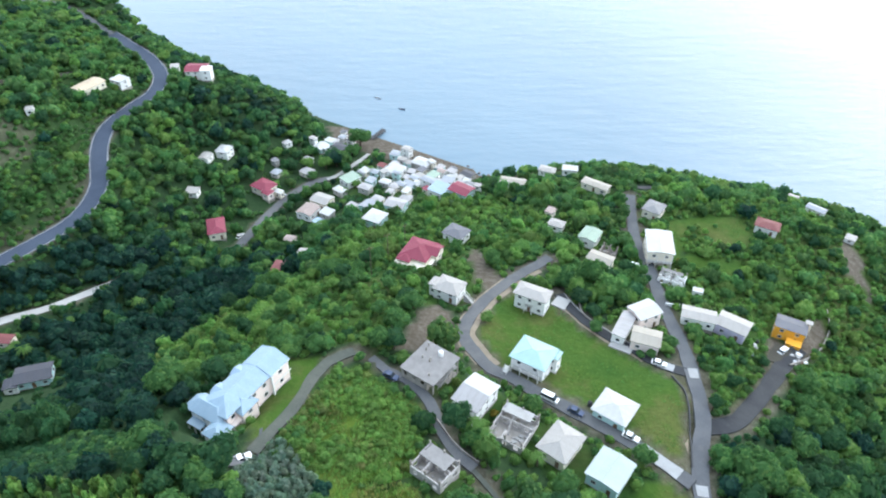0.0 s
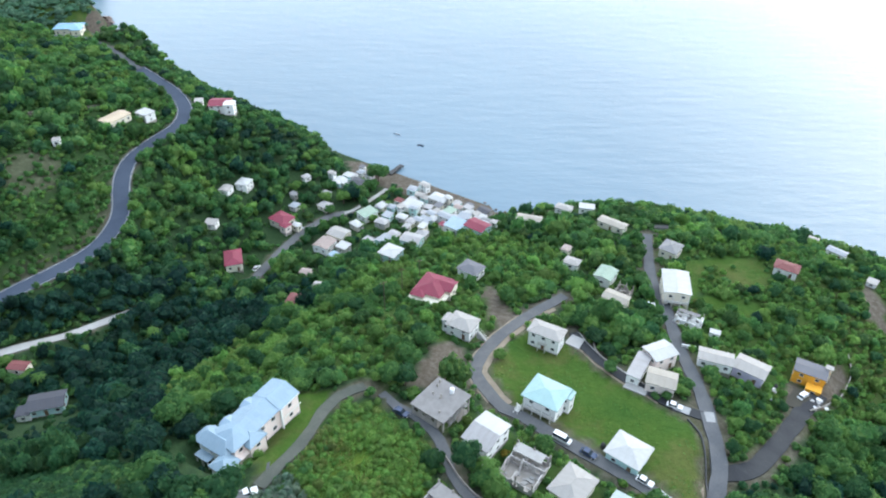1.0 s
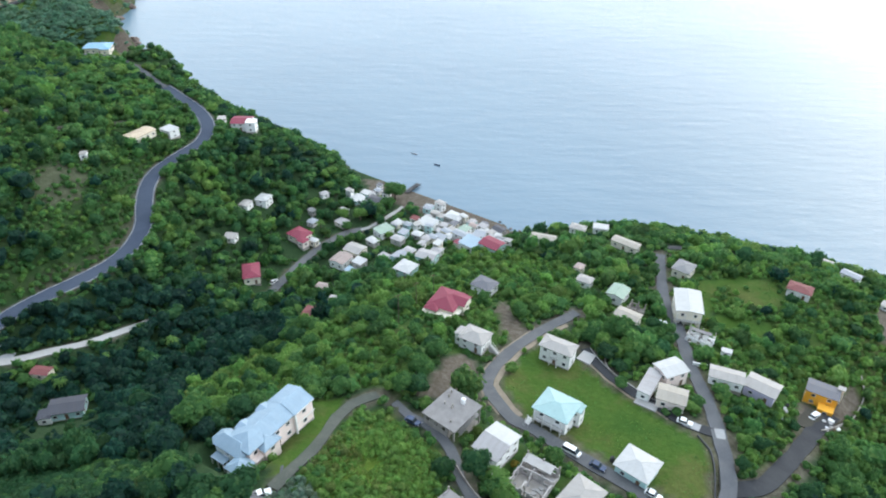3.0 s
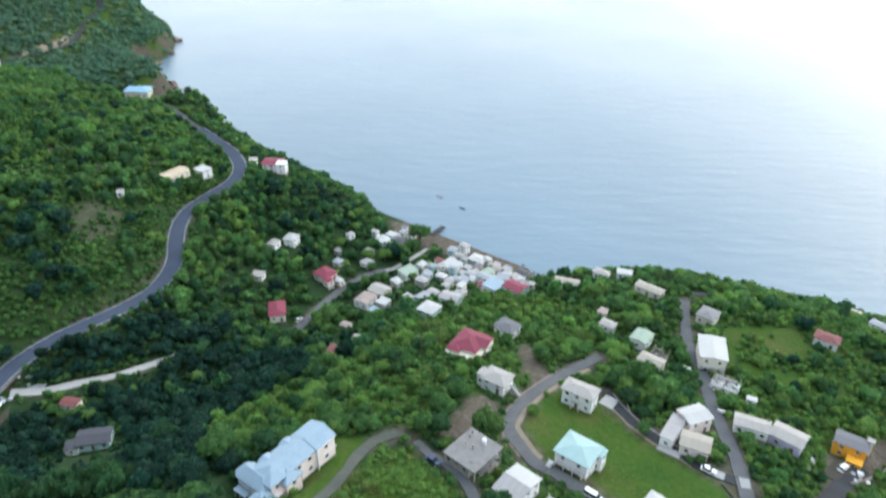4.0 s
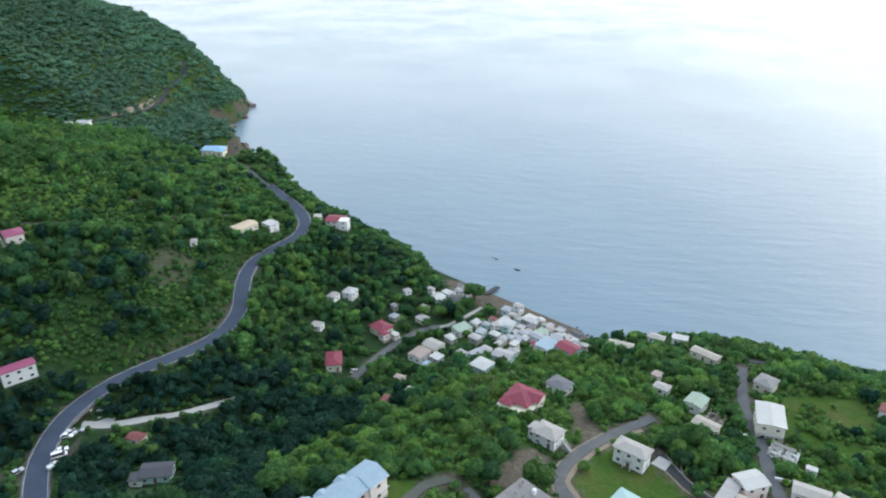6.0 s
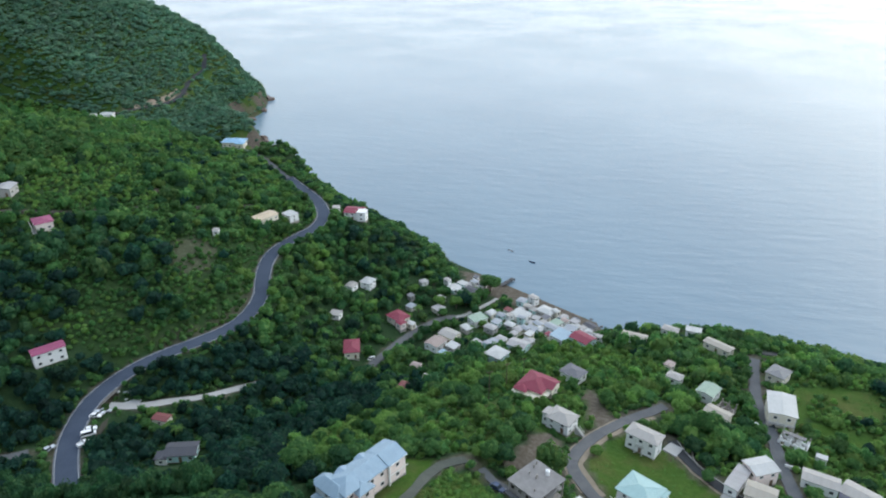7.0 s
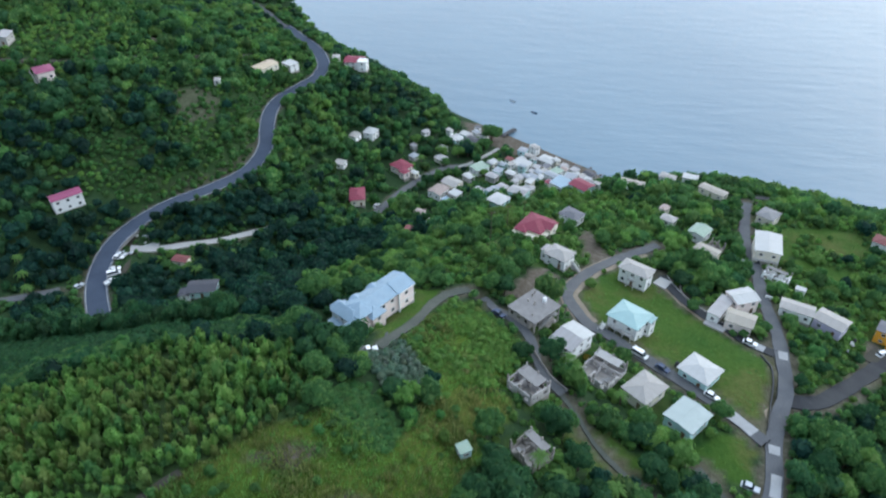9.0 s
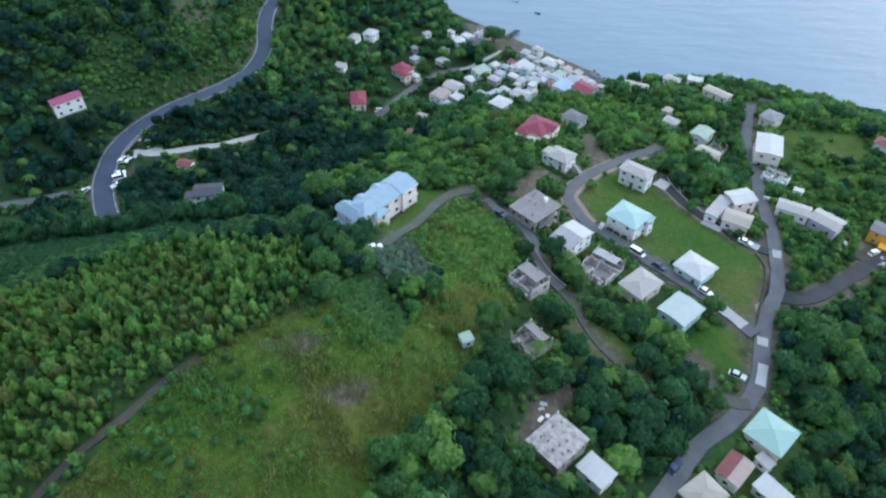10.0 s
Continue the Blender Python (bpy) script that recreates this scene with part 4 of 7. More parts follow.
# --- houses round the green
r = house(25.2, 126.9, 10.4, 9.4, -32, 5.9, "hip", "teal", "wall_white", "two-storey white house with pale turquoise hip roof and stairs", 2, 0.6)
veranda(r, 8.0, -4.1, -5.4, 3.0, 5.8)
steps(r, -4.9, -5.6, 0, 1.2, 3.0, 12, "trim")
body(r, 3.4, 3.6, 5.5, "wall_white", "shed", "teal", 2, 0.3, 0.12, False, 4.6, 2.9, 0.0, 1.5, False)
house(43.7, 110.6, 9.4, 8.6, -37, 3.5, "hip", "white", "wall_aqua", "low house with white hip roof on the green", 1, 0.6)
r = house(9.0, 109.3, 7.6, 10.3, -36, 4.5, "gable", "grey", "wall_white", "white house with half white half grey gable roof", 2, 0.5, 0.34, roof2="white", along="x")
veranda(r, 6.0, -4.6, -5.6, 2.4, 4.4)
house(28.4, 98.2, 8.0, 9.8, -39, 3.8, "hip", "palewhite", "wall_cream", "house with off-white pyramid hip roof by the lane", 1, 0.6, 0.46)
house(38.4, 91.0, 8.4, 9.2, -38, 3.9, "gable", "aqua", "wall_aqua", "pale aqua house with low pale aqua roof", 1, 0.5, 0.2, along="y")
ruin(17.8, 102.4, 8.6, 9.6, -31, 3.4, "roofless pale concrete house shell with stained walls", False, 3, "wall_stained", 0.3, slab_key="pale_concrete")
ruin(-0.6, 85.9, 8.0, 6.6, -39, 3.6, "roofless pale concrete shell with stained broken walls", False, 5, "wall_stained", 0.55)
ruin(2.1, 64.8, 7.3, 6.2, -42, 3.0, "small dark grey roofless concrete shell in bushes", False, 8, "concrete", 0.35)
r = ruin(-2.0, 116.3, 9.4, 10.4, -36, 5.6, "unfinished two-storey grey concrete house with flat slab roof", True, 11, open_stair=True, slab_key="slab")
ruin(9.9, 38.3, 7.6, 8.6, -36, 3.4, "stained grey flat-roofed concrete ruin in woods", True, 14)
house(17.9, 35.0, 6.6, 4.8, -37, 3.2, "shed", "white", "wall_white", "small house with plain white sloping roof", 1, 0.4, 0.2)
house(40.1, 39.3, 6.6, 8.0, -44, 3.4, "hip", "cream", "wall_cream", "house with cream hip roof beside the road", 1, 0.5)
house(47.9, 48.3, 5.6, 7.4, -34, 3.4, "gable", "pink", "wall_white", "house with pinkish metal roof, one slope rusty red", 1, 0.4, 0.3, roof2="darkred")
house(56.1, 46.2, 7.2, 4.8, -43, 3.2, "shed", "white", "wall_white", "low white-roofed house at the wooded edge", 1, 0.4, 0.18)
house(55.5, 53.4, 3.8, 2.8, -47, 2.6, "shed", "palewhite", "wall_white", "small off-white shed beside larger houses", 1, 0.3, 0.18, name="shed")
house(57.2, 60.0, 9.2, 9.2, -36, 4.2, "hip", "mint", "wall_cream", "house with mint green pyramid roof by the road", 1, 0.6)
house(-11.4, 57.1, 2.8, 2.8, -55, 2.1, "shed", "green", "wall_aqua", "tiny green metal shed in bushes", 1, 0.2, 0.15, name="shed")
# --- up the ridge
r = house(-6.6, 181.2, 10.2, 11.2, -24, 3.7, "hip", "red", "wall_cream", "large cream house with crimson hip roof and veranda", 1, 0.35, 0.5)
body(r, 5.4, 6.4, 3.9, "wall_cream", "gable", "red", 1, 0.35, 0.55, True, 4.4, 1.6, 0.0, 1.5, False, along="x")
body(r, 5.0, 5.0, 3.5, "wall_cream", "hip", "red", 1, 0.4, 0.5, True, -2.6, -5.0, 0.0, 1.5, False)
bm = bmesh.new()
box(bm, -5.4, -8.0, 2.3, 6.4, -5.0, 2.5)
box(bm, 4.6, -5.0, 2.3, 6.4, 5.0, 2.5)
part("veranda_roof", bm, M["wall_cream"], r, "cream flat veranda roof")
for px_, py_ in ((-5.2, -7.8), (-1.4, -7.8), (2.4, -7.8), (6.2, -7.8), (6.2, -3.6), (6.2, 0.6), (6.2, 4.8)):
    bm = bmesh.new()
    box(bm, px_ - 0.13, py_ - 0.13, -1.6, px_ + 0.13, py_ + 0.13, 2.3)
    part("post", bm, M["trim"], r)
house(6.1, 199.2, 8.4, 7.2, -34, 3.5, "hip", "slate", "wall_white", "white house with dark slate-grey hip roof", 1, 0.5)
r = house(3.2, 156.6, 8.6, 7.2, -28, 4.0, "hip", "palewhite", "wall_white", "white house with off-white hip roof and side stairs", 2, 0.5, 0.5)
body(r, 3.0, 4.0, 4.2, "wall_white", "gable", "palewhite", 1, 0.3, 0.4, True, -4.4, -0.8, 0.0, 1.5, False)
steps(r, 5.2, 0.2, 90, 1.1, 2.6, 10)
r = house(28.5, 157.1, 10.8, 6.4, -28, 5.8, "hip", "palewhite", "wall_white", "long two-storey white house with off-white hip roof", 2, 0.6, 0.4)
veranda(r, 2.6, -2.6, -3.6, 2.9, 5.6)
house(54.5, 200.9, 6.8, 7.8, -32, 3.8, "gable", "green", "wall_white", "house with faded green gable roof", 1, 0.4, 0.36)
house(54.7, 183.4, 8.6, 5.8, -34, 3.4, "gable", "cream", "wall_cream", "low cream-roofed house among trees", 1, 0.4, 0.3)
ruin(59.0, 190.7, 5.2, 4.8, -31, 2.8, "open brown concrete frame of an unbuilt house", False, 21)
r = house(76.7, 191.8, 9.4, 13.4, -9, 6.8, "gable", "white", "wall_cream", "tall cream building with large plain white roof", 2, 0.5, 0.16)
veranda(r, 8.0, -6.2, -7.4, 3.2, 6.4)
house(83.6, 223.0, 7.4, 8.2, -36, 3.9, "hip", "weathered", "wall_cream", "house with weathered grey hip roof at road end", 1, 0.5)
ruin(77.2, 175.2, 8.4, 5.4, -28, 2.9, "roofless unfinished house with white walls by the road", False, 23, "wall_white", 0.3)
house(83.6, 168.2, 3.4, 2.2, -22, 2.4, "shed", "white", "wall_white", "tiny white shed in bushes", 1, 0.2, 0.15, name="shed")
house(78.0, 151.7, 10.2, 5.8, -19, 3.5, "gable", "palewhite", "wall_white", "long low house with off-white gable roof", 1, 0.4, 0.3)
house(88.2, 149.6, 9.6, 7.2, -37, 3.9, "gable", "palewhite", "wall_mauve", "mauve-walled house with off-white gable roof", 1, 0.5, 0.32)
r = house(109.6, 155.2, 9.4, 6.4, -29, 5.0, "gable", "slate", "wall_yellow", "two-storey orange-yellow house with grey sloping roof", 2, 0.3, 0.14)
body(r, 4.4, 3.0, 2.0, "wall_yellow", "flat", "wall_yellow", 1, 0.15, 0.1, False, 2.0, -4.5, 0.0, 1.5, False)
body(r, 2.2, 1.9, 5.7, "wall_cream", "shed", "palewhite", 1, 0.3, 0.15, False, 4.6, 2.6, 0.0, 1.5, False)
house(53.9, 145.2, 4.2, 11.2, -30, 3.5, "shed", "grey", "wall_white", "long narrow house with grey sloping roof", 1, 0.3, 0.16)
house(58.9, 139.5, 8.4, 6.9, -20, 3.5, "gable", "cream", "wall_pink", "house with cream gable roof at road junction", 1, 0.4, 0.28)
house(61.0, 150.8, 8.4, 7.0, 26, 5.2, "gable", "white", "wall_pink", "pink-walled two-storey house with white gable roof", 2, 0.4, 0.34)
house(125.6, 214.9, 9.0, 6.6, -31, 3.4, "hip", "darkred", "wall_white", "white house with rusty dark red roof on grass", 1, 0.5)
house(161.2, 244.6, 8.2, 4.6, -45, 3.0, "gable", "bluegrey", "wall_white", "blue-grey roofed house half hidden by trees", 1, 0.4)
house(162.0, 218.0, 4.0, 4.0, -40, 2.0, "shed", "palewhite", "wall_white", "small off-white shed among trees", 1, 0.3, 0.2, name="shed")
house(160.0, 262.0, 4.6, 3.8, -36, 3.0, "gable", "palewhite", "wall_white", "small pale house half hidden by trees", 1, 0.3)
# --- edge of the bluff
house(52.5, 291.0, 8.2, 5.4, -25, 3.2, "hip", "palewhite", "wall_white", "white house with off-white roof on the bluff", 1, 0.4)
house(62.6, 286.8, 7.6, 4.8, -12, 3.4, "shed", "white", "wall_white", "white flat-looking house on the bluff", 1, 0.3, 0.12)
house(66.5, 249.7, 12.4, 5.2, -36, 3.2, "gable", "cream", "wall_cream", "long cream-roofed house among trees", 1, 0.4, 0.28)
house(34.1, 274.2, 12.0, 5.4, -14, 3.2, "gable", "cream", "wall_white", "long cream-roofed building at the bluff edge", 1, 0.4, 0.25)
house(43.7, 224.8, 3.6, 4.2, -32, 2.8, "gable", "pink", "wall_cream", "small cream house hidden among trees", 1, 0.3)
house(44.1, 211.8, 6.2, 4.8, -29, 3.0, "hip", "palewhite", "wall_white", "small white house hidden among trees", 1, 0.4)
# --- the valley
house(-26.7, 236.2, 8.4, 8.4, -29, 4.0, "hip", "white", "wall_aqua", "house with bright white roof above the village", 2, 0.5, 0.2)
house(-94.3, 237.1, 7.6, 11.6, 18, 3.8, "hip", "red", "wall_cream", "house with crimson red roof in the valley", 1, 0.5, 0.5)
r = house(-82.2, 274.6, 10.2, 8.6, -34, 3.8, "hip", "red", "wall_cream", "cream house with crimson hip roof by valley road", 1, 0.6, 0.46)
body(r, 4.6, 4.6, 3.6, "wall_pink", "hip", "red", 1, 0.4, 0.46, True, 5.4, -3.0, 0.0, 1.5, False)
house(-103.1, 291.3, 6.6, 7.0, -15, 4.4, "hip", "white", "wall_white", "white house with white hip roof on wooded slope", 2, 0.4)
house(-109.9, 284.0, 5.4, 5.8, -15, 2.9, "gable", "palewhite", "wall_white", "small pale house on wooded slope", 1, 0.3)
house(-109.1, 257.5, 5.8, 4.8, -6, 2.8, "shed", "palewhite", "wall_white", "small house with pale sloping roof in woods", 1, 0.3, 0.18)
house(-58.5, 199.2, 6.8, 6.2, -12, 2.9, "hip", "darkred", "wall_cream", "low house with rusty red roof in woods", 1, 0.4)
house(-62.5, 232.1, 4.8, 4.0, -14, 2.8, "gable", "pink", "wall_pink", "small pinkish house below the valley road", 1, 0.3)
house(-52.9, 212.5, 4.0, 3.8, -9, 2.8, "gable", "palewhite", "wall_white", "small pale house under trees", 1, 0.3)
house(-137.7, 155.4, 6.4, 4.2, -4, 2.8, "gable", "darkred", "wall_cream", "small rusty-roofed house below concrete lane", 1, 0.3)
r = house(-119.6, 138.8, 10.6, 7.2, 17, 3.0, "gable", "dark", "wall_aqua", "long pale aqua house with dark grey roof", 1, 0.5, 0.36)
body(r, 4.2, 4.4, 2.6, "wall_white", "gable", "dark", 1, 0.3, 0.3, False, -6.0, -2.2, 0.0, 1.5, False)
# --- the west hill
house(-184.5, 161.4, 5.6, 11.6, -38, 5.6, "gable", "magenta", "wall_white", "two-storey white house with faded magenta gable roof", 2, 0.3, 0.4)
r = house(-228.9, 221.0, 9.4, 8.0, -40, 4.6, "hip", "magenta", "wall_pink", "pink house with faded magenta roof standing on posts", 1, 0.5)
veranda(r, 7.0, -3.4, -5.0, 0.4, 4.4)
house(-258.3, 236.0, 7.6, 9.6, 20, 4.0, "gable", "grey", "wall_grey", "grey-roofed grey house on the hill", 1, 0.4)
house(-172.1, 265.8, 3.2, 3.8, 18, 2.8, "shed", "palewhite", "wall_white", "tiny white hut on the hillside", 1, 0.2, 0.15, name="hut")
house(-154.8, 315.2, 7.8, 6.4, -30, 4.2, "shed", "white", "wall_white", "two-storey white box house above the road", 2, 0.3, 0.1)
house(-164.5, 303.0, 8.4, 14.0, -26, 3.4, "gable", "tan", "wall_cream", "long low building with tan metal roof", 1, 0.4, 0.24)
r = house(-128.0, 347.0, 11.4, 10.5, 2, 4.6, "gable", "red", "wall_white", "white cliff-top house with crimson red roof", 2, 0.5, 0.36)
body(r, 5.6, 6.0, 5.6, "wall_white", "flat", "trim", 2, 0.2, 0.1, False, 5.6, -3.4, 0.0, 2.0, False)
house(-138.5, 344.5, 4.6, 5.4, 14, 3.0, "shed", "palewhite", "wall_white", "small pale annexe beside the cliff-top house", 1, 0.3, 0.12)
r = house(-252.0, 441.0, 17.0, 12.5, 8, 4.6, "hip", "deepblue", "wall_cream", "cream house with broad bright blue hip roof", 1, 0.9, 0.42, 39.0)
body(r, 7.0, 6.0, 4.4, "wall_cream", "hip", "deepblue", 1, 0.7, 0.42, True, 6.0, -5.5, 0.0, 2.0, False)
house(-378.0, 471.0, 10.0, 9.5, 17, 3.6, "gable", "white", "wall_white", "white-roofed building under the far hill", 1, 0.4, 0.2)
house(-389.0, 466.0, 7.6, 7.5, 22, 3.0, "gable", "palewhite", "wall_white", "small pale building under the far hill", 1, 0.4, 0.2)

# --- the long building with the light blue roof
SCHOOL = (-43.4, 103.0, 60.0)
zb = base(SCHOOL[0], SCHOOL[1], 25.0, 9.0, SCHOOL[2], 65.0, 0.0)
r = thing("guest_house", "long two-storey pink-walled building with light blue roofs", "building", pose(SCHOOL[0], SCHOOL[1], zb, 0, 0, SCHOOL[2]))
body(r, 17.4, 8.0, 6.0, "wall_pink", "hip", "blue", 2, 0.5, 0.62, False, -1.0, -0.5, 0.0, 3.0, along="x")
body(r, 6.4, 8.3, 6.1, "wall_pink", "gable", "blue", 2, 0.4, 0.6, False, 7.2, -0.65, 0.0, 3.0, False, along="x")
body(r, 5.2, 5.4, 5.0, "wall_pink", "hip", "blue", 2, 0.4, 1.0, False, -4.2, -3.4, 0.0, 3.0, False, along="y")
for gx_ in (1.7, -4.4):          # small cross gables on the back slope
    body(r, 3.4, 3.8, 6.1, "wall_pink", "gable", "blue", 2, 0.3, 0.62, False, gx_, 1.9, 0.0, 3.0, False, along="y")
body(r, 4.8, 4.8, 4.6, "wall_white", "hip", "blue", 1, 0.4, 0.8, False, -11.9, -3.7, 0.0, 3.0, False)


def bay_wing(root, foot, r0, r1, h, rise, over=0.45):
    """The end wing with chamfered corners: walls, foundation, a hipped roof on a ridge from r0 to r1, windows on the outer sides."""
    mid = Vector((sum(q[0] for q in foot) / len(foot), sum(q[1] for q in foot) / len(foot)))
    inner = [mid + (Vector(q) - mid) * (1 - over / (Vector(q) - mid).length) for q in foot]
    m = len(foot)
    for name, grow, z0, z1, key in (("foundation", 1.015, -3.0, 0.25, "concrete"), ("wall", 1.0, 0.0, h + 0.02, "wall_white")):
        bm = bmesh.new()
        ring = [mid + (q - mid) * grow for q in inner]
        lo, hi = [bm.verts.new((*q, z0)) for q in ring], [bm.verts.new((*q, z1)) for q in ring]
        for k in range(m):
            bm.faces.new((lo[k], lo[(k + 1) % m], hi[(k + 1) % m], hi[k]))
        bm.faces.new(hi)
        part(name, bm, M[key], root)
    bm = bmesh.new()
    top = lambda q: (*(r0 if abs(q[1] - r0[1]) < abs(q[1] - r1[1]) else r1), h + 0.16 + rise)
    for k in range(m):
        a, b = foot[k], foot[(k + 1) % m]
        face = [(*a, h + 0.16), (*b, h + 0.16), top(b)] + ([top(a)] if top(a) != top(b) else [])
        uv_face(bm, face)
        uv_face(bm, [(*a, h + 0.02), (*b, h + 0.02), (*b, h + 0.16), (*a, h + 0.16)])
    uv_face(bm, [(*q, h + 0.02) for q in foot[::-1]])
    part("roof", bm, [M["blue"]], root)
    for k in range(m):
        c, d = (inner[k] + inner[(k + 1) % m]) / 2, inner[(k + 1) % m] - inner[k]
        if c.x < -9 or c.y > 5:
            for z in (1.1, 3.9):
                add_window(root, c.x, c.y, z, math.degrees(math.atan2(d.y, d.x)), 1.2, 1.15)


bay_wing(r, [(-11.3, -3.4), (-6.0, -3.4), (-6.0, 5.2), (-7.2, 6.7), (-10.1, 6.7), (-11.3, 5.2)], (-8.65, -1.0), (-8.65, 4.1), 5.0, 1.7)
bm = bmesh.new()
box(bm, -13.0, 0.6, 2.9, -11.0, 4.6, 3.05)
part("lean_to_roof", bm, M["blue"], r)
for py_ in (0.8, 2.6, 4.4):
    bm = bmesh.new()
    box(bm, -12.9, py_ - 0.1, -2.0, -12.7, py_ + 0.1, 2.9)
    part("post", bm, M["trim"], r)
for i in range(3):
    bm = bmesh.new()
    box(bm, -8.4 + i * 0.8, -5.0, -0.5, -8.1 + i * 0.8, -4.7, 3.0)
    part("porch_post", bm, M["wall_pink"], r)
bm = bmesh.new()
box(bm, -8.7, -5.2, 3.0, -6.2, -3.6, 3.25)
part("porch_roof", bm, M["wall_pink"], r)
for z_ in (3.0, 6.1):
    bm = bmesh.new()          # a thin string course along the front of the end block
    box(bm, 4.6, -4.92, z_, 10.2, -4.72, z_ + 0.14)
    part("string_course", bm, M["trim"], r)
bm = bmesh.new()
box(bm, 4.0, -4.95, -0.3, 4.3, -4.4, 6.1)
part("pier", bm, M["wall_white"], r)

# --- houses crowded by the beach
cottage(-62, 318, 6.2, "white")
cottage(-66, 303, 4.0, "grey")
cottage(-78, 313, 4.1, "pink")
cottage(-81, 296, 4.0, "white")
cottage(-79, 288, 4.4, "bluegrey")
cottage(-65, 292, 5.4, "white")
cottage(-37, 294, 5.4, "white")
cottage(-43, 285, 8.6, "green")
cottage(-35, 276, 5.6, "white")
cottage(-47, 275, 5.6, "white")
cottage(-54, 266, 7.3, "white")
cottage(-59, 257, 6.7, "pink")
cottage(-50, 254, 5.7, "white")
cottage(-53, 246, 3.9, "blue")
cottage(-39, 258, 5.3, "pink")
cottage(-32, 257, 5.7, "bluegrey")
cottage(-28, 263, 4.5, "white")
cottage(-22, 295, 7.3, "white")
cottage(-16, 305, 5.0, "white")
cottage(-23, 313, 4.1, "bluegrey")
cottage(-9, 304, 7.5, "pink")
cottage(0, 301, 5.0, "white")
cottage(6, 293, 3.9, "grey")
cottage(14, 295, 5.9, "dark")
cottage(-26, 282, 5.2, "white")
cottage(-21, 277, 4.6, "grey")
cottage(-15, 278, 5.6, "bluegrey")
cottage(-12, 286, 4.8, "bluegrey")
cottage(-16, 288, 3.8, "white")
cottage(-3, 287, 5.7, "green")
cottage(4, 279, 4.7, "bluegrey")
cottage(0, 270, 7.3, "blue")
cottage(-6, 272, 3.7, "red")
cottage(10, 266, 10.7, "red")
cottage(-23, 271, 3.7, "white")
cottage(-15, 262, 4.4, "white")
cottage(-19, 252, 7.7, "white")
cottage(-29, 301, 4.0, "darkred")
cottage(-52, 317, 7.3, "dark")
cottage(-58, 325, 5.3, "white")
cottage(18, 273, 3.7, "white")
cottage(-75, 272, 4.7, "white")
cottage(-26, 296, 4.2, "white")
cottage(-21, 289, 4.2, "bluegrey")
cottage(-19, 307, 4.2, "white")
cottage(-14, 295, 4.2, "grey")
cottage(-10, 290, 4.2, "white")
cottage(-18, 278, 4.2, "bluegrey")
cottage(-11, 280, 4.2, "white")
cottage(-6, 281, 4.2, "bluegrey")
cottage(1, 296, 4.2, "pink")
cottage(6, 290, 4.2, "white")
cottage(-1, 283, 4.2, "grey")
cottage(-11, 309, 4.2, "slate")
cottage(-4, 303, 4.2, "white")
cottage(2, 274, 4.2, "bluegrey")
cottage(10, 280, 4.2, "grey")
cottage(-15, 266, 4.2, "white")
cottage(-17, 316, 4.2, "palewhite")
cottage(-38, 293, 4.2, "bluegrey")
cottage(-33, 283, 4.2, "bluegrey")
cottage(-59, 317, 4.2, "white")
cottage(-56, 325, 4.2, "grey")
cottage(-66, 321, 4.2, "palewhite")
cottage(8, 272, 4.1, "grey")
cottage(-9, 297, 4.2, "slate")
cottage(14, 277, 3.9, "white")
cottage(-32, 294, 4.0, "bluegrey")
cottage(-27, 290, 3.8, "white")
cottage(13, 284, 3.5, "white")
cottage(13, 271, 4.5, "bluegrey")
cottage(-23, 301, 4.0, "grey")
cottage(-3, 277, 3.9, "bluegrey")
cottage(10, 287, 4.0, "palewhite")
cottage(-52, 336, 3.4, "slate")
cottage(-52, 330, 3.9, "bluegrey")
cottage(-47, 327, 4.0, "slate")
cottage(6, 299, 4.3, "slate")

# ---------------------------------------------------------------- land, sea, roads
def axis(lo, hi, step, low, high, far):
    a = list(np.arange(low, lo, far)) + list(np.arange(lo, hi, step)) + list(np.arange(hi, high + far, far))
    return np.array(a)


gx, gy = axis(-270, 205, 2.5, -1000, 420, 6.0), axis(-20, 470, 2.5, -220, 1000, 6.0)
GX, GY = np.meshgrid(gx, gy)
fx, fy = GX.ravel(), GY.ravel()
gz = ground(fx, fy)
gz = np.where((gz < 0.4) & ~((fx > -72) & (fx < 27) & (fy > 280)), np.minimum(gz, -0.4) - 0.6, gz)
nx_, ny_ = len(gx), len(gy)
idx = np.arange(nx_ * ny_).reshape(ny_, nx_)
quads = np.stack([idx[:-1, :-1], idx[:-1, 1:], idx[1:, 1:], idx[1:, :-1]], -1).reshape(-1, 4)


def fast_mesh(name, co, faces, k, material, smooth=False, tone=None, attr="tone"):
    me = bpy.data.meshes.new(name)
    me.vertices.add(len(co))
    me.vertices.foreach_set("co", np.asarray(co, np.float32).ravel())
    me.loops.add(faces.size)
    me.loops.foreach_set("vertex_index", faces.astype(np.int32).ravel())
    me.polygons.add(len(faces))
    me.polygons.foreach_set("loop_start", np.arange(0, faces.size, k, dtype=np.int32))
    me.update(calc_edges=True)
    if tone is not None:
        at = me.color_attributes.new(attr, 'FLOAT_COLOR', 'POINT')
        at.data.foreach_set("color", np.asarray(tone, np.float32).ravel())
    me.materials.append(material)
    if smooth:
        me.shade_smooth()
    return me


def soft_mask(polys, x, y):
    m = np.zeros(len(x))
    jx, jy = waves(x, y, 0.35) * 1.6, waves(y, x, 0.31) * 1.6
    for p in polys:
        m = np.maximum(m, inside(p, x + jx, y + jy))
    return m


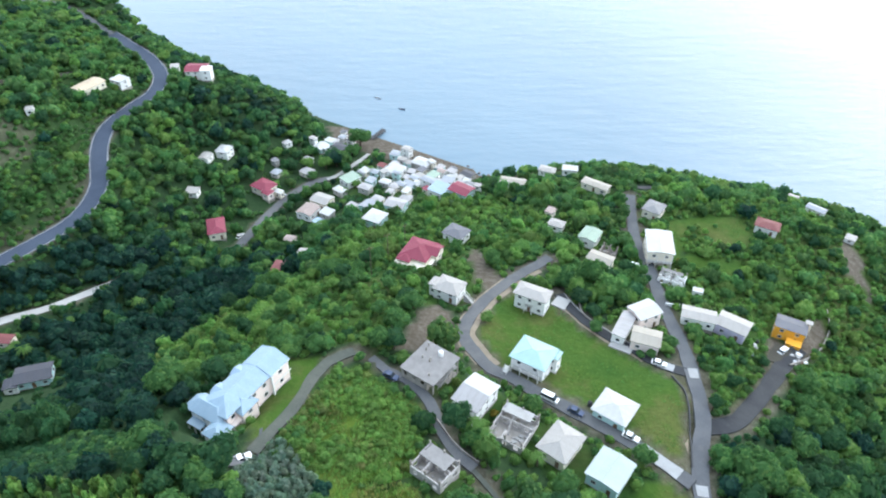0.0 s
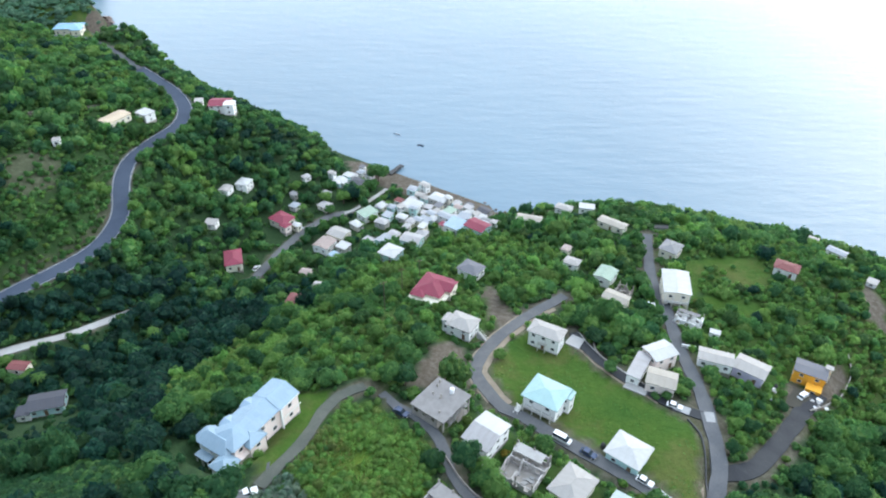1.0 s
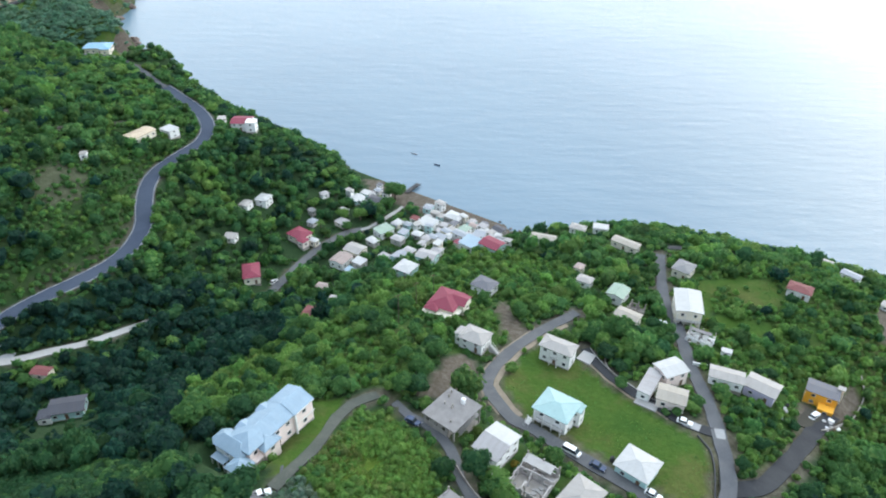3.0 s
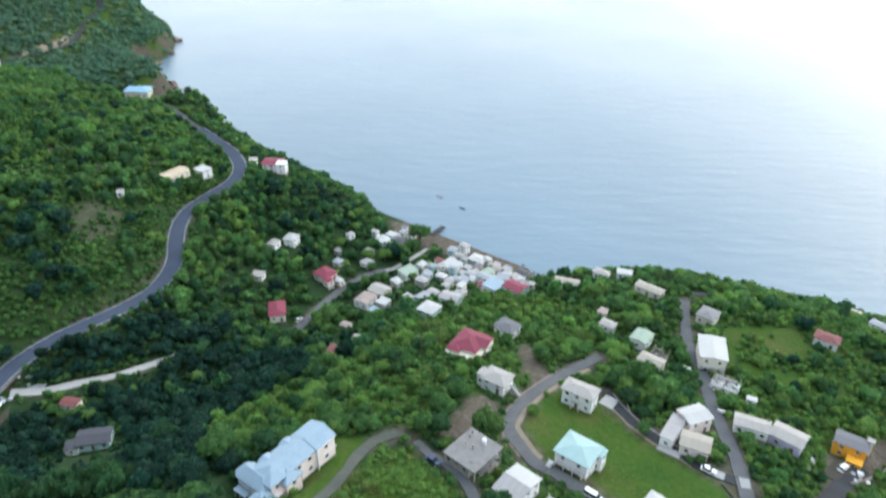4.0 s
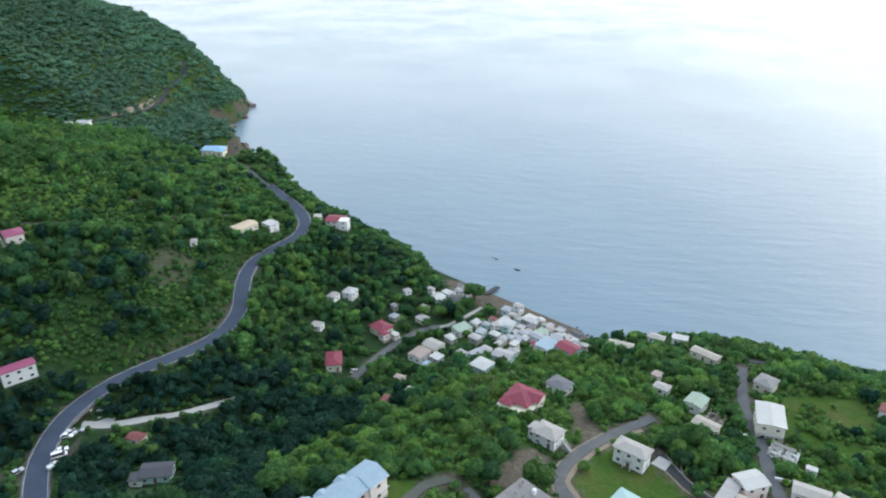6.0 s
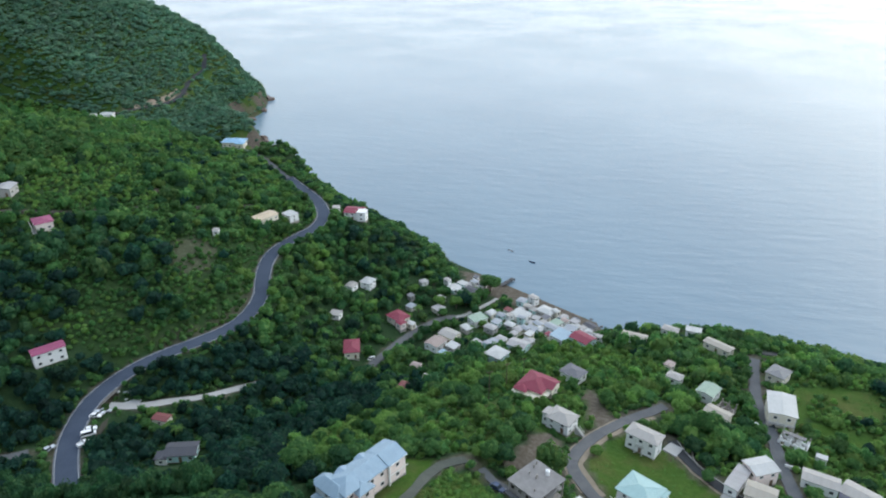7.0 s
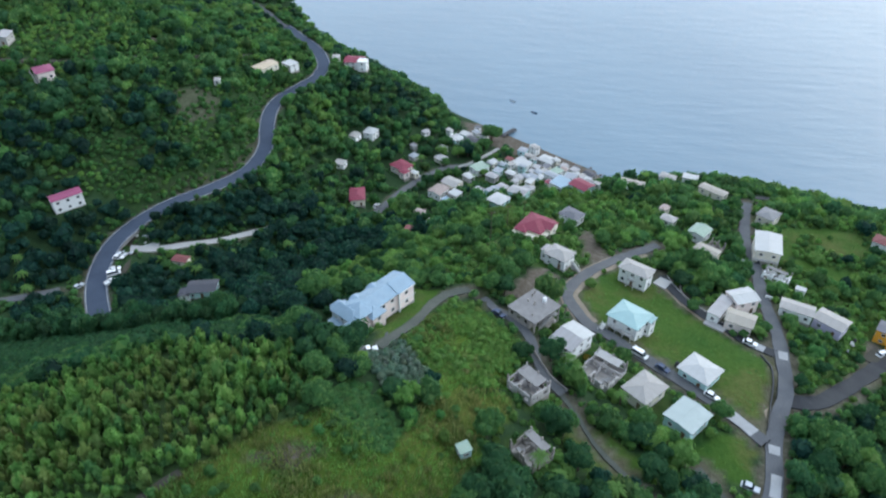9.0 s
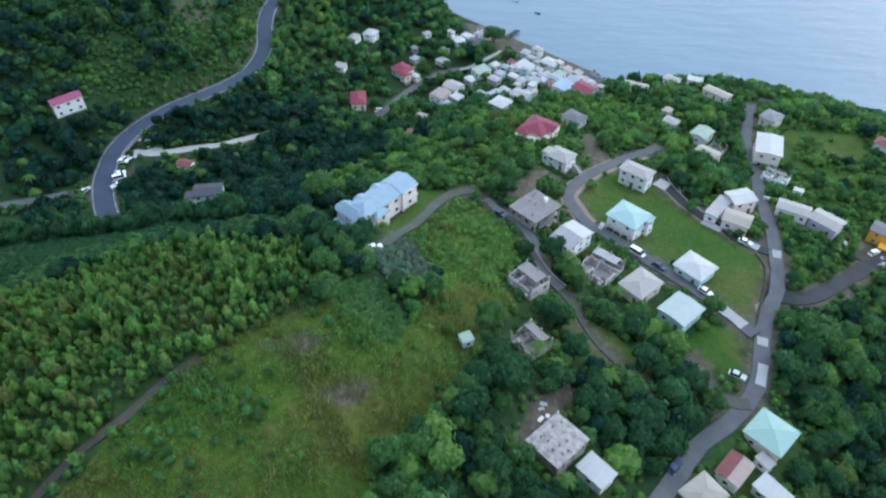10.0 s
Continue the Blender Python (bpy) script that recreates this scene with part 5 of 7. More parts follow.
cover = np.zeros((len(fx), 4), np.float32)
cover[:, 0] = np.maximum(soft_mask(LAWNS, fx, fy), np.maximum(0.7 * soft_mask([RIDGE, BLUFF, BUSHY], fx, fy), 0.2 * soft_mask([HILL], fx, fy)))
cover[:, 0] = np.maximum(cover[:, 0], np.where((fy > 455) & (fx < -250), 0.75, 0))
cover[:, 1] = np.maximum(soft_mask(FIELDS + [ROUGH], fx, fy), 0.15 * soft_mask([BANANAS, STRIP, VINES], fx, fy))
rd = road_distance(fx, fy)
pd = plot_distance(fx, fy)
cover[:, 2] = np.maximum(np.maximum(soft_mask(SOILS, fx, fy), 0.45 * soft_mask([STONY] + BANKS, fx, fy)), np.where(rd + waves(fx, fy, 0.4) * 0.7 < np.where((fx > 0) & (fy < 260), 2.2, 0.9), 0.75, 0) * (fy < 420) * (fy > 60))
cover[:, 0] = np.maximum(cover[:, 0], np.where((pd < 2.5) & (fx > -45), 0.55, 0))
shore = (gz < 4.5) & (gz > -2) & (((fx < -75) & (fy < 330)) | (fx > 30))
cover[:, 2] = np.maximum(cover[:, 2], np.where(shore, 0.85, 0))
cover[:, 2] *= 1 - soft_mask([LAWNS[1]], fx, fy)
cover[:, 3] = 1
land = new("ground", fast_mesh("ground", np.stack([fx, fy, gz], 1), quads, 4, M["land"], True, cover, "cover"))
tagged(land, "green volcanic hillside land falling steeply to the sea", "ground", kind="structure")

bm = bmesh.new()
ring = [0] + [60 * 1.22 ** i for i in range(22)]
cx, cy, seg = 0.0, 420.0, 96
rows = []
for rr in ring[1:]:
    rows.append([bm.verts.new((cx + rr * math.cos(2 * math.pi * k / seg), cy + rr * math.sin(2 * math.pi * k / seg), 0)) for k in range(seg)])
c0 = bm.verts.new((cx, cy, 0))
for k in range(seg):
    bm.faces.new((c0, rows[0][k], rows[0][(k + 1) % seg]))
    for i in range(len(rows) - 1):
        bm.faces.new((rows[i][k], rows[i + 1][k], rows[i + 1][(k + 1) % seg], rows[i][(k + 1) % seg]))
sea = mesh_ob("sea", bm, M["sea"], None, "", True)
tagged(sea, "calm grey-blue sea with faint ripples", "water", kind="structure")


def strip(name, c, z, off0, off1, material, lift, skirt, label, category="road", ragged=0.0):
    """A level band along a centre line, with sides that go into the ground."""
    t = np.gradient(c, axis=0)
    t /= np.linalg.norm(t, axis=1)[:, None]
    n = np.stack([t[:, 1], -t[:, 0]], 1)
    bm = bmesh.new()
    prev = None
    for i in range(len(c)):
        e = [ragged * float(waves(c[i, 0] + 31 * k, c[i, 1], 0.5)) for k in (0, 1)]
        a, b = c[i] + n[i] * (off0 + e[0]), c[i] + n[i] * (off1 + e[1])
        cur = [bm.verts.new((*a, z[i] + lift - skirt)), bm.verts.new((*a, z[i] + lift)), bm.verts.new((*b, z[i] + lift)), bm.verts.new((*b, z[i] + lift - skirt))]
        if prev:
            for k in range(3):
                bm.faces.new((prev[k], prev[k + 1], cur[k + 1], cur[k]))
        prev = cur
    bmesh.ops.recalc_face_normals(bm, faces=bm.faces)
    ob = mesh_ob(name, bm, material)
    return tagged(ob, label, category, kind="structure")


for k, (key, (w, m, c, z, label)) in enumerate(ROADS.items()):
    strip("road", c, z, -w / 2, w / 2, M[m], 0.10 + 0.012 * k, 1.2, label, "road", 0.0 if key == "main_road" else 0.22)
    if key == "main_road":
        for s in (-1, 1):
            strip("road_line", c, z, s * (w / 2 - 0.46), s * (w / 2 - 0.28), M["line"], 0.118, 0.01, "worn white edge line on asphalt", "road marking")
            strip("kerb", c, z, s * (w / 2 + 0.05), s * (w / 2 + 0.17), M["slab"], 0.16, 1.3, "low grey concrete kerb along the hill road", "kerb")
    if key == "back_lane":
        strip("kerb", c[3:], z[3:], w / 2 + 0.02, w / 2 + 0.3, M["pale_concrete"], 0.2, 1.0, "thin concrete kerb along the lane", "kerb")


def cut_bank(key, lo, hi, side, h, label):
    """An uneven bare face rising from one edge of a road, between two values of y."""
    w, _, c, z, _ = ROADS[key]
    pick = np.nonzero((c[:, 1] > lo) & (c[:, 1] < hi))[0]
    t = np.gradient(c, axis=0)
    t /= np.linalg.norm(t, axis=1)[:, None]
    bm = bmesh.new()
    prev = None
    for j, i in enumerate(pick):
        rise = h * math.sin(math.pi * (j + 0.5) / len(pick)) ** 0.6 * (1 + 0.35 * float(waves(c[i, 0], c[i, 1], 0.3)))
        cur = []
        for k in range(5):
            f = k / 4
            o = side * (w / 2 + 0.3 + 2.4 * f ** 0.8 + 0.5 * float(waves(c[i, 0] + 9 * k, c[i, 1], 0.8)) * f)
            cur.append(bm.verts.new((c[i, 0] + t[i, 1] * o, c[i, 1] - t[i, 0] * o, z[i] - 0.3 + (rise + 0.3) * f)))
        o = side * (w / 2 + 6.5)
        cur.append(bm.verts.new((c[i, 0] + t[i, 1] * o, c[i, 1] - t[i, 0] * o, z[i] - 1.5 + rise * 0.6)))
        if prev:
            for k in range(5):
                bm.faces.new((prev[k], prev[k + 1], cur[k + 1], cur[k]))
        prev = cur
    bmesh.ops.recalc_face_normals(bm, faces=bm.faces)
    tagged(mesh_ob("bank", bm, M["cutbank"]), label, "bank", kind="structure")


cut_bank("cape_road", 496, 604, -1, 4.6, "bare tan earth bank above the far road")


def slab(pts, lift, material, label, name="pavement"):
    """A thin pale apron poured over the road."""
    z = [ground_at(x, y) for x, y in pts]
    bm = bmesh.new()
    top = [bm.verts.new((x, y, h + lift)) for (x, y), h in zip(pts, z)]
    bot = [bm.verts.new((x, y, h - 0.5)) for (x, y), h in zip(pts, z)]
    bm.faces.new(top)
    for i in range(len(pts)):
        bm.faces.new((bot[i], bot[(i + 1) % len(pts)], top[(i + 1) % len(pts)], top[i]))
    bmesh.ops.recalc_face_normals(bm, faces=bm.faces)
    return tagged(mesh_ob(name, bm, material), label, "pavement", kind="structure")

# ---------------------------------------------------------------- plants
_b = bmesh.new()
bmesh.ops.create_icosphere(_b, subdivisions=1, radius=1.0)
_b.verts.ensure_lookup_table()
ICO_V = np.array([v.co[:] for v in _b.verts])
ICO_F = np.array([[v.index for v in f.verts] for f in _b.faces])
_b.free()
_b = bmesh.new()
bmesh.ops.create_icosphere(_b, subdivisions=2, radius=1.0)
ICO2_V = np.array([v.co[:] for v in _b.verts])
ICO2_F = np.array([[v.index for v in f.verts] for f in _b.faces])
_b.free()


def crown(rng, lobes, leaves, size, flat=0.8, fine=False, spread=0.55):
    """A crown of radius about 1 whose foot is at height 0: lobes, and leaf sprays on them. Returns corners of triangles (n, 3, 3)."""
    V, F = (ICO2_V, ICO2_F) if fine else (ICO_V, ICO_F)
    tris = []
    cen = []
    for i in range(lobes):
        if i == 0:
            c, r = np.array([0, 0, 0.72]), 0.66
        else:
            a = 2 * math.pi * (i + rng.random() * 0.7) / max(1, lobes - 1)
            d = rng.uniform(0.6, 1.0) * spread
            c, r = np.array([math.cos(a) * d, math.sin(a) * d, rng.uniform(0.35, 0.95)]), rng.uniform(0.32, 0.52)
        cen.append((c, r))
        j = V * (1 + rng.uniform(-0.18, 0.18, (len(V), 1)))
        tris.append((c + j * r * np.array([1, 1, flat]) * 0.9)[F])
    which = rng.integers(0, lobes, leaves)
    C = np.array([c for c, _ in cen])[which]
    R = np.array([r for _, r in cen])[which]
    d = rng.normal(size=(leaves, 3))
    d[:, 2] = np.abs(d[:, 2]) * 1.1 - 0.25
    d /= np.linalg.norm(d, axis=1)[:, None]
    p = C + d * (R * rng.uniform(0.86, 1.14, leaves))[:, None] * np.array([1, 1, flat])
    nrm = d + rng.normal(size=(leaves, 3)) * 0.38
    nrm /= np.linalg.norm(nrm, axis=1)[:, None]
    u = np.cross(nrm, rng.normal(size=(leaves, 3)))
    u /= np.linalg.norm(u, axis=1)[:, None]
    w = np.cross(nrm, u)
    s = (size * rng.uniform(0.6, 1.35, leaves))[:, None]
    tri = np.stack([p + u * s, p - u * s * 0.6 + w * s * 0.75, p - u * s * 0.5 - w * s * 0.8], 1)
    tris.append(tri)
    t = np.concatenate(tris)
    t[:, :, 2] = np.maximum(t[:, :, 2], -0.05)
    return t


def tuft(rng, n, size):
    """Upright blades, foot at 0, about 1 high and wide."""
    a = rng.uniform(0, 2 * math.pi, n)
    r = rng.uniform(0, 0.35, n)
    foot = np.stack([np.cos(a) * r, np.sin(a) * r, np.zeros(n)], 1)
    lean = np.stack([np.cos(a) * rng.uniform(0.1, 0.7, n), np.sin(a) * rng.uniform(0.1, 0.7, n), rng.uniform(0.6, 1.15, n)], 1)
    side = np.stack([-np.sin(a), np.cos(a), np.zeros(n)], 1) * size
    mid = foot + lean * 0.6
    return np.concatenate([np.stack([foot, mid + side, mid - side], 1), np.stack([mid + side, foot + lean, mid - side], 1)])


def scatter(x0, x1, y0, y1, step, seed, jitter=0.85):
    rng = np.random.default_rng(seed)
    xs, ys = np.meshgrid(np.arange(x0, x1, step), np.arange(y0, y1, step))
    xs[1::2] += step / 2
    x = xs.ravel() + rng.uniform(-0.5, 0.5, xs.size) * step * jitter
    y = ys.ravel() + rng.uniform(-0.5, 0.5, xs.size) * step * jitter
    return x, y, rng


def plant_stuff(name, label, forms, x, y, z, rad, high, tone, material, rng, category="trees"):
    """All plants of one cover, joined into one mesh."""
    kind = rng.integers(0, len(forms), len(x))
    ang = rng.uniform(0, 2 * math.pi, len(x))
    co, tn = [], []
    for k, t in enumerate(forms):
        s = np.nonzero(kind == k)[0]
        if not len(s):
            continue
        c, sn = np.cos(ang[s])[:, None, None], np.sin(ang[s])[:, None, None]
        X = (t[None, :, :, 0] * c - t[None, :, :, 1] * sn) * rad[s][:, None, None] + x[s][:, None, None]
        Y = (t[None, :, :, 0] * sn + t[None, :, :, 1] * c) * rad[s][:, None, None] + y[s][:, None, None]
        Z = t[None, :, :, 2] * high[s][:, None, None] + z[s][:, None, None]
        co.append(np.stack([X, Y, Z], -1).reshape(-1, 3))
        tt = np.ones((len(s), t.shape[0] * 3, 4))
        tt[:, :, :3] = tone[s][:, None, :]
        tn.append(tt.reshape(-1, 4))
    co, tn = np.concatenate(co), np.concatenate(tn)
    faces = np.arange(len(co)).reshape(-1, 3)
    ob = new(name, fast_mesh(name, co, faces, 3, material, False, tn))
    return tagged(ob, label, category, kind="stuff")


def tree_room(x, y, z, rad):
    """Where a tree may stand: on dry land, clear of roads, plots, lawns and fields."""
    ok = (z > np.where(x < -75, 1.2, 2.2)) & (road_distance(x, y) > rad * 0.5 + 0.2) & (plot_distance(x, y) > rad * 0.85 + np.where((x > -60) & (y < 232), 1.7, 1.0))
    ok &= x > -(y + 62)
    for cx_, cy_, cr_ in CLEAR:
        ok &= np.hypot(x - cx_, y - cy_) > cr_ + rad * 0.4
    for p in LAWNS + FIELDS + SOILS + BANKS + [BANANAS, VINES, GREYVEG, ROUGH, STRIP]:
        ok &= ~inside(p, x, y)
    return ok


prng = np.random.default_rng(7)
FORMS = [crown(prng, 6, 270, 0.135) for _ in range(7)]
MIDFORMS = [crown(prng, 4, 100, 0.18) for _ in range(6)]
SHRUBS = [crown(prng, 3, 80, 0.22, 0.9) for _ in range(5)]
LOW = [crown(prng, 1, 42, 0.30, 0.9) for _ in range(6)]
TUFTS = [tuft(prng, 9, 0.09) for _ in range(4)]
BANANA = [np.concatenate([tuft(prng, 9, 0.2) * np.array([1, 1, 1.05]), crown(prng, 1, 30, 0.3, 1.25) * np.array([0.85, 0.85, 0.72])]) for _ in range(6)]


def tones(rng, n, spread=0.22):
    v = rng.uniform(1 - spread, 1 + spread, (n, 1))
    return np.clip(v * np.array([1, 1, 1]) + rng.uniform(-0.08, 0.08, (n, 3)) * np.array([1.3, 0.6, 0.8]), 0.3, 1.7)


# The woods: one cover for each shade of leaf.
x, y, rng = scatter(-270, 212, -64, 452, 4.3, 11)
rad = 4.3 * rng.uniform(0.46, 0.92, len(x)) * np.where(rng.random(len(x)) < 0.12, 1.35, 1.0)
z = ground(x, y)
ridge, hill = inside(RIDGE, x, y) | inside(BLUFF, x, y), inside(HILL, x, y)
rad = rad * np.where(ridge, 0.8, 1.0) * np.where(hill, 1.15, 1.0) * np.where(inside(BUSHY, x, y), 0.62, 1.0)
ok = tree_room(x, y, z, rad) & ((y > -8) | ((x > -110) & (x < 110))) & ~(ridge & (rng.random(len(x)) > 0.5 + 0.35 * waves(x, y, 0.09))) & ~(hill & (rng.random(len(x)) > 0.36 + 0.62 * waves(x, y, 0.055) + 0.3 * waves(x + 50, y, 0.021)))
ok &= ~(inside(STONY, x, y) & (rng.random(len(x)) > 0.1))
x, y, z, rad = x[ok], y[ok], z[ok], rad[ok]
near_wood = (x > -62) & (x < 112) & (y > 20) & (y < 215) & (rng.random(len(x)) < 0.5)
single = np.nonzero(near_wood)[0][:300]
mask = np.ones(len(x), bool)
mask[single] = False
SINGLE = (x[single], y[single], z[single], rad[single])
x, y, z, rad = x[mask], y[mask], z[mask], rad[mask]
# Darker leaves in the valley and on the west slopes paint their shade.
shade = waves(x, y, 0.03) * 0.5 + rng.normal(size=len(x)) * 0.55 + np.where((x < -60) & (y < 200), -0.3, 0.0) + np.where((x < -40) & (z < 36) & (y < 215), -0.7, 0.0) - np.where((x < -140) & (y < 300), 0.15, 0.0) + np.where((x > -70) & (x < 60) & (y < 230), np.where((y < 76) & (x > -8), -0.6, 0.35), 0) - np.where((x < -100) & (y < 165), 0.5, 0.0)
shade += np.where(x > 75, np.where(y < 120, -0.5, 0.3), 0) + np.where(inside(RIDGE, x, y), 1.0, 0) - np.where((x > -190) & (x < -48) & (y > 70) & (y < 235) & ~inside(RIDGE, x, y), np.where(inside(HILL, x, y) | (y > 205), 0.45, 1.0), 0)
t_ = np.clip(((x + 82) * -36 + (y - 86) * 46) / (36 ** 2 + 46 ** 2), 0, 1)
low_strip = np.hypot(x + 82 + 36 * t_, y - 86 - 46 * t_) < 10          # low growth above the long dark-roofed house
rad = rad * np.where(low_strip, 0.6, 1.0)
high = rad * rng.uniform(1.0, 1.55, len(x)) * np.where(low_strip, 0.6, 1.0) * np.where((x < -70) & (y > 325), 0.75, 1.0) * np.where((x > 50) & (y > 235), 0.75, 1.0)
for key, lo, hi, label in (("leaf_g", -9, -0.85, "deep green tall crowns with valley shade in the leaves"), ("leaf_b", -0.85, -0.25, "dark green tropical woodland crowns on slopes"), ("leaf_a", -0.25, 0.75, "mid green tropical woodland crowns on slopes"),
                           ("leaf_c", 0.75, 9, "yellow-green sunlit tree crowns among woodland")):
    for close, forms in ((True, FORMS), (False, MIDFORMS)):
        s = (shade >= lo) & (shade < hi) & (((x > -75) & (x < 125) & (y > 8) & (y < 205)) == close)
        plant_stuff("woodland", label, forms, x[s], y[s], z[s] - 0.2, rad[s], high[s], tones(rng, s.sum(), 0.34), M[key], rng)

# Low growth between the trees of the ridge and the western hillside.
x, y, rng = scatter(-275, 205, 15, 452, 2.35, 61)
ridge, hill, stony = inside(RIDGE, x, y) | inside(BLUFF, x, y), inside(HILL, x, y), inside(STONY, x, y)
rad = rng.uniform(0.9, 1.75, len(x)) * np.where(hill, 1.12, 1.0)
z = ground(x, y)
near_low = (x > -135) & (x < 135) & (y < 245) & ~inside(BANANAS, x, y) & ~inside(FIELDS[0], x, y) & ~inside(FIELDS[1], x, y) & ~inside(VINES, x, y) & ~inside(GREYVEG, x, y) & ~inside(STRIP, x, y) & (rng.random(len(x)) < np.where(inside(ROUGH, x, y), 0.3, np.where(inside(BUSHY, x, y), 1.0, 0.68)))
ok = (ridge | hill | near_low) & (road_distance(x, y) > rad * 0.5 + 0.3) & (plot_distance(x, y) > rad * 0.5 + 0.8) & (z > 2) & (x > -(y + 62)) & ~(stony & (rng.random(len(x)) > 0.5)) & (rng.random(len(x)) < 0.92)
for p in LAWNS[:4] + LAWNS[5:] + SOILS:
    ok &= ~inside(p, x, y)
ok &= ~(inside(LAWNS[4], x, y) & (waves(x, y, 0.15) + rng.normal(size=len(x)) * 0.4 < 0.7))
for cx_, cy_, cr_ in CLEAR:
    ok &= np.hypot(x - cx_, y - cy_) > cr_ * 0.4
x, y, z, rad = x[ok], y[ok], z[ok], rad[ok]
# The x < -145 terms pick darker leaves to paint the hillside's shade.
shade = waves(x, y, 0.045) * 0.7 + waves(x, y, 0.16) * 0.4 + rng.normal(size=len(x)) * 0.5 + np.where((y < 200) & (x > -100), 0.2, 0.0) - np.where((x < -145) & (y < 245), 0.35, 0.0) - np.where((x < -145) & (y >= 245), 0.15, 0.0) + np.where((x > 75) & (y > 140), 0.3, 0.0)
deep = ((x < -48) & (y < 215) & ~inside(RIDGE, x, y) & ~inside(HILL, x, y)) | ((x > 70) & (y < 108))          # darker leaves in the valleys: their shade is put into the colour
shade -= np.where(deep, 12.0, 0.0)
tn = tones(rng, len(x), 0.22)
for key, lo, hi, label in (("leaf_g", -99, -12.3, "deep green undergrowth with valley shade in the leaves"), ("leaf_b", -12.3, -9, "dark green undergrowth with valley shade in the leaves"), ("leaf_a", -9, 0.0, "low mid green growth on open hillsides"), ("leaf_c", 0.0, 1.5, "low light green growth on open hillsides"), ("leaf_e", 1.5, 9, "low olive green growth on open hillsides")):
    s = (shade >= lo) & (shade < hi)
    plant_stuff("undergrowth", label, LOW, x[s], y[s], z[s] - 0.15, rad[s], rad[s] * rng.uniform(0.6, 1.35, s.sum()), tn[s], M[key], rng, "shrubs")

# Far hill and cape; distance haze is put into the farther leaves' colour.
x, y, rng = scatter(-600, -262, 160, 790, 3.0, 23)
z = ground(x, y)
rad = 3.0 * rng.uniform(0.4, 1.2, len(x)) * np.where(rng.random(len(x)) < 0.12, 1.7, 1.0)
ok = (z > 1.5) & ~((x > -270) & (y < 452)) & (road_distance(x, y) > rad * 0.3 + 0.2) & (plot_distance(x, y) > rad * 0.7)
slope = np.hypot(ground(x + 3, y) - z, ground(x, y + 3) - z) / 3
ok &= ((slope < 1.5) | (z > 48) | (rng.random(len(x)) < 0.3)) & (x > -(y + 62))
x, y, z, rad = x[ok], y[ok], z[ok], rad[ok]
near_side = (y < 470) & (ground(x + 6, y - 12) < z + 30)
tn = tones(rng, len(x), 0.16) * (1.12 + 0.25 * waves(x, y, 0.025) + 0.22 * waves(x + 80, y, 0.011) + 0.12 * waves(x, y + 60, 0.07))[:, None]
wild = waves(x, y, 0.05) + rng.normal(size=len(x)) * 0.5
for s, key, size, label in ((~near_side, "leaf_f", 1.0, "dense woodland on the far hill, haze in its green"), (near_side & (wild < 0.15), "leaf_a", 1.1, "mid green woodland on the hill crest"),
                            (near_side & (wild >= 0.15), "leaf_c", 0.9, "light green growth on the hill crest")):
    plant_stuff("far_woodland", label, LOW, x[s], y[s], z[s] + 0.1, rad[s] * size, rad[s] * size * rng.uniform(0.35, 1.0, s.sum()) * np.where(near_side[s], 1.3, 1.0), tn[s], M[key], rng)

# Banana-like bushes on the near slope.
x, y, rng = scatter(-170, -40, -12, 90, 1.9, 31)
ok = inside(BANANAS, x, y) & (road_distance(x, y) > 0.15)
x, y = x[ok], y[ok]
z = ground(x, y)
rad = rng.uniform(0.9, 1.75, len(x)) * (1 + 0.35 * waves(x, y, 0.2))
high = rad * rng.uniform(1.5, 2.9, len(x))
shade = waves(x, y, 0.07) * 0.7 + rng.normal(size=len(x)) * 0.6
for key, lo, hi, label in (("leaf_a", -9, -0.45, "mid green leafy bushes on the near slope"), ("leaf_c", -0.45, 0.75, "yellow-green leafy bushes on the near slope"), ("leaf_e", 0.75, 9, "olive green leafy bushes on the near slope")):
    s = (shade >= lo) & (shade < hi)
    plant_stuff("bushes", label, BANANA, x[s], y[s], z[s] - 0.1, rad[s], high[s], tones(rng, s.sum(), 0.3), M[key], rng, "bushes")

# Shrubs: scattered on fields, yards and road edges.
x, y, rng = scatter(-215, 130, 0, 400, 2.6, 41)
z = ground(x, y)
field = inside(FIELDS[0], x, y)
rdx, pdx = road_distance(x, y), plot_distance(x, y)
edge = (rdx > 0.6) & (rdx < 5) & (rng.random(len(x)) < np.where(x < -100, 0.75, 0.35)) 
edge |= (pdx > 0.8) & (pdx < 4) & (rng.random(len(x)) < 0.3)
for p in LAWNS:
    edge &= ~inside(p, x, y)
ok = ((field & (waves(x + 9, y, 0.13) + rng.normal(size=len(x)) * 0.25 > 0.5)) | edge) & (rdx > 0.6) & (pdx > 0.8) & (z > 2)
for p in SOILS:
    ok &= ~inside(p, x, y)
for cx_, cy_, cr_ in CLEAR:
    ok &= np.hypot(x - cx_, y - cy_) > cr_ * 0.8
x, y, z = x[ok], y[ok], z[ok]
rad = rng.uniform(0.7, 1.6, len(x)) * np.where(x < -100, 1.4, 1)
tn = tones(rng, len(x), 0.3)
plant_stuff("shrubs", "green shrubs along lanes and field edges", SHRUBS, x, y, z - 0.1, rad, rad * rng.uniform(0.6, 1.3, len(x)), tn, M["leaf_a"], rng, "shrubs")

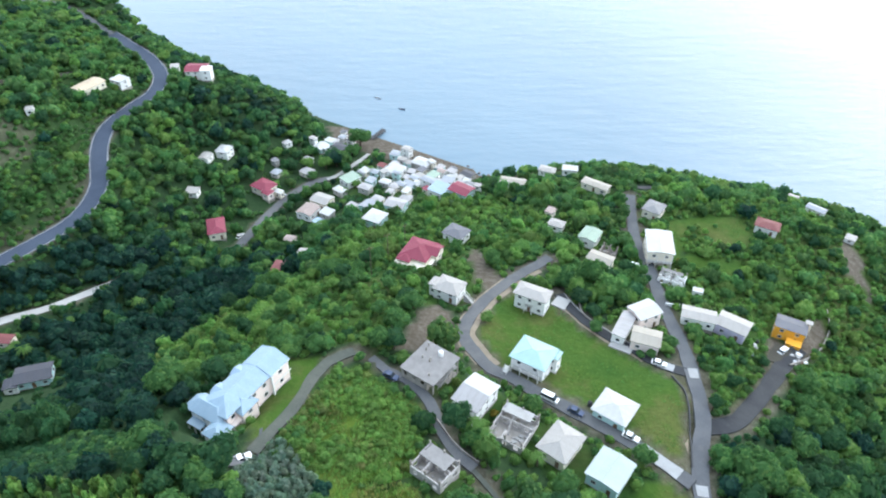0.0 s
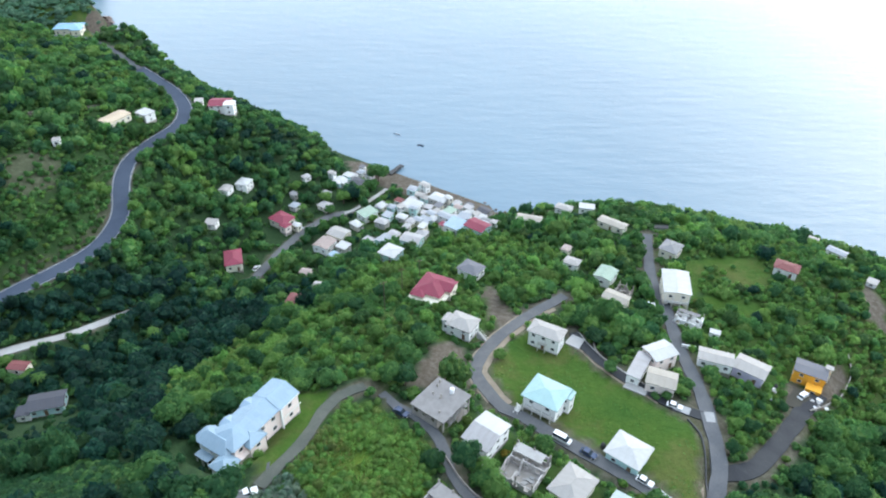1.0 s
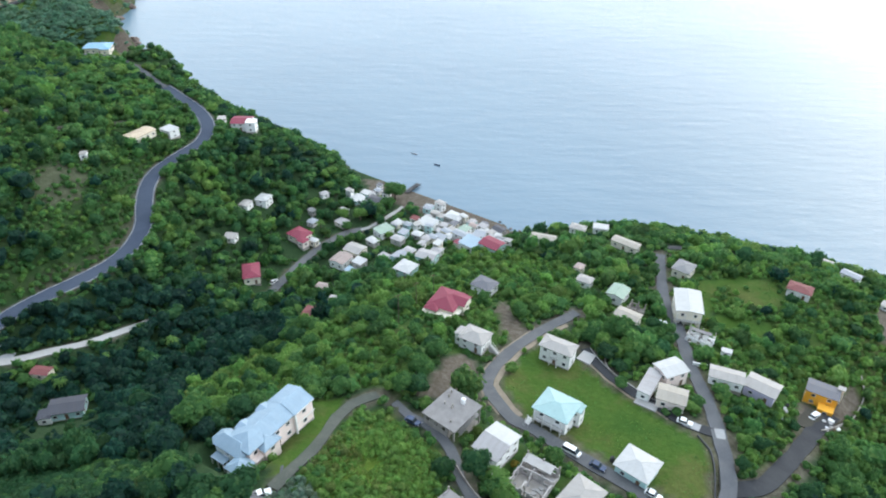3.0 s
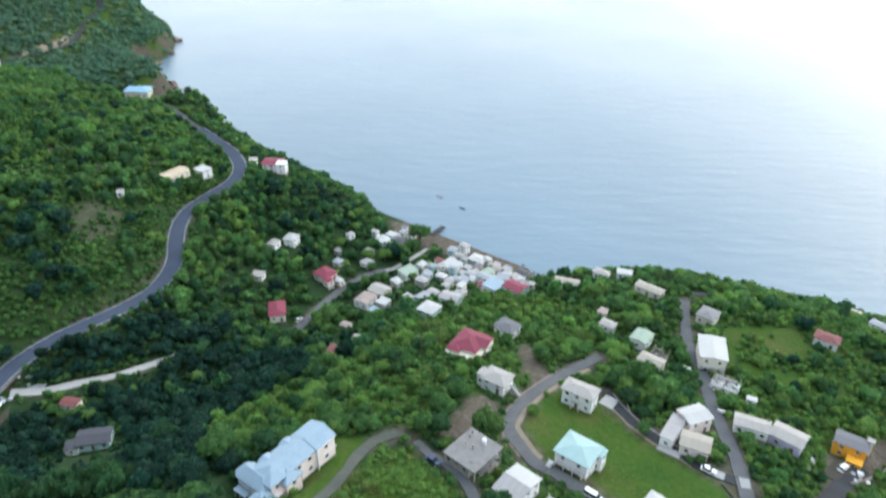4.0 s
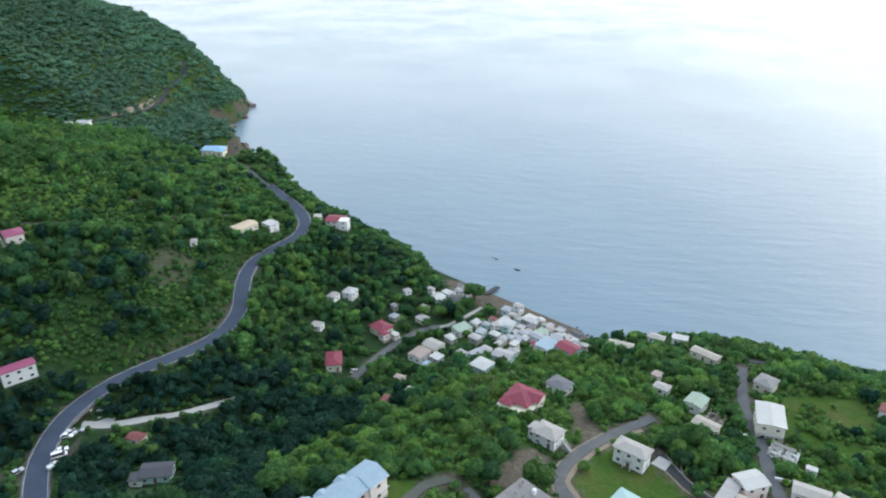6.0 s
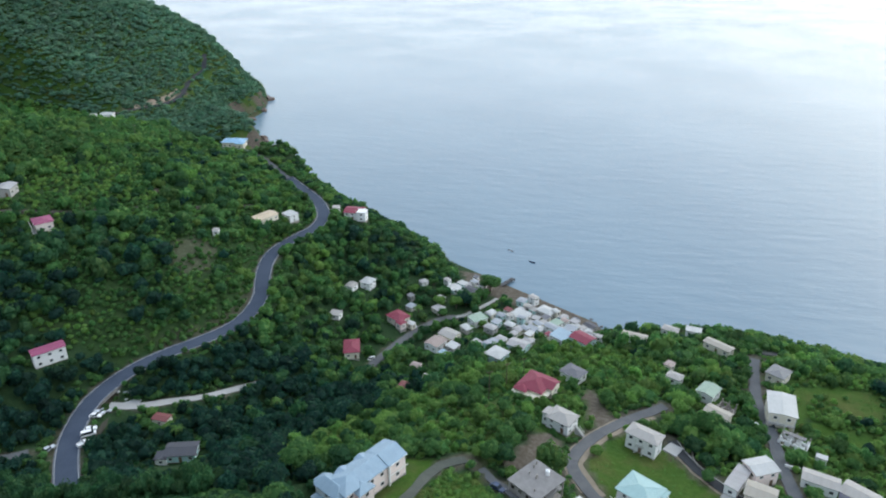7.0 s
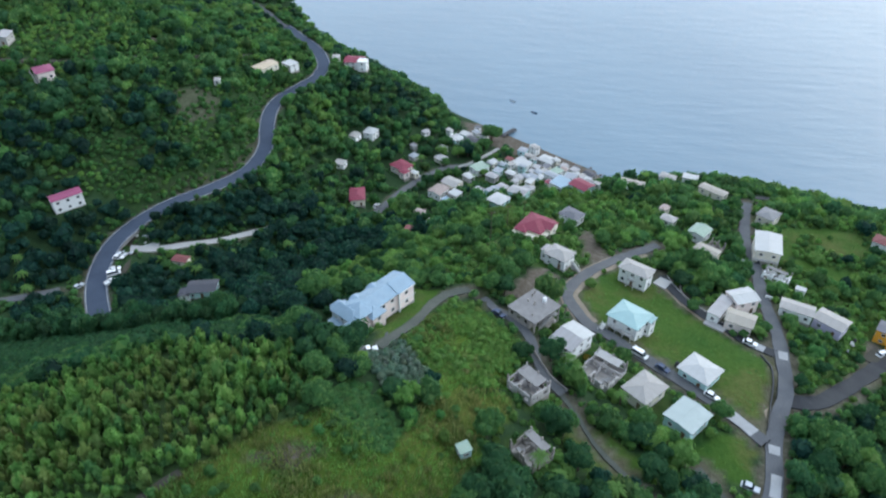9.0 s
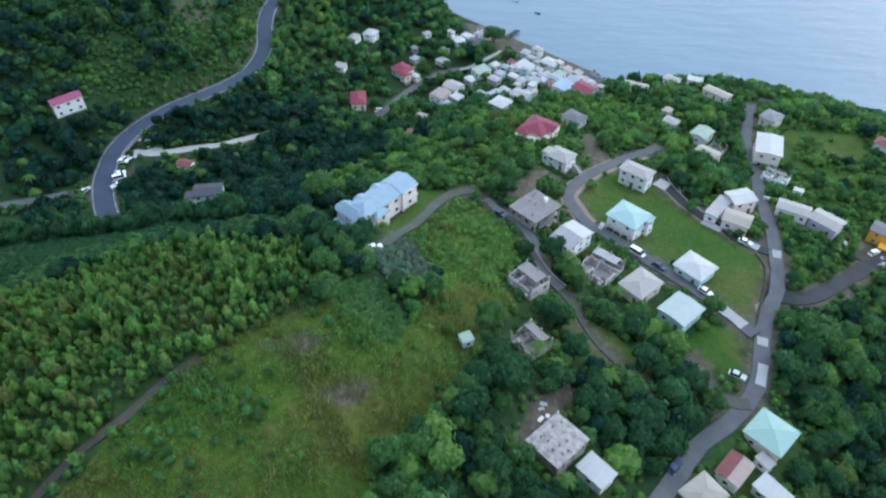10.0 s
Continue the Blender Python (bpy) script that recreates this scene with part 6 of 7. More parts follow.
# Two dense patches below the drive.
for poly, step, forms, key, label, flat in ((GREYVEG, 1.25, LOW, "leaf_d", "pale grey-green shrubs near the drive", 1.1), (VINES, 1.0, LOW, "leaf_a", "dense low green creeper on the slope", 0.42)):
    x, y, rng = scatter(-46, -14, 44, 94, step, 43)
    ok = inside(poly, x, y) & (road_distance(x, y) > 0.4) & (plot_distance(x, y) > 0.6)
    x, y = x[ok], y[ok]
    rad = rng.uniform(0.8, 1.3, len(x))
    plant_stuff("shrubs", label, forms, x, y, ground(x, y) - 0.1, rad, rad * flat * rng.uniform(0.8, 1.3, len(x)), tones(rng, len(x), 0.2), M[key], rng, "shrubs")

# Low smooth growth on the slope above the bushes, with a dark row of trees along its foot.
x, y, rng = scatter(-172, -52, 48, 110, 1.5, 45)
ok = inside(STRIP, x, y) & (road_distance(x, y) > 0.6) & (plot_distance(x, y) > 1.0)
x, y = x[ok], y[ok]
z = ground(x, y)
rad = rng.uniform(0.9, 1.7, len(x))
tall = waves(x, y, 0.12) > 0.55
high = rad * np.where(tall, 0.95, 0.5) * rng.uniform(0.8, 1.25, len(x))
pale = waves(x + 20, y, 0.06) + rng.normal(size=len(x)) * 0.3 > 0.35
# Mostly dark leaves: the shade of this averted slope is put into the colour.
for s, key, label in ((~pale, "leaf_b", "low smooth green growth covering the slope"), (pale, "leaf_a", "low light green growth covering the slope")):
    plant_stuff("undergrowth", label, LOW, x[s], y[s], z[s] - 0.15, rad[s], high[s], tones(rng, s.sum(), 0.14), M[key], rng, "shrubs")
foot = catmull([(-165, 52), (-150, 53), (-134, 54), (-121, 53.5), (-112, 53.5), (-103, 57), (-96, 60), (-88, 67), (-79, 72)], 2.4)
x, y = foot[:, 0] + rng.uniform(-1.4, 1.4, len(foot)), foot[:, 1] + rng.uniform(-1.4, 1.4, len(foot))
rad = rng.uniform(1.2, 2.5, len(x))
plant_stuff("tree_row", "row of dark green trees across the slope", FORMS, x, y, ground(x, y) - 0.2, rad, rad * rng.uniform(1.0, 1.5, len(x)), tones(rng, len(x), 0.3), M["leaf_b"], rng)

# Tall trees along the crest of the slope.
crest = np.concatenate([catmull([(-168, 92 + k), (-150, 99 + k), (-132, 98 + k), (-116, 94 + k), (-105, 92 + k), (-92, 92 + k), (-80, 90 + k)], 3.0) for k in (0, 4, 8)] + [catmull([(-164, 106 + k), (-154, 107 + k), (-142, 107 + k), (-130, 106 + k), (-120, 104 + k)], 3.0) for k in (0, 4)])
rng = np.random.default_rng(46)
x, y = crest[:, 0] + rng.uniform(-1.8, 1.8, len(crest)), crest[:, 1] + rng.uniform(-1.8, 1.8, len(crest))
rad = rng.uniform(1.8, 3.2, len(x))
ok = (plot_distance(x, y) > rad + 1) & (road_distance(x, y) > rad * 0.6)
x, y, rad = x[ok], y[ok], rad[ok]
plant_stuff("tree_row", "row of tall dark green trees along the crest", FORMS, x, y, ground(x, y) - 0.2, rad, rad * rng.uniform(1.4, 2.1, len(x)), tones(rng, len(x), 0.3), M["leaf_b"], rng)

# Thick scrub between the drive and the lower lane, thinner round an open middle.
x, y, rng = scatter(-40, 0, 82, 120, 1.15, 47)
open_mid = np.hypot((x + 21.5) / 4.5, (y - 97) / 6.5) + 0.25 * waves(x, y, 0.5)
ok = inside(FIELDS[1], x, y) & (road_distance(x, y) > 0.5) & (plot_distance(x, y) > 0.6) & (waves(x, y, 0.25) > -0.75) & (rng.random(len(x)) < np.clip(open_mid - 0.35, 0.12, 1))
x, y = x[ok], y[ok]
z = ground(x, y)
rad = rng.uniform(0.45, 1.15, len(x)) * np.where(rng.random(len(x)) < 0.1, 1.5, 1.0)
high = rad * rng.uniform(0.5, 1.3, len(x))
olive = waves(x, y, 0.2) + rng.normal(size=len(x)) * 0.4 > 0.7
for s, key, label in ((~olive, "leaf_c", "thick light green scrub beside the drive"), (olive, "leaf_e", "thick olive green scrub beside the drive")):
    plant_stuff("scrub", label, SHRUBS, x[s], y[s], z[s] - 0.1, rad[s], high[s], tones(rng, s.sum(), 0.25), M[key], rng, "shrubs")

# Tall grass of the field.
x, y, rng = scatter(-70, 0, -5, 118, 0.66, 51)
ok = (inside(FIELDS[0], x, y) | inside(FIELDS[1], x, y) | inside(ROUGH, x, y)) & (road_distance(x, y) > 0.1) & (rng.random(len(x)) < 0.9 + 0.3 * waves(x, y, 0.35))
x, y = x[ok], y[ok]
z = ground(x, y)
rad = rng.uniform(0.55, 1.15, len(x)) * (1 + 0.35 * waves(x, y, 0.3))
high = rad * rng.uniform(0.7, 1.7, len(x)) * (1 + 0.45 * waves(x, y, 0.5))
fresh = (waves(x + 5, y, 0.12) + rng.normal(size=len(x)) * 0.35 > 0.12) | (inside(FIELDS[1], x, y) & (waves(x, y, 0.2) < 0.5))
for s, key, label in ((~fresh, "straw", "tall dry yellow-green grass on the field"), (fresh, "leaf_c", "tall fresh green grass on the field")):
    plant_stuff("tall_grass", label, TUFTS, x[s], y[s], z[s] - 0.05, rad[s], high[s], tones(rng, s.sum(), 0.3), M[key], rng, "grass")


# Weeds and rank grass on the lawns.
x, y, rng = scatter(0, 130, 60, 235, 1.1, 57)
ok = (inside(LAWNS[0], x, y) | inside(LAWNS[2], x, y) | inside(LAWNS[3], x, y) | inside(LAWNS[4], x, y)) & (waves(x, y, 0.22) + rng.normal(size=len(x)) * 0.55 > 0.35) & (road_distance(x, y) > 0.7) & (plot_distance(x, y) > 0.9)
x, y = x[ok], y[ok]
rad = rng.uniform(0.25, 0.75, len(x))
dry = waves(x + 30, y, 0.1) + rng.normal(size=len(x)) * 0.4 > 0.55
for s, key, label in ((~dry, "leaf_a", "green weeds on the mown grass"), (dry, "leaf_e", "yellowed weeds on the mown grass")):
    plant_stuff("weeds", label, TUFTS, x[s], y[s], ground(x[s], y[s]) - 0.03, rad[s], rad[s] * rng.uniform(0.3, 0.7, s.sum()), tones(rng, s.sum(), 0.25), M[key], rng, "grass")


# Single trees near the houses.
def tree_thing(k, key, label):
    rg = np.random.default_rng(100 + k)
    root = thing("tree", label, "tree", pose(0, 0, -400), "trees round the houses")
    bm = bmesh.new()
    top = Vector((rg.uniform(-0.08, 0.08), rg.uniform(-0.08, 0.08), 0.62))
    tube(bm, (0, 0, -0.3), top * 0.5, 0.085, 0.06, 8)
    tube(bm, top * 0.5, top, 0.06, 0.04, 8)
    for i in range(6):
        a = 2 * math.pi * i / 6 + rg.uniform(-0.3, 0.3)
        st = top * rg.uniform(0.5, 0.95)
        md = st + Vector((math.cos(a) * 0.28, math.sin(a) * 0.28, rg.uniform(0.12, 0.3)))
        tube(bm, st, md, 0.034, 0.022, 6)
        tube(bm, md, md + Vector((math.cos(a) * 0.24, math.sin(a) * 0.24, rg.uniform(0.05, 0.25))), 0.022, 0.009, 5)
    part("trunk", bm, M["bark"], root)
    t = crown(rg, 9, 700, 0.11, 0.85, False, 0.62)
    t[:, :, 2] += 0.42
    co = t.reshape(-1, 3)
    me = fast_mesh("crown", co, np.arange(len(co)).reshape(-1, 3), 3, M[key], False, np.ones((len(co), 4)))
    ob = new("crown", me)
    ob.parent = root
    return root


KINDS = [tree_thing(k, key, label) for k, (key, label) in enumerate((("leaf_a", "broadleaf tree with rounded mid green crown"), ("leaf_b", "broadleaf tree with dense dark green crown"),
         ("leaf_c", "broadleaf tree with light yellow-green crown"), ("leaf_a", "spreading broadleaf tree with uneven green crown"), ("leaf_b", "dark green bushy broadleaf tree")))]
trng = random.Random(5)
for i, (tx, ty, tz, tr) in enumerate(zip(*SINGLE)):
    src = KINDS[trng.choice((0, 0, 1, 2, 3, 3, 4))] if i >= len(KINDS) else KINDS[i]
    s = float(tr)
    m = pose(tx, ty, tz, 0, 0, trng.uniform(0, 360)) @ Matrix.Diagonal((s, s, s * trng.uniform(0.9, 1.3), 1))
    if i < len(KINDS):
        src.matrix_basis = m
    else:
        o = copy_thing(KINDS[trng.choice((0, 1, 1, 4, 4) if ty < 76 and tx > -8 else (0, 0, 1, 2, 3, 3, 4))], pose(0, 0, 0))
        o.matrix_basis = m



# Larger trees between the village houses.
for tx, ty, tr in ((-42, 325, 6.2), (-57, 299, 4.6), (-51, 306, 4.2), (-46, 315, 3.4), (-66, 298, 3.8), (-62, 289, 3), (-40, 289, 2.4), (-81, 302, 3.4), (-88, 303, 3), (-73, 316, 3), (-72, 297, 2.5), (-45, 275, 2.2), (-24, 269, 2.2), (-40, 281, 2.6), (-49, 262, 2.3), (-29, 273, 2.0), (-42, 266, 2.4), (-29, 279, 1.8), (-67, 309, 3.2), (-72, 305, 3.0), (-48, 311, 2.6), (-50, 320, 2.4), (-8, 263, 2.2), (3, 262, 2.6), (-57, 279, 2.4), (-69, 262, 2.6), (-24, 245, 2.4), (-70, 335, 3.4), (-66, 341, 3.0), (-74, 343, 3.6), (-63, 333, 2.4), (-79, 338, 3.6), (-70, 328, 2.6), (-82, 331, 3.4), (-77, 322, 3.2), (-30, 311, 2.4), (-33, 317, 2.0), (-26, 287, 2.0), (-10, 274, 1.8), (-37, 304, 2.2)):
    o = copy_thing(KINDS[trng.choice((0, 2, 3, 4))], pose(0, 0, 0))
    o.matrix_basis = pose(tx, ty, ground_at(tx, ty), 0, 0, trng.uniform(0, 360)) @ Matrix.Diagonal((tr, tr, tr * 0.9, 1))
for tx, ty, tr in ((-52, 79, 3.6), (-47, 75.5, 3.7), (-43, 72.5, 3.1), (-56, 84, 3.4), (-49.5, 71, 3.0), (-39.8, 70.4, 2.3), (-55, 76, 3.0)):
    o = copy_thing(KINDS[trng.choice((0, 1, 4))], pose(0, 0, 0))
    o.matrix_basis = pose(tx, ty, ground_at(tx, ty) - 0.2, 0, 0, trng.uniform(0, 360)) @ Matrix.Diagonal((tr, tr, tr * 1.15, 1))
for tx, ty, tr in ((14, 146, 2.2), (37, 171, 2.6), (46, 146, 2.4), (-9, 121, 2.0), (63.6, 136.6, 2.3), (66, 139.5, 2.4), (59.5, 134.9, 1.7), (56.5, 134.8, 1.4), (-142, 151.6, 2.6), (-133.4, 152.4, 2.5), (-137.4, 150.2, 2.2), (-143, 157.5, 2.2), (-146, 152, 2.4), (60, 146.6, 1.5)):
    o = copy_thing(KINDS[trng.choice((0, 2))], pose(0, 0, 0))
    o.matrix_basis = pose(tx, ty, ground_at(tx, ty), 0, 0, trng.uniform(0, 360)) @ Matrix.Diagonal((tr, tr, tr * 0.8, 1))

croton = tree_thing(9, "leaf_y", "golden-leaved shrub beside a house")
croton["group"] = ""
croton["category"] = "shrub"
croton.name = "shrub"
croton.matrix_basis = pose(13.6, 107.0, ground_at(13.6, 107.0) - 0.3, 0, 0, 40) @ Matrix.Diagonal((1.25, 1.25, 1.1, 1))

# ---------------------------------------------------------------- aprons, walls, beach
def road_patch(key, lo, hi, off0, off1, label):
    """A poured patch over part of a road, between two values of y."""
    _, _, c, z, _ = ROADS[key]
    pick = np.nonzero((c[:, 1] > lo) & (c[:, 1] < hi))[0]
    strip("pavement", c[pick], z[pick], off0, off1, M["poured"], 0.215, 0.3, label, "pavement", 0.3)


road_patch("bend_lane", 91.2, 102, -1.75, 1.75, "pale grey concrete apron at the road corner")
road_patch("ridge_road", 72, 83, -1.5, 0.7, "pale grey concrete patch on the road")
road_patch("ridge_road", 86, 94, -1.4, 1.2, "pale grey concrete patch on the road by the apron")
road_patch("ridge_road", 123, 131, -1.5, 1.0, "pale grey concrete patch at the junction")
road_patch("back_lane", 128.2, 133, -1.4, 1.4, "worn pale concrete on the lane at the junction")
slab([(83, 250), (84, 255), (92, 255.5), (92, 250)], 0.25, M["stony"], "dark asphalt turning place among the trees")
slab([(37.5, 163), (41, 160.5), (38.5, 156), (34.5, 158.5)], 0.36, M["pale_concrete"], "pale concrete forecourt beside the long white house")
slab([(50, 141.5), (55.5, 138), (54, 135.8), (48.6, 139.4)], 0.36, M["pale_concrete"], "pale concrete forecourt by the lane")
slab([(-43.5, 89), (-37, 92), (-35.6, 82), (-40.5, 78.5)], 0.22, M["oldroad"], "grey parking yard in front of the blue-roofed building")
slab([(97, 142), (103.5, 151), (112, 147), (119, 152), (122, 155), (112, 145.5), (104, 141)], 0.2, M["dirtroad"], "dark stony parking yard beside the yellow house")
slab([(-160, 152), (-156.5, 155), (-153.6, 147), (-151.6, 138), (-152.8, 132.5), (-156, 136)], 0.2, M["dirtroad"], "dark stony lay-by beside the hill road")
slab([(-156.5, 157.5), (-153, 162), (-150.6, 163), (-150.2, 158.8)], 0.24, M["poured"], "pale concrete mouth of the lane")


def verge(key, lo, hi, off0, off1):
    """A worn strip of earth beside a road, between two values of y."""
    w, _, c, z, _ = ROADS[key]
    pick = np.nonzero((c[:, 1] > lo) & (c[:, 1] < hi))[0]
    strip("verge", c[pick], z[pick], off0, off1, M["verge"], -0.03, 0.4, "worn strip of tan earth beside the lane", "verge", 0.35)


verge("bend_lane", 122, 183, -3.4, -1.6)
verge("bend_lane", 126, 172, 1.6, 2.4)
verge("back_lane", 133, 160, -2.3, -1.4)
wall_line = catmull([(62.9, 126.4), (64.3, 121.4), (64.0, 117), (63.1, 111.8), (60.6, 102.8), (58.8, 96.4)], 2.0)
strip("verge", wall_line, ground(wall_line[:, 0], wall_line[:, 1]), 0.1, 1.5, M["verge"], 0.06, 0.5, "worn strip of tan earth along the low wall", "verge", 0.3)


def low_wall(pts, h, t, material, label):
    c = catmull(pts, 2.0)
    z = ground(c[:, 0], c[:, 1])
    ob = strip("low_wall", c, z, -t / 2, t / 2, material, h, h + 0.6, label, "wall")
    ob["kind"] = "structure"


low_wall([(63.4, 127.2), (64.9, 121.6), (64.6, 117), (63.7, 111.6), (61.2, 102.6), (59.4, 96)], 0.7, 0.3, M["tarred"], "low dark brown wall beside the green")
low_wall([(104, 140.6), (111.3, 144.4), (118, 150.3), (123.6, 156.6), (128.4, 163.6), (131, 172)], 0.9, 0.3, M["concrete"], "curved grey retaining wall round the stony yard")
low_wall([(70.8, 160.4), (74.8, 159.2)], 1.2, 0.4, M["wall_white"], "short low white wall by the road")
low_wall([(47.5, 148), (43.6, 154.5), (43.6, 160)], 0.8, 0.3, M["concrete"], "low grey wall behind the lane")
low_wall([(-1, 103), (4, 95), (9, 90.5)], 0.8, 0.25, M["concrete"], "low grey garden wall along the narrow lane")


def rock(x, y, z, s, seed):
    rg = np.random.default_rng(seed)
    bm = bmesh.new()
    bmesh.ops.create_icosphere(bm, subdivisions=2, radius=s)
    for v in bm.verts:
        k = 0.75 + 0.5 * noise.noise(v.co * (1.6 / s) + Vector((seed, 0, 0)))
        v.co = Vector((v.co.x * k * 1.2, v.co.y * k, v.co.z * k * 0.75))
    ob = mesh_ob("rock", bm, M["rock"])
    ob.matrix_basis = pose(x, y, z, 0, 0, seed * 37)
    return tagged(ob, "dark wet boulder at the water's edge", "rock", "boulders along the shore")


rrng = random.Random(9)
for i in range(26):
    t = i / 25
    rx, ry = -30 + 62 * t, 330 - 34 * t
    rock(rx + rrng.uniform(-3, 3), ry + rrng.uniform(-2, 3), 0.1, rrng.uniform(0.5, 1.3), i + 1)
for i, (rx, ry, s) in enumerate(((-365, 742, 7), (-374, 752, 5), (-297, 580, 5), (-303, 590, 5), (-292, 570, 4), (-350, 690, 6), (-344, 650, 6), (-250, 495, 4), (-225, 478, 4), (-130, 402, 3))):
    rock(rx, ry, 0.5, s, 40 + i)

# jetty
jx0, jy0, jx1, jy1 = -37.0, 334.0, -31.0, 344.5
ja = math.degrees(math.atan2(jy1 - jy0, jx1 - jx0))
jl = math.hypot(jx1 - jx0, jy1 - jy0)
jetty = thing("jetty", "short dark wooden jetty on posts in shallow water", "jetty", pose(jx0, jy0, 0, 0, 0, ja))
for s in (-1.1, 1.1):
    bm = bmesh.new()
    box(bm, 0, s - 0.12, 1.0, jl, s + 0.12, 1.3)
    part("beam", bm, M["tarred"], jetty)
    for k in range(5):
        bm = bmesh.new()
        tube(bm, (0.4 + k * (jl - 0.8) / 4, s, -3), (0.4 + k * (jl - 0.8) / 4, s, 1.6), 0.14, 0.13, 8)
        part("post", bm, M["tarred"], jetty)
bm = bmesh.new()
box(bm, 0, -1.35, 0, 0.42, 1.35, 0.07)
plank = bpy.data.meshes.new("plank")
bm.to_mesh(plank)
bm.free()
plank.materials.append(M["tarred"])
for k in range(int(jl / 0.48)):
    shared("plank", plank, jetty, pose(k * 0.48, 0, 1.3))


def boat(x, y, a, label, key):
    root = thing("boat", label, "boat", pose(x, y, -0.15, 0, 0, a) @ Matrix.Scale(0.65, 4), "boats moored in the bay")
    bm = bmesh.new()
    n = 9
    ringv = []
    for i in range(n):
        t = i / (n - 1)
        w = 0.95 * (1 - (max(0, t - 0.45) / 0.55) ** 2.2) + 0.02
        h = 0.75 + 0.45 * t * t
        xx = -2.8 + 6.0 * t
        prof = [(-w, h), (-w * 0.85, 0.25), (0, 0.0), (w * 0.85, 0.25), (w, h), (w * 0.88, h), (w * 0.72, 0.3), (0, 0.15), (-w * 0.72, 0.3), (-w * 0.88, h)]
        ringv.append([bm.verts.new((xx, py, pz)) for py, pz in prof])
    for p, q in zip(ringv, ringv[1:]):
        for k in range(10):
            bm.faces.new((p[k], p[(k + 1) % 10], q[(k + 1) % 10], q[k]))
    bm.faces.new(ringv[0][::-1])
    bm.faces.new(ringv[-1])
    bmesh.ops.recalc_face_normals(bm, faces=bm.faces)
    part("hull", bm, M[key], root)
    for xx in (-1.6, 0.2):
        bm = bmesh.new()
        box(bm, xx, -0.75, 0.6, xx + 0.35, 0.75, 0.66)
        part("thwart", bm, M["wood"], root)
    bm = bmesh.new()
    box(bm, -3.15, -0.2, 0.1, -2.8, 0.2, 1.25)
    part("outboard_motor", bm, M["rubber"], root)


boat(-22.3, 370.4, -28, "small dark open fishing boat moored offshore", "paint_dark")
boat(-37.3, 384.4, -30, "small grey open fishing boat moored offshore", "paint_silver")


# ---------------------------------------------------------------- vehicles
def vehicle(kind, paint, label):
    """A car, van or pickup, 4 to 5 m long, nose towards +x, wheels on the ground at height 0."""
    root = thing(kind, label, "vehicle", pose(0, 0, -500))
    L, W, low, top = {"car": (4.2, 1.7, 0.82, 1.45), "van": (4.8, 1.8, 0.98, 2.0), "pickup": (5.0, 1.8, 0.95, 1.7)}[kind]
    bm = bmesh.new()
    v = box(bm, -L / 2, -W / 2, 0.3, L / 2, W / 2, low)
    bmesh.ops.bevel(bm, geom=list(bm.edges), offset=0.12, segments=2, affect='EDGES')
    part("body", bm, M[paint], root)
    x0, x1, i0, i1 = {"car": (-L * 0.42, L * 0.2, 0.55, 0.65), "van": (-L * 0.48, L * 0.36, 0.1, 0.7), "pickup": (-L * 0.1, L * 0.24, 0.15, 0.55)}[kind]
    bm = bmesh.new()
    v = box(bm, x0, -W / 2 + 0.06, low - 0.02, x1, W / 2 - 0.06, top - 0.06)
    for k in (4, 7):
        v[k].co.x += i0
    for k in (5, 6):
        v[k].co.x -= i1
    for k in (4, 5, 6, 7):
        v[k].co.y *= 0.84
    part("cabin_glass", bm, M["glass"], root, "dark tinted windows")
    bm = bmesh.new()
    box(bm, x0 + i0 - 0.03, -W * 0.4, top - 0.07, x1 - i1 + 0.03, W * 0.4, top)
    part("cabin_roof", bm, M[paint], root)
    if kind == "pickup":
        bm = bmesh.new()
        for y0, y1 in ((-W / 2 + 0.02, -W / 2 + 0.1), (W / 2 - 0.1, W / 2 - 0.02)):
            box(bm, -L / 2 + 0.05, y0, low - 0.02, -L * 0.1, y1, low + 0.35)
        box(bm, -L / 2 + 0.05, -W / 2 + 0.1, low - 0.02, -L / 2 + 0.13, W / 2 - 0.1, low + 0.35)
        bmesh.ops.remove_doubles(bm, verts=bm.verts, dist=1e-4)
        part("bed_side", bm, M[paint], root)
    for sx in (-L * 0.31, L * 0.31):
        for sy in (-W / 2 + 0.06, W / 2 - 0.06):
            bm = bmesh.new()
            tube(bm, (sx, sy - 0.11, 0.31), (sx, sy + 0.11, 0.31), 0.31, 0.31, 14)
            wheel = part("wheel", bm, M["rubber"], root)
            bm = bmesh.new()
            tube(bm, (sx, sy - 0.125, 0.31), (sx, sy + 0.125, 0.31), 0.17, 0.17, 10)
            part("rim", bm, M["trim"], wheel)
    for sy in (-W * 0.34, W * 0.34):
        bm = bmesh.new()
        box(bm, L / 2 - 0.02, sy - 0.17, low - 0.28, L / 2 + 0.02, sy + 0.17, low - 0.12)
        part("headlight", bm, M["trim"], root)
    return root


FLEET = {}


def park(kind, paint, x, y, a, label):
    if (kind, paint) not in FLEET:
        FLEET[(kind, paint)] = o = vehicle(kind, paint, label)
    else:
        o = copy_thing(FLEET[(kind, paint)], pose(0, 0, 0))
        o["label"] = label
    rd_near = road_distance(np.array([x]), np.array([y]))[0]
    o.matrix_basis = pose(x, y, ground_at(x, y) + (0.24 if rd_near < 0 else 0.16), 0, 0, a)


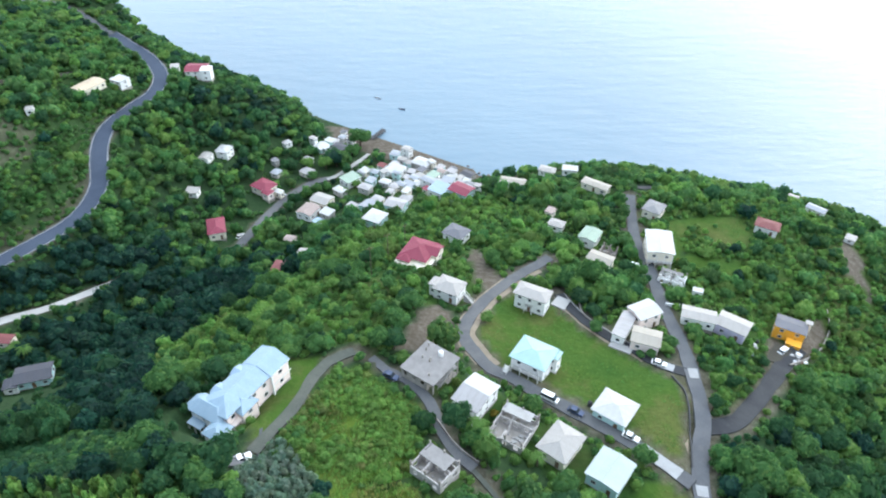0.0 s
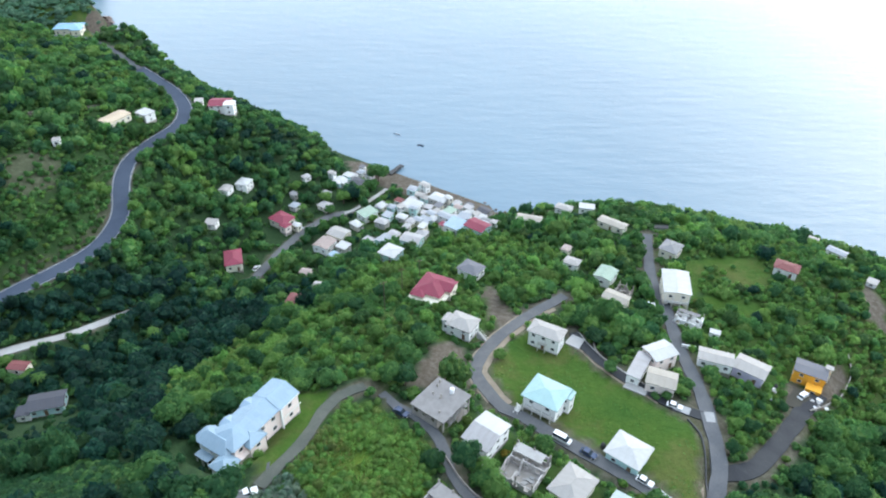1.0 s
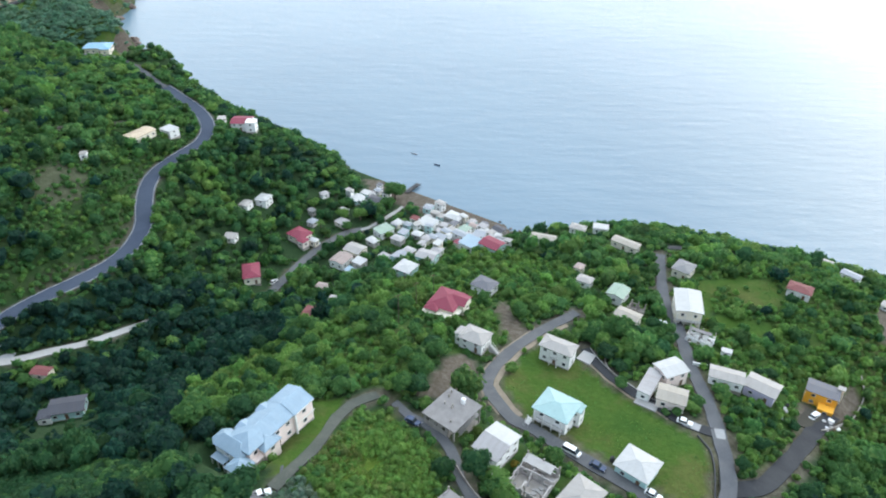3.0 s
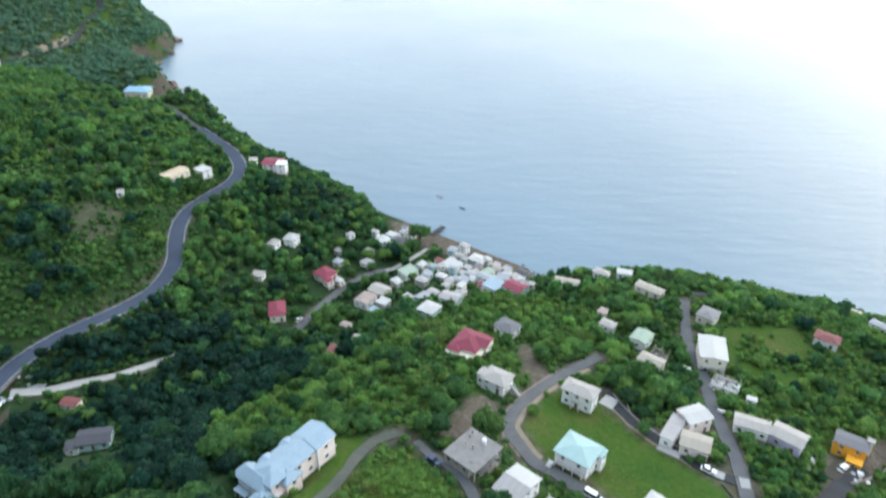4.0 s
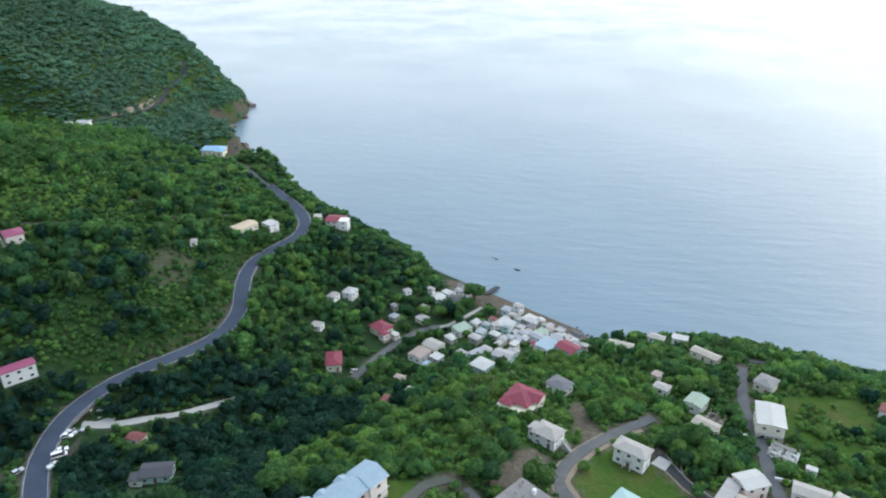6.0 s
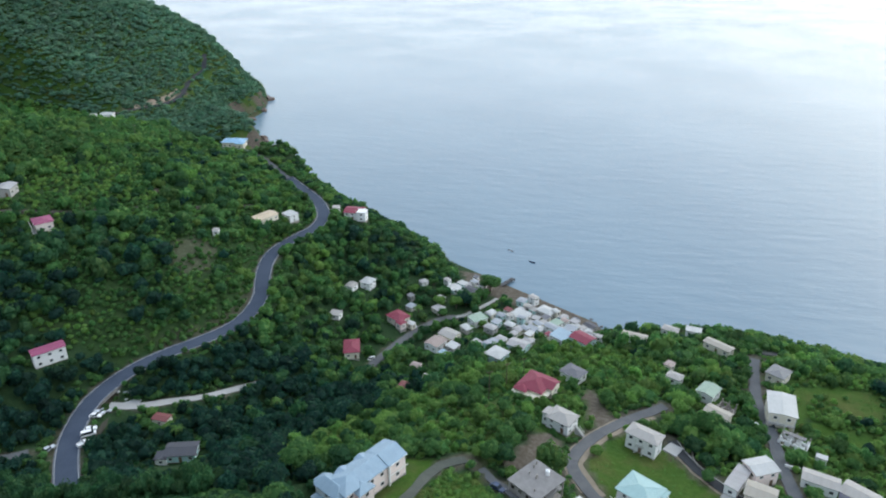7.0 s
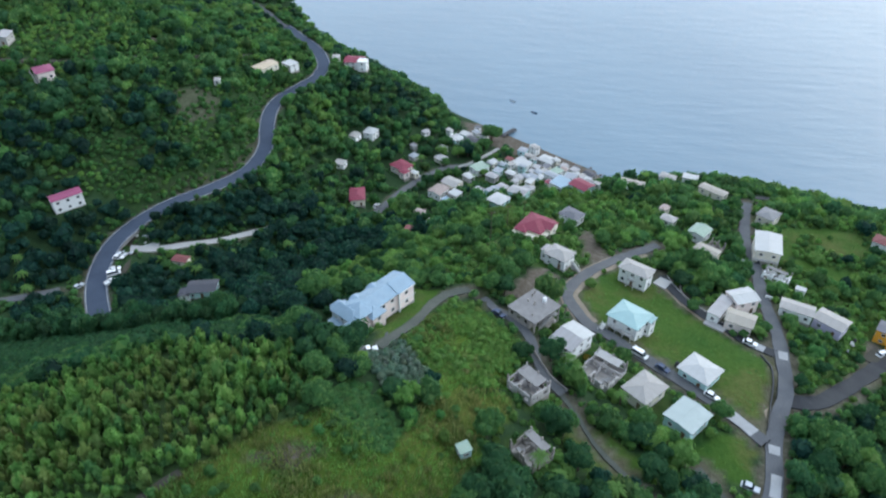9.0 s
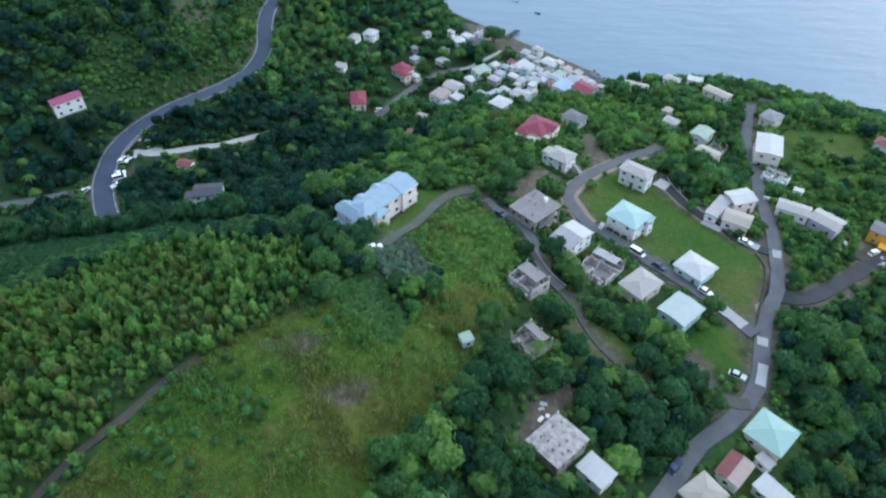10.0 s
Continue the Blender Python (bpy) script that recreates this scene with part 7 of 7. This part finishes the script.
park("van", "paint_white", 28.2, 114.9, -34, "white minibus parked along the lane")
park("car", "paint_dark", 34.2, 110.8, -34, "dark blue car with pale roof parked along the lane")
park("car", "paint_white", 61.0, 131.6, -24, "white car parked at the lane side")
park("car", "paint_white", 46.4, 103.4, -34, "white car beside the mint-roofed house")
park("pickup", "paint_white", -39.4, 82.6, 30, "white pickup parked before the blue-roofed building")
park("car", "paint_dark", -11.6, 114.6, -30, "dark blue car parked in the narrow lane")
park("car", "paint_silver", 52.0, 76.2, -20, "silver car parked beside hedge")
park("car", "paint_white", 66.5, 184.4, 5, "white car parked between houses")
park("car", "paint_white", -157.8, 147.3, 15, "white car parked on the lay-by")
park("car", "paint_silver", -157.7, 149.1, 15, "silver car parked on the lay-by")
park("van", "paint_white", -154.5, 138.8, 40, "white van parked on the lay-by")
park("car", "paint_white", -155.5, 141.2, 40, "white car parked close beside a van")
park("pickup", "paint_white", -152.5, 134.3, 60, "white car at the end of the lay-by")
park("car", "paint_silver", -157.7, 152.4, 10, "silver car near the lane mouth")
park("car", "paint_silver", -161.6, 128.6, 70, "silver car stopped beside the hill road")
park("car", "paint_white", 104.8, 147.2, 40, "white car beside the yellow house")
park("car", "paint_white", -85.4, 238.0, 68, "white car on the valley road")
park("car", "paint_silver", -74.0, 272.5, 50, "silver car on the valley road")
park("car", "paint_dark", 35.0, 45.0, 55, "dark car beside the road")


# ---------------------------------------------------------------- poles and wires
def pole(x, y, h=9.0, a=0.0):
    root = thing("utility_pole", "slim grey wooden power pole with crossarm", "pole", pose(x, y, ground_at(x, y), 0, 0, a), "power poles along the lanes")
    bm = bmesh.new()
    tube(bm, (0, 0, -0.6), (0, 0, h), 0.16, 0.10, 8)
    part("post", bm, M["bark"], root)
    bm = bmesh.new()
    box(bm, -1.1, -0.07, h - 0.8, 1.1, 0.07, h - 0.65)
    arm = part("crossarm", bm, M["wood"], root)
    for s in (-0.95, 0, 0.95):
        bm = bmesh.new()
        tube(bm, (s, 0, h - 0.65), (s, 0, h - 0.45), 0.05, 0.04, 6)
        part("insulator", bm, M["trim"], arm)


for px, py, ph, pa in ((-21.1, 166.0, 12, 30), (-17.0, 181.0, 11, 30), (-12.0, 193.0, 10, 30), (-268.0, 386.0, 12, 0), (-284.0, 372.0, 12, 0)):
    pole(px, py, ph, pa)


# ---------------------------------------------------------------- palms
def palm(k):
    rg = random.Random(70 + k)
    root = thing("palm_tree", "palm tree with feathery yellow-green fronds", "palm", pose(0, 0, -600), "palms among the woods")
    bm = bmesh.new()
    pts = [Vector((0.12 * i * i * 0.1, 0, i * 1.1)) for i in range(6)]
    for i, (p, q) in enumerate(zip(pts, pts[1:])):
        tube(bm, p, q, 0.2 - i * 0.015, 0.185 - i * 0.015, 7)
    part("trunk", bm, M["bark"], root)
    head = pts[-1]
    for j in range(13):
        a = 2 * math.pi * j / 13 + rg.uniform(-0.15, 0.15)
        rise = rg.uniform(0.1, 0.9)
        tri = []
        d = Vector((math.cos(a), math.sin(a), 0))
        side = Vector((-math.sin(a), math.cos(a), 0))
        prev = head
        for s in range(1, 8):
            t = s / 7
            cur = head + d * (2.7 * t) + Vector((0, 0, rise * 1.6 * t - 2.3 * t * t))
            w = 0.55 * math.sin(math.pi * min(1, t * 0.9 + 0.1)) + 0.05
            for sg in (-1, 1):
                tip = cur + side * sg * w - Vector((0, 0, w * 0.5)) + d * 0.15
                tri.append([prev, cur, tip])
            prev = cur
        co = np.array([[v[:] for v in t3] for t3 in tri]).reshape(-1, 3)
        me = fast_mesh("frond", co, np.arange(len(co)).reshape(-1, 3), 3, M["leaf_c"], False, np.ones((len(co), 4)))
        ob = new("frond", me)
        ob.parent = root
    return root


PALMS = [palm(k) for k in range(3)]
grng = random.Random(3)
for i, (px, py) in enumerate(((-36.5, 117.5), (22.5, 93.5), (-66, 205), (-122, 166), (-112, 172), (-104, 178), (-128, 150), (-50, 240), (-44, 262), (-74, 284), (-34, 296), (-52, 302), (20, 60), (8, 58), (-96, 250), (-90, 262),
                              (-172, 118), (-178, 124), (-184, 130), (12, 30), (-234, 452), (-228, 448), (8.4, 98.6), (10.2, 96.4), (3.8, 61.0))):
    s = grng.uniform(0.75, 1.1)
    o = PALMS[i] if i < 3 else copy_thing(PALMS[grng.randrange(3)], pose(0, 0, 0))
    o.matrix_basis = pose(px, py, ground_at(px, py) - 0.1, 0, 0, grng.uniform(0, 360)) @ Matrix.Diagonal((s, s, s, 1))


# ---------------------------------------------------------------- small clutter
def water_tank(x, y, z=None, key="rubber", label="black plastic water tank beside a house"):
    root = thing("water_tank", label, "tank", pose(x, y, ground_at(x, y) if z is None else z))
    bm = bmesh.new()
    tube(bm, (0, 0, 0), (0, 0, 1.3), 0.62, 0.6, 16)
    tube(bm, (0, 0, 1.3), (0, 0, 1.55), 0.6, 0.25, 16)
    bmesh.ops.remove_doubles(bm, verts=bm.verts, dist=1e-3)
    part("body", bm, M[key], root)
    bm = bmesh.new()
    tube(bm, (0, 0, 1.55), (0, 0, 1.62), 0.26, 0.24, 12)
    part("lid", bm, M[key], root)


for tx, ty in ((38.2, 113.4), (83.6, 144.4), (95.0, 146.0)):
    water_tank(tx, ty)
water_tank(0.6, 118.6, float(relief(-2.0, 116.3)) + 5.8, "paint_white", "white plastic water tank on a flat concrete roof")


def crate_heap(x, y, n, seed):
    rg = random.Random(seed)
    for i in range(n):
        bm = bmesh.new()
        a, b, c = rg.uniform(0.3, 0.8), rg.uniform(0.3, 0.6), rg.uniform(0.3, 0.7)
        box(bm, -a, -b, 0, a, b, c)
        bmesh.ops.bevel(bm, geom=list(bm.edges), offset=0.05, segments=1, affect='EDGES')
        px, py = x + rg.uniform(-2.5, 2.5), y + rg.uniform(-2.5, 2.5)
        key = rg.choice(("trim", "pale_concrete", "wood", "trim", "paint_silver"))
        ob = mesh_ob("debris_block", bm, M[key])
        ob.matrix_basis = pose(px, py, ground_at(px, py) + 0.02, 0, 0, rg.uniform(0, 180))
        tagged(ob, "loose pale rubble block on bare ground", "debris", "rubble about the yards")


crate_heap(108, 144, 12, 4)
crate_heap(8, 46, 10, 5)
crate_heap(-156.5, 163, 6, 8)
crate_heap(93, 143, 6, 9)
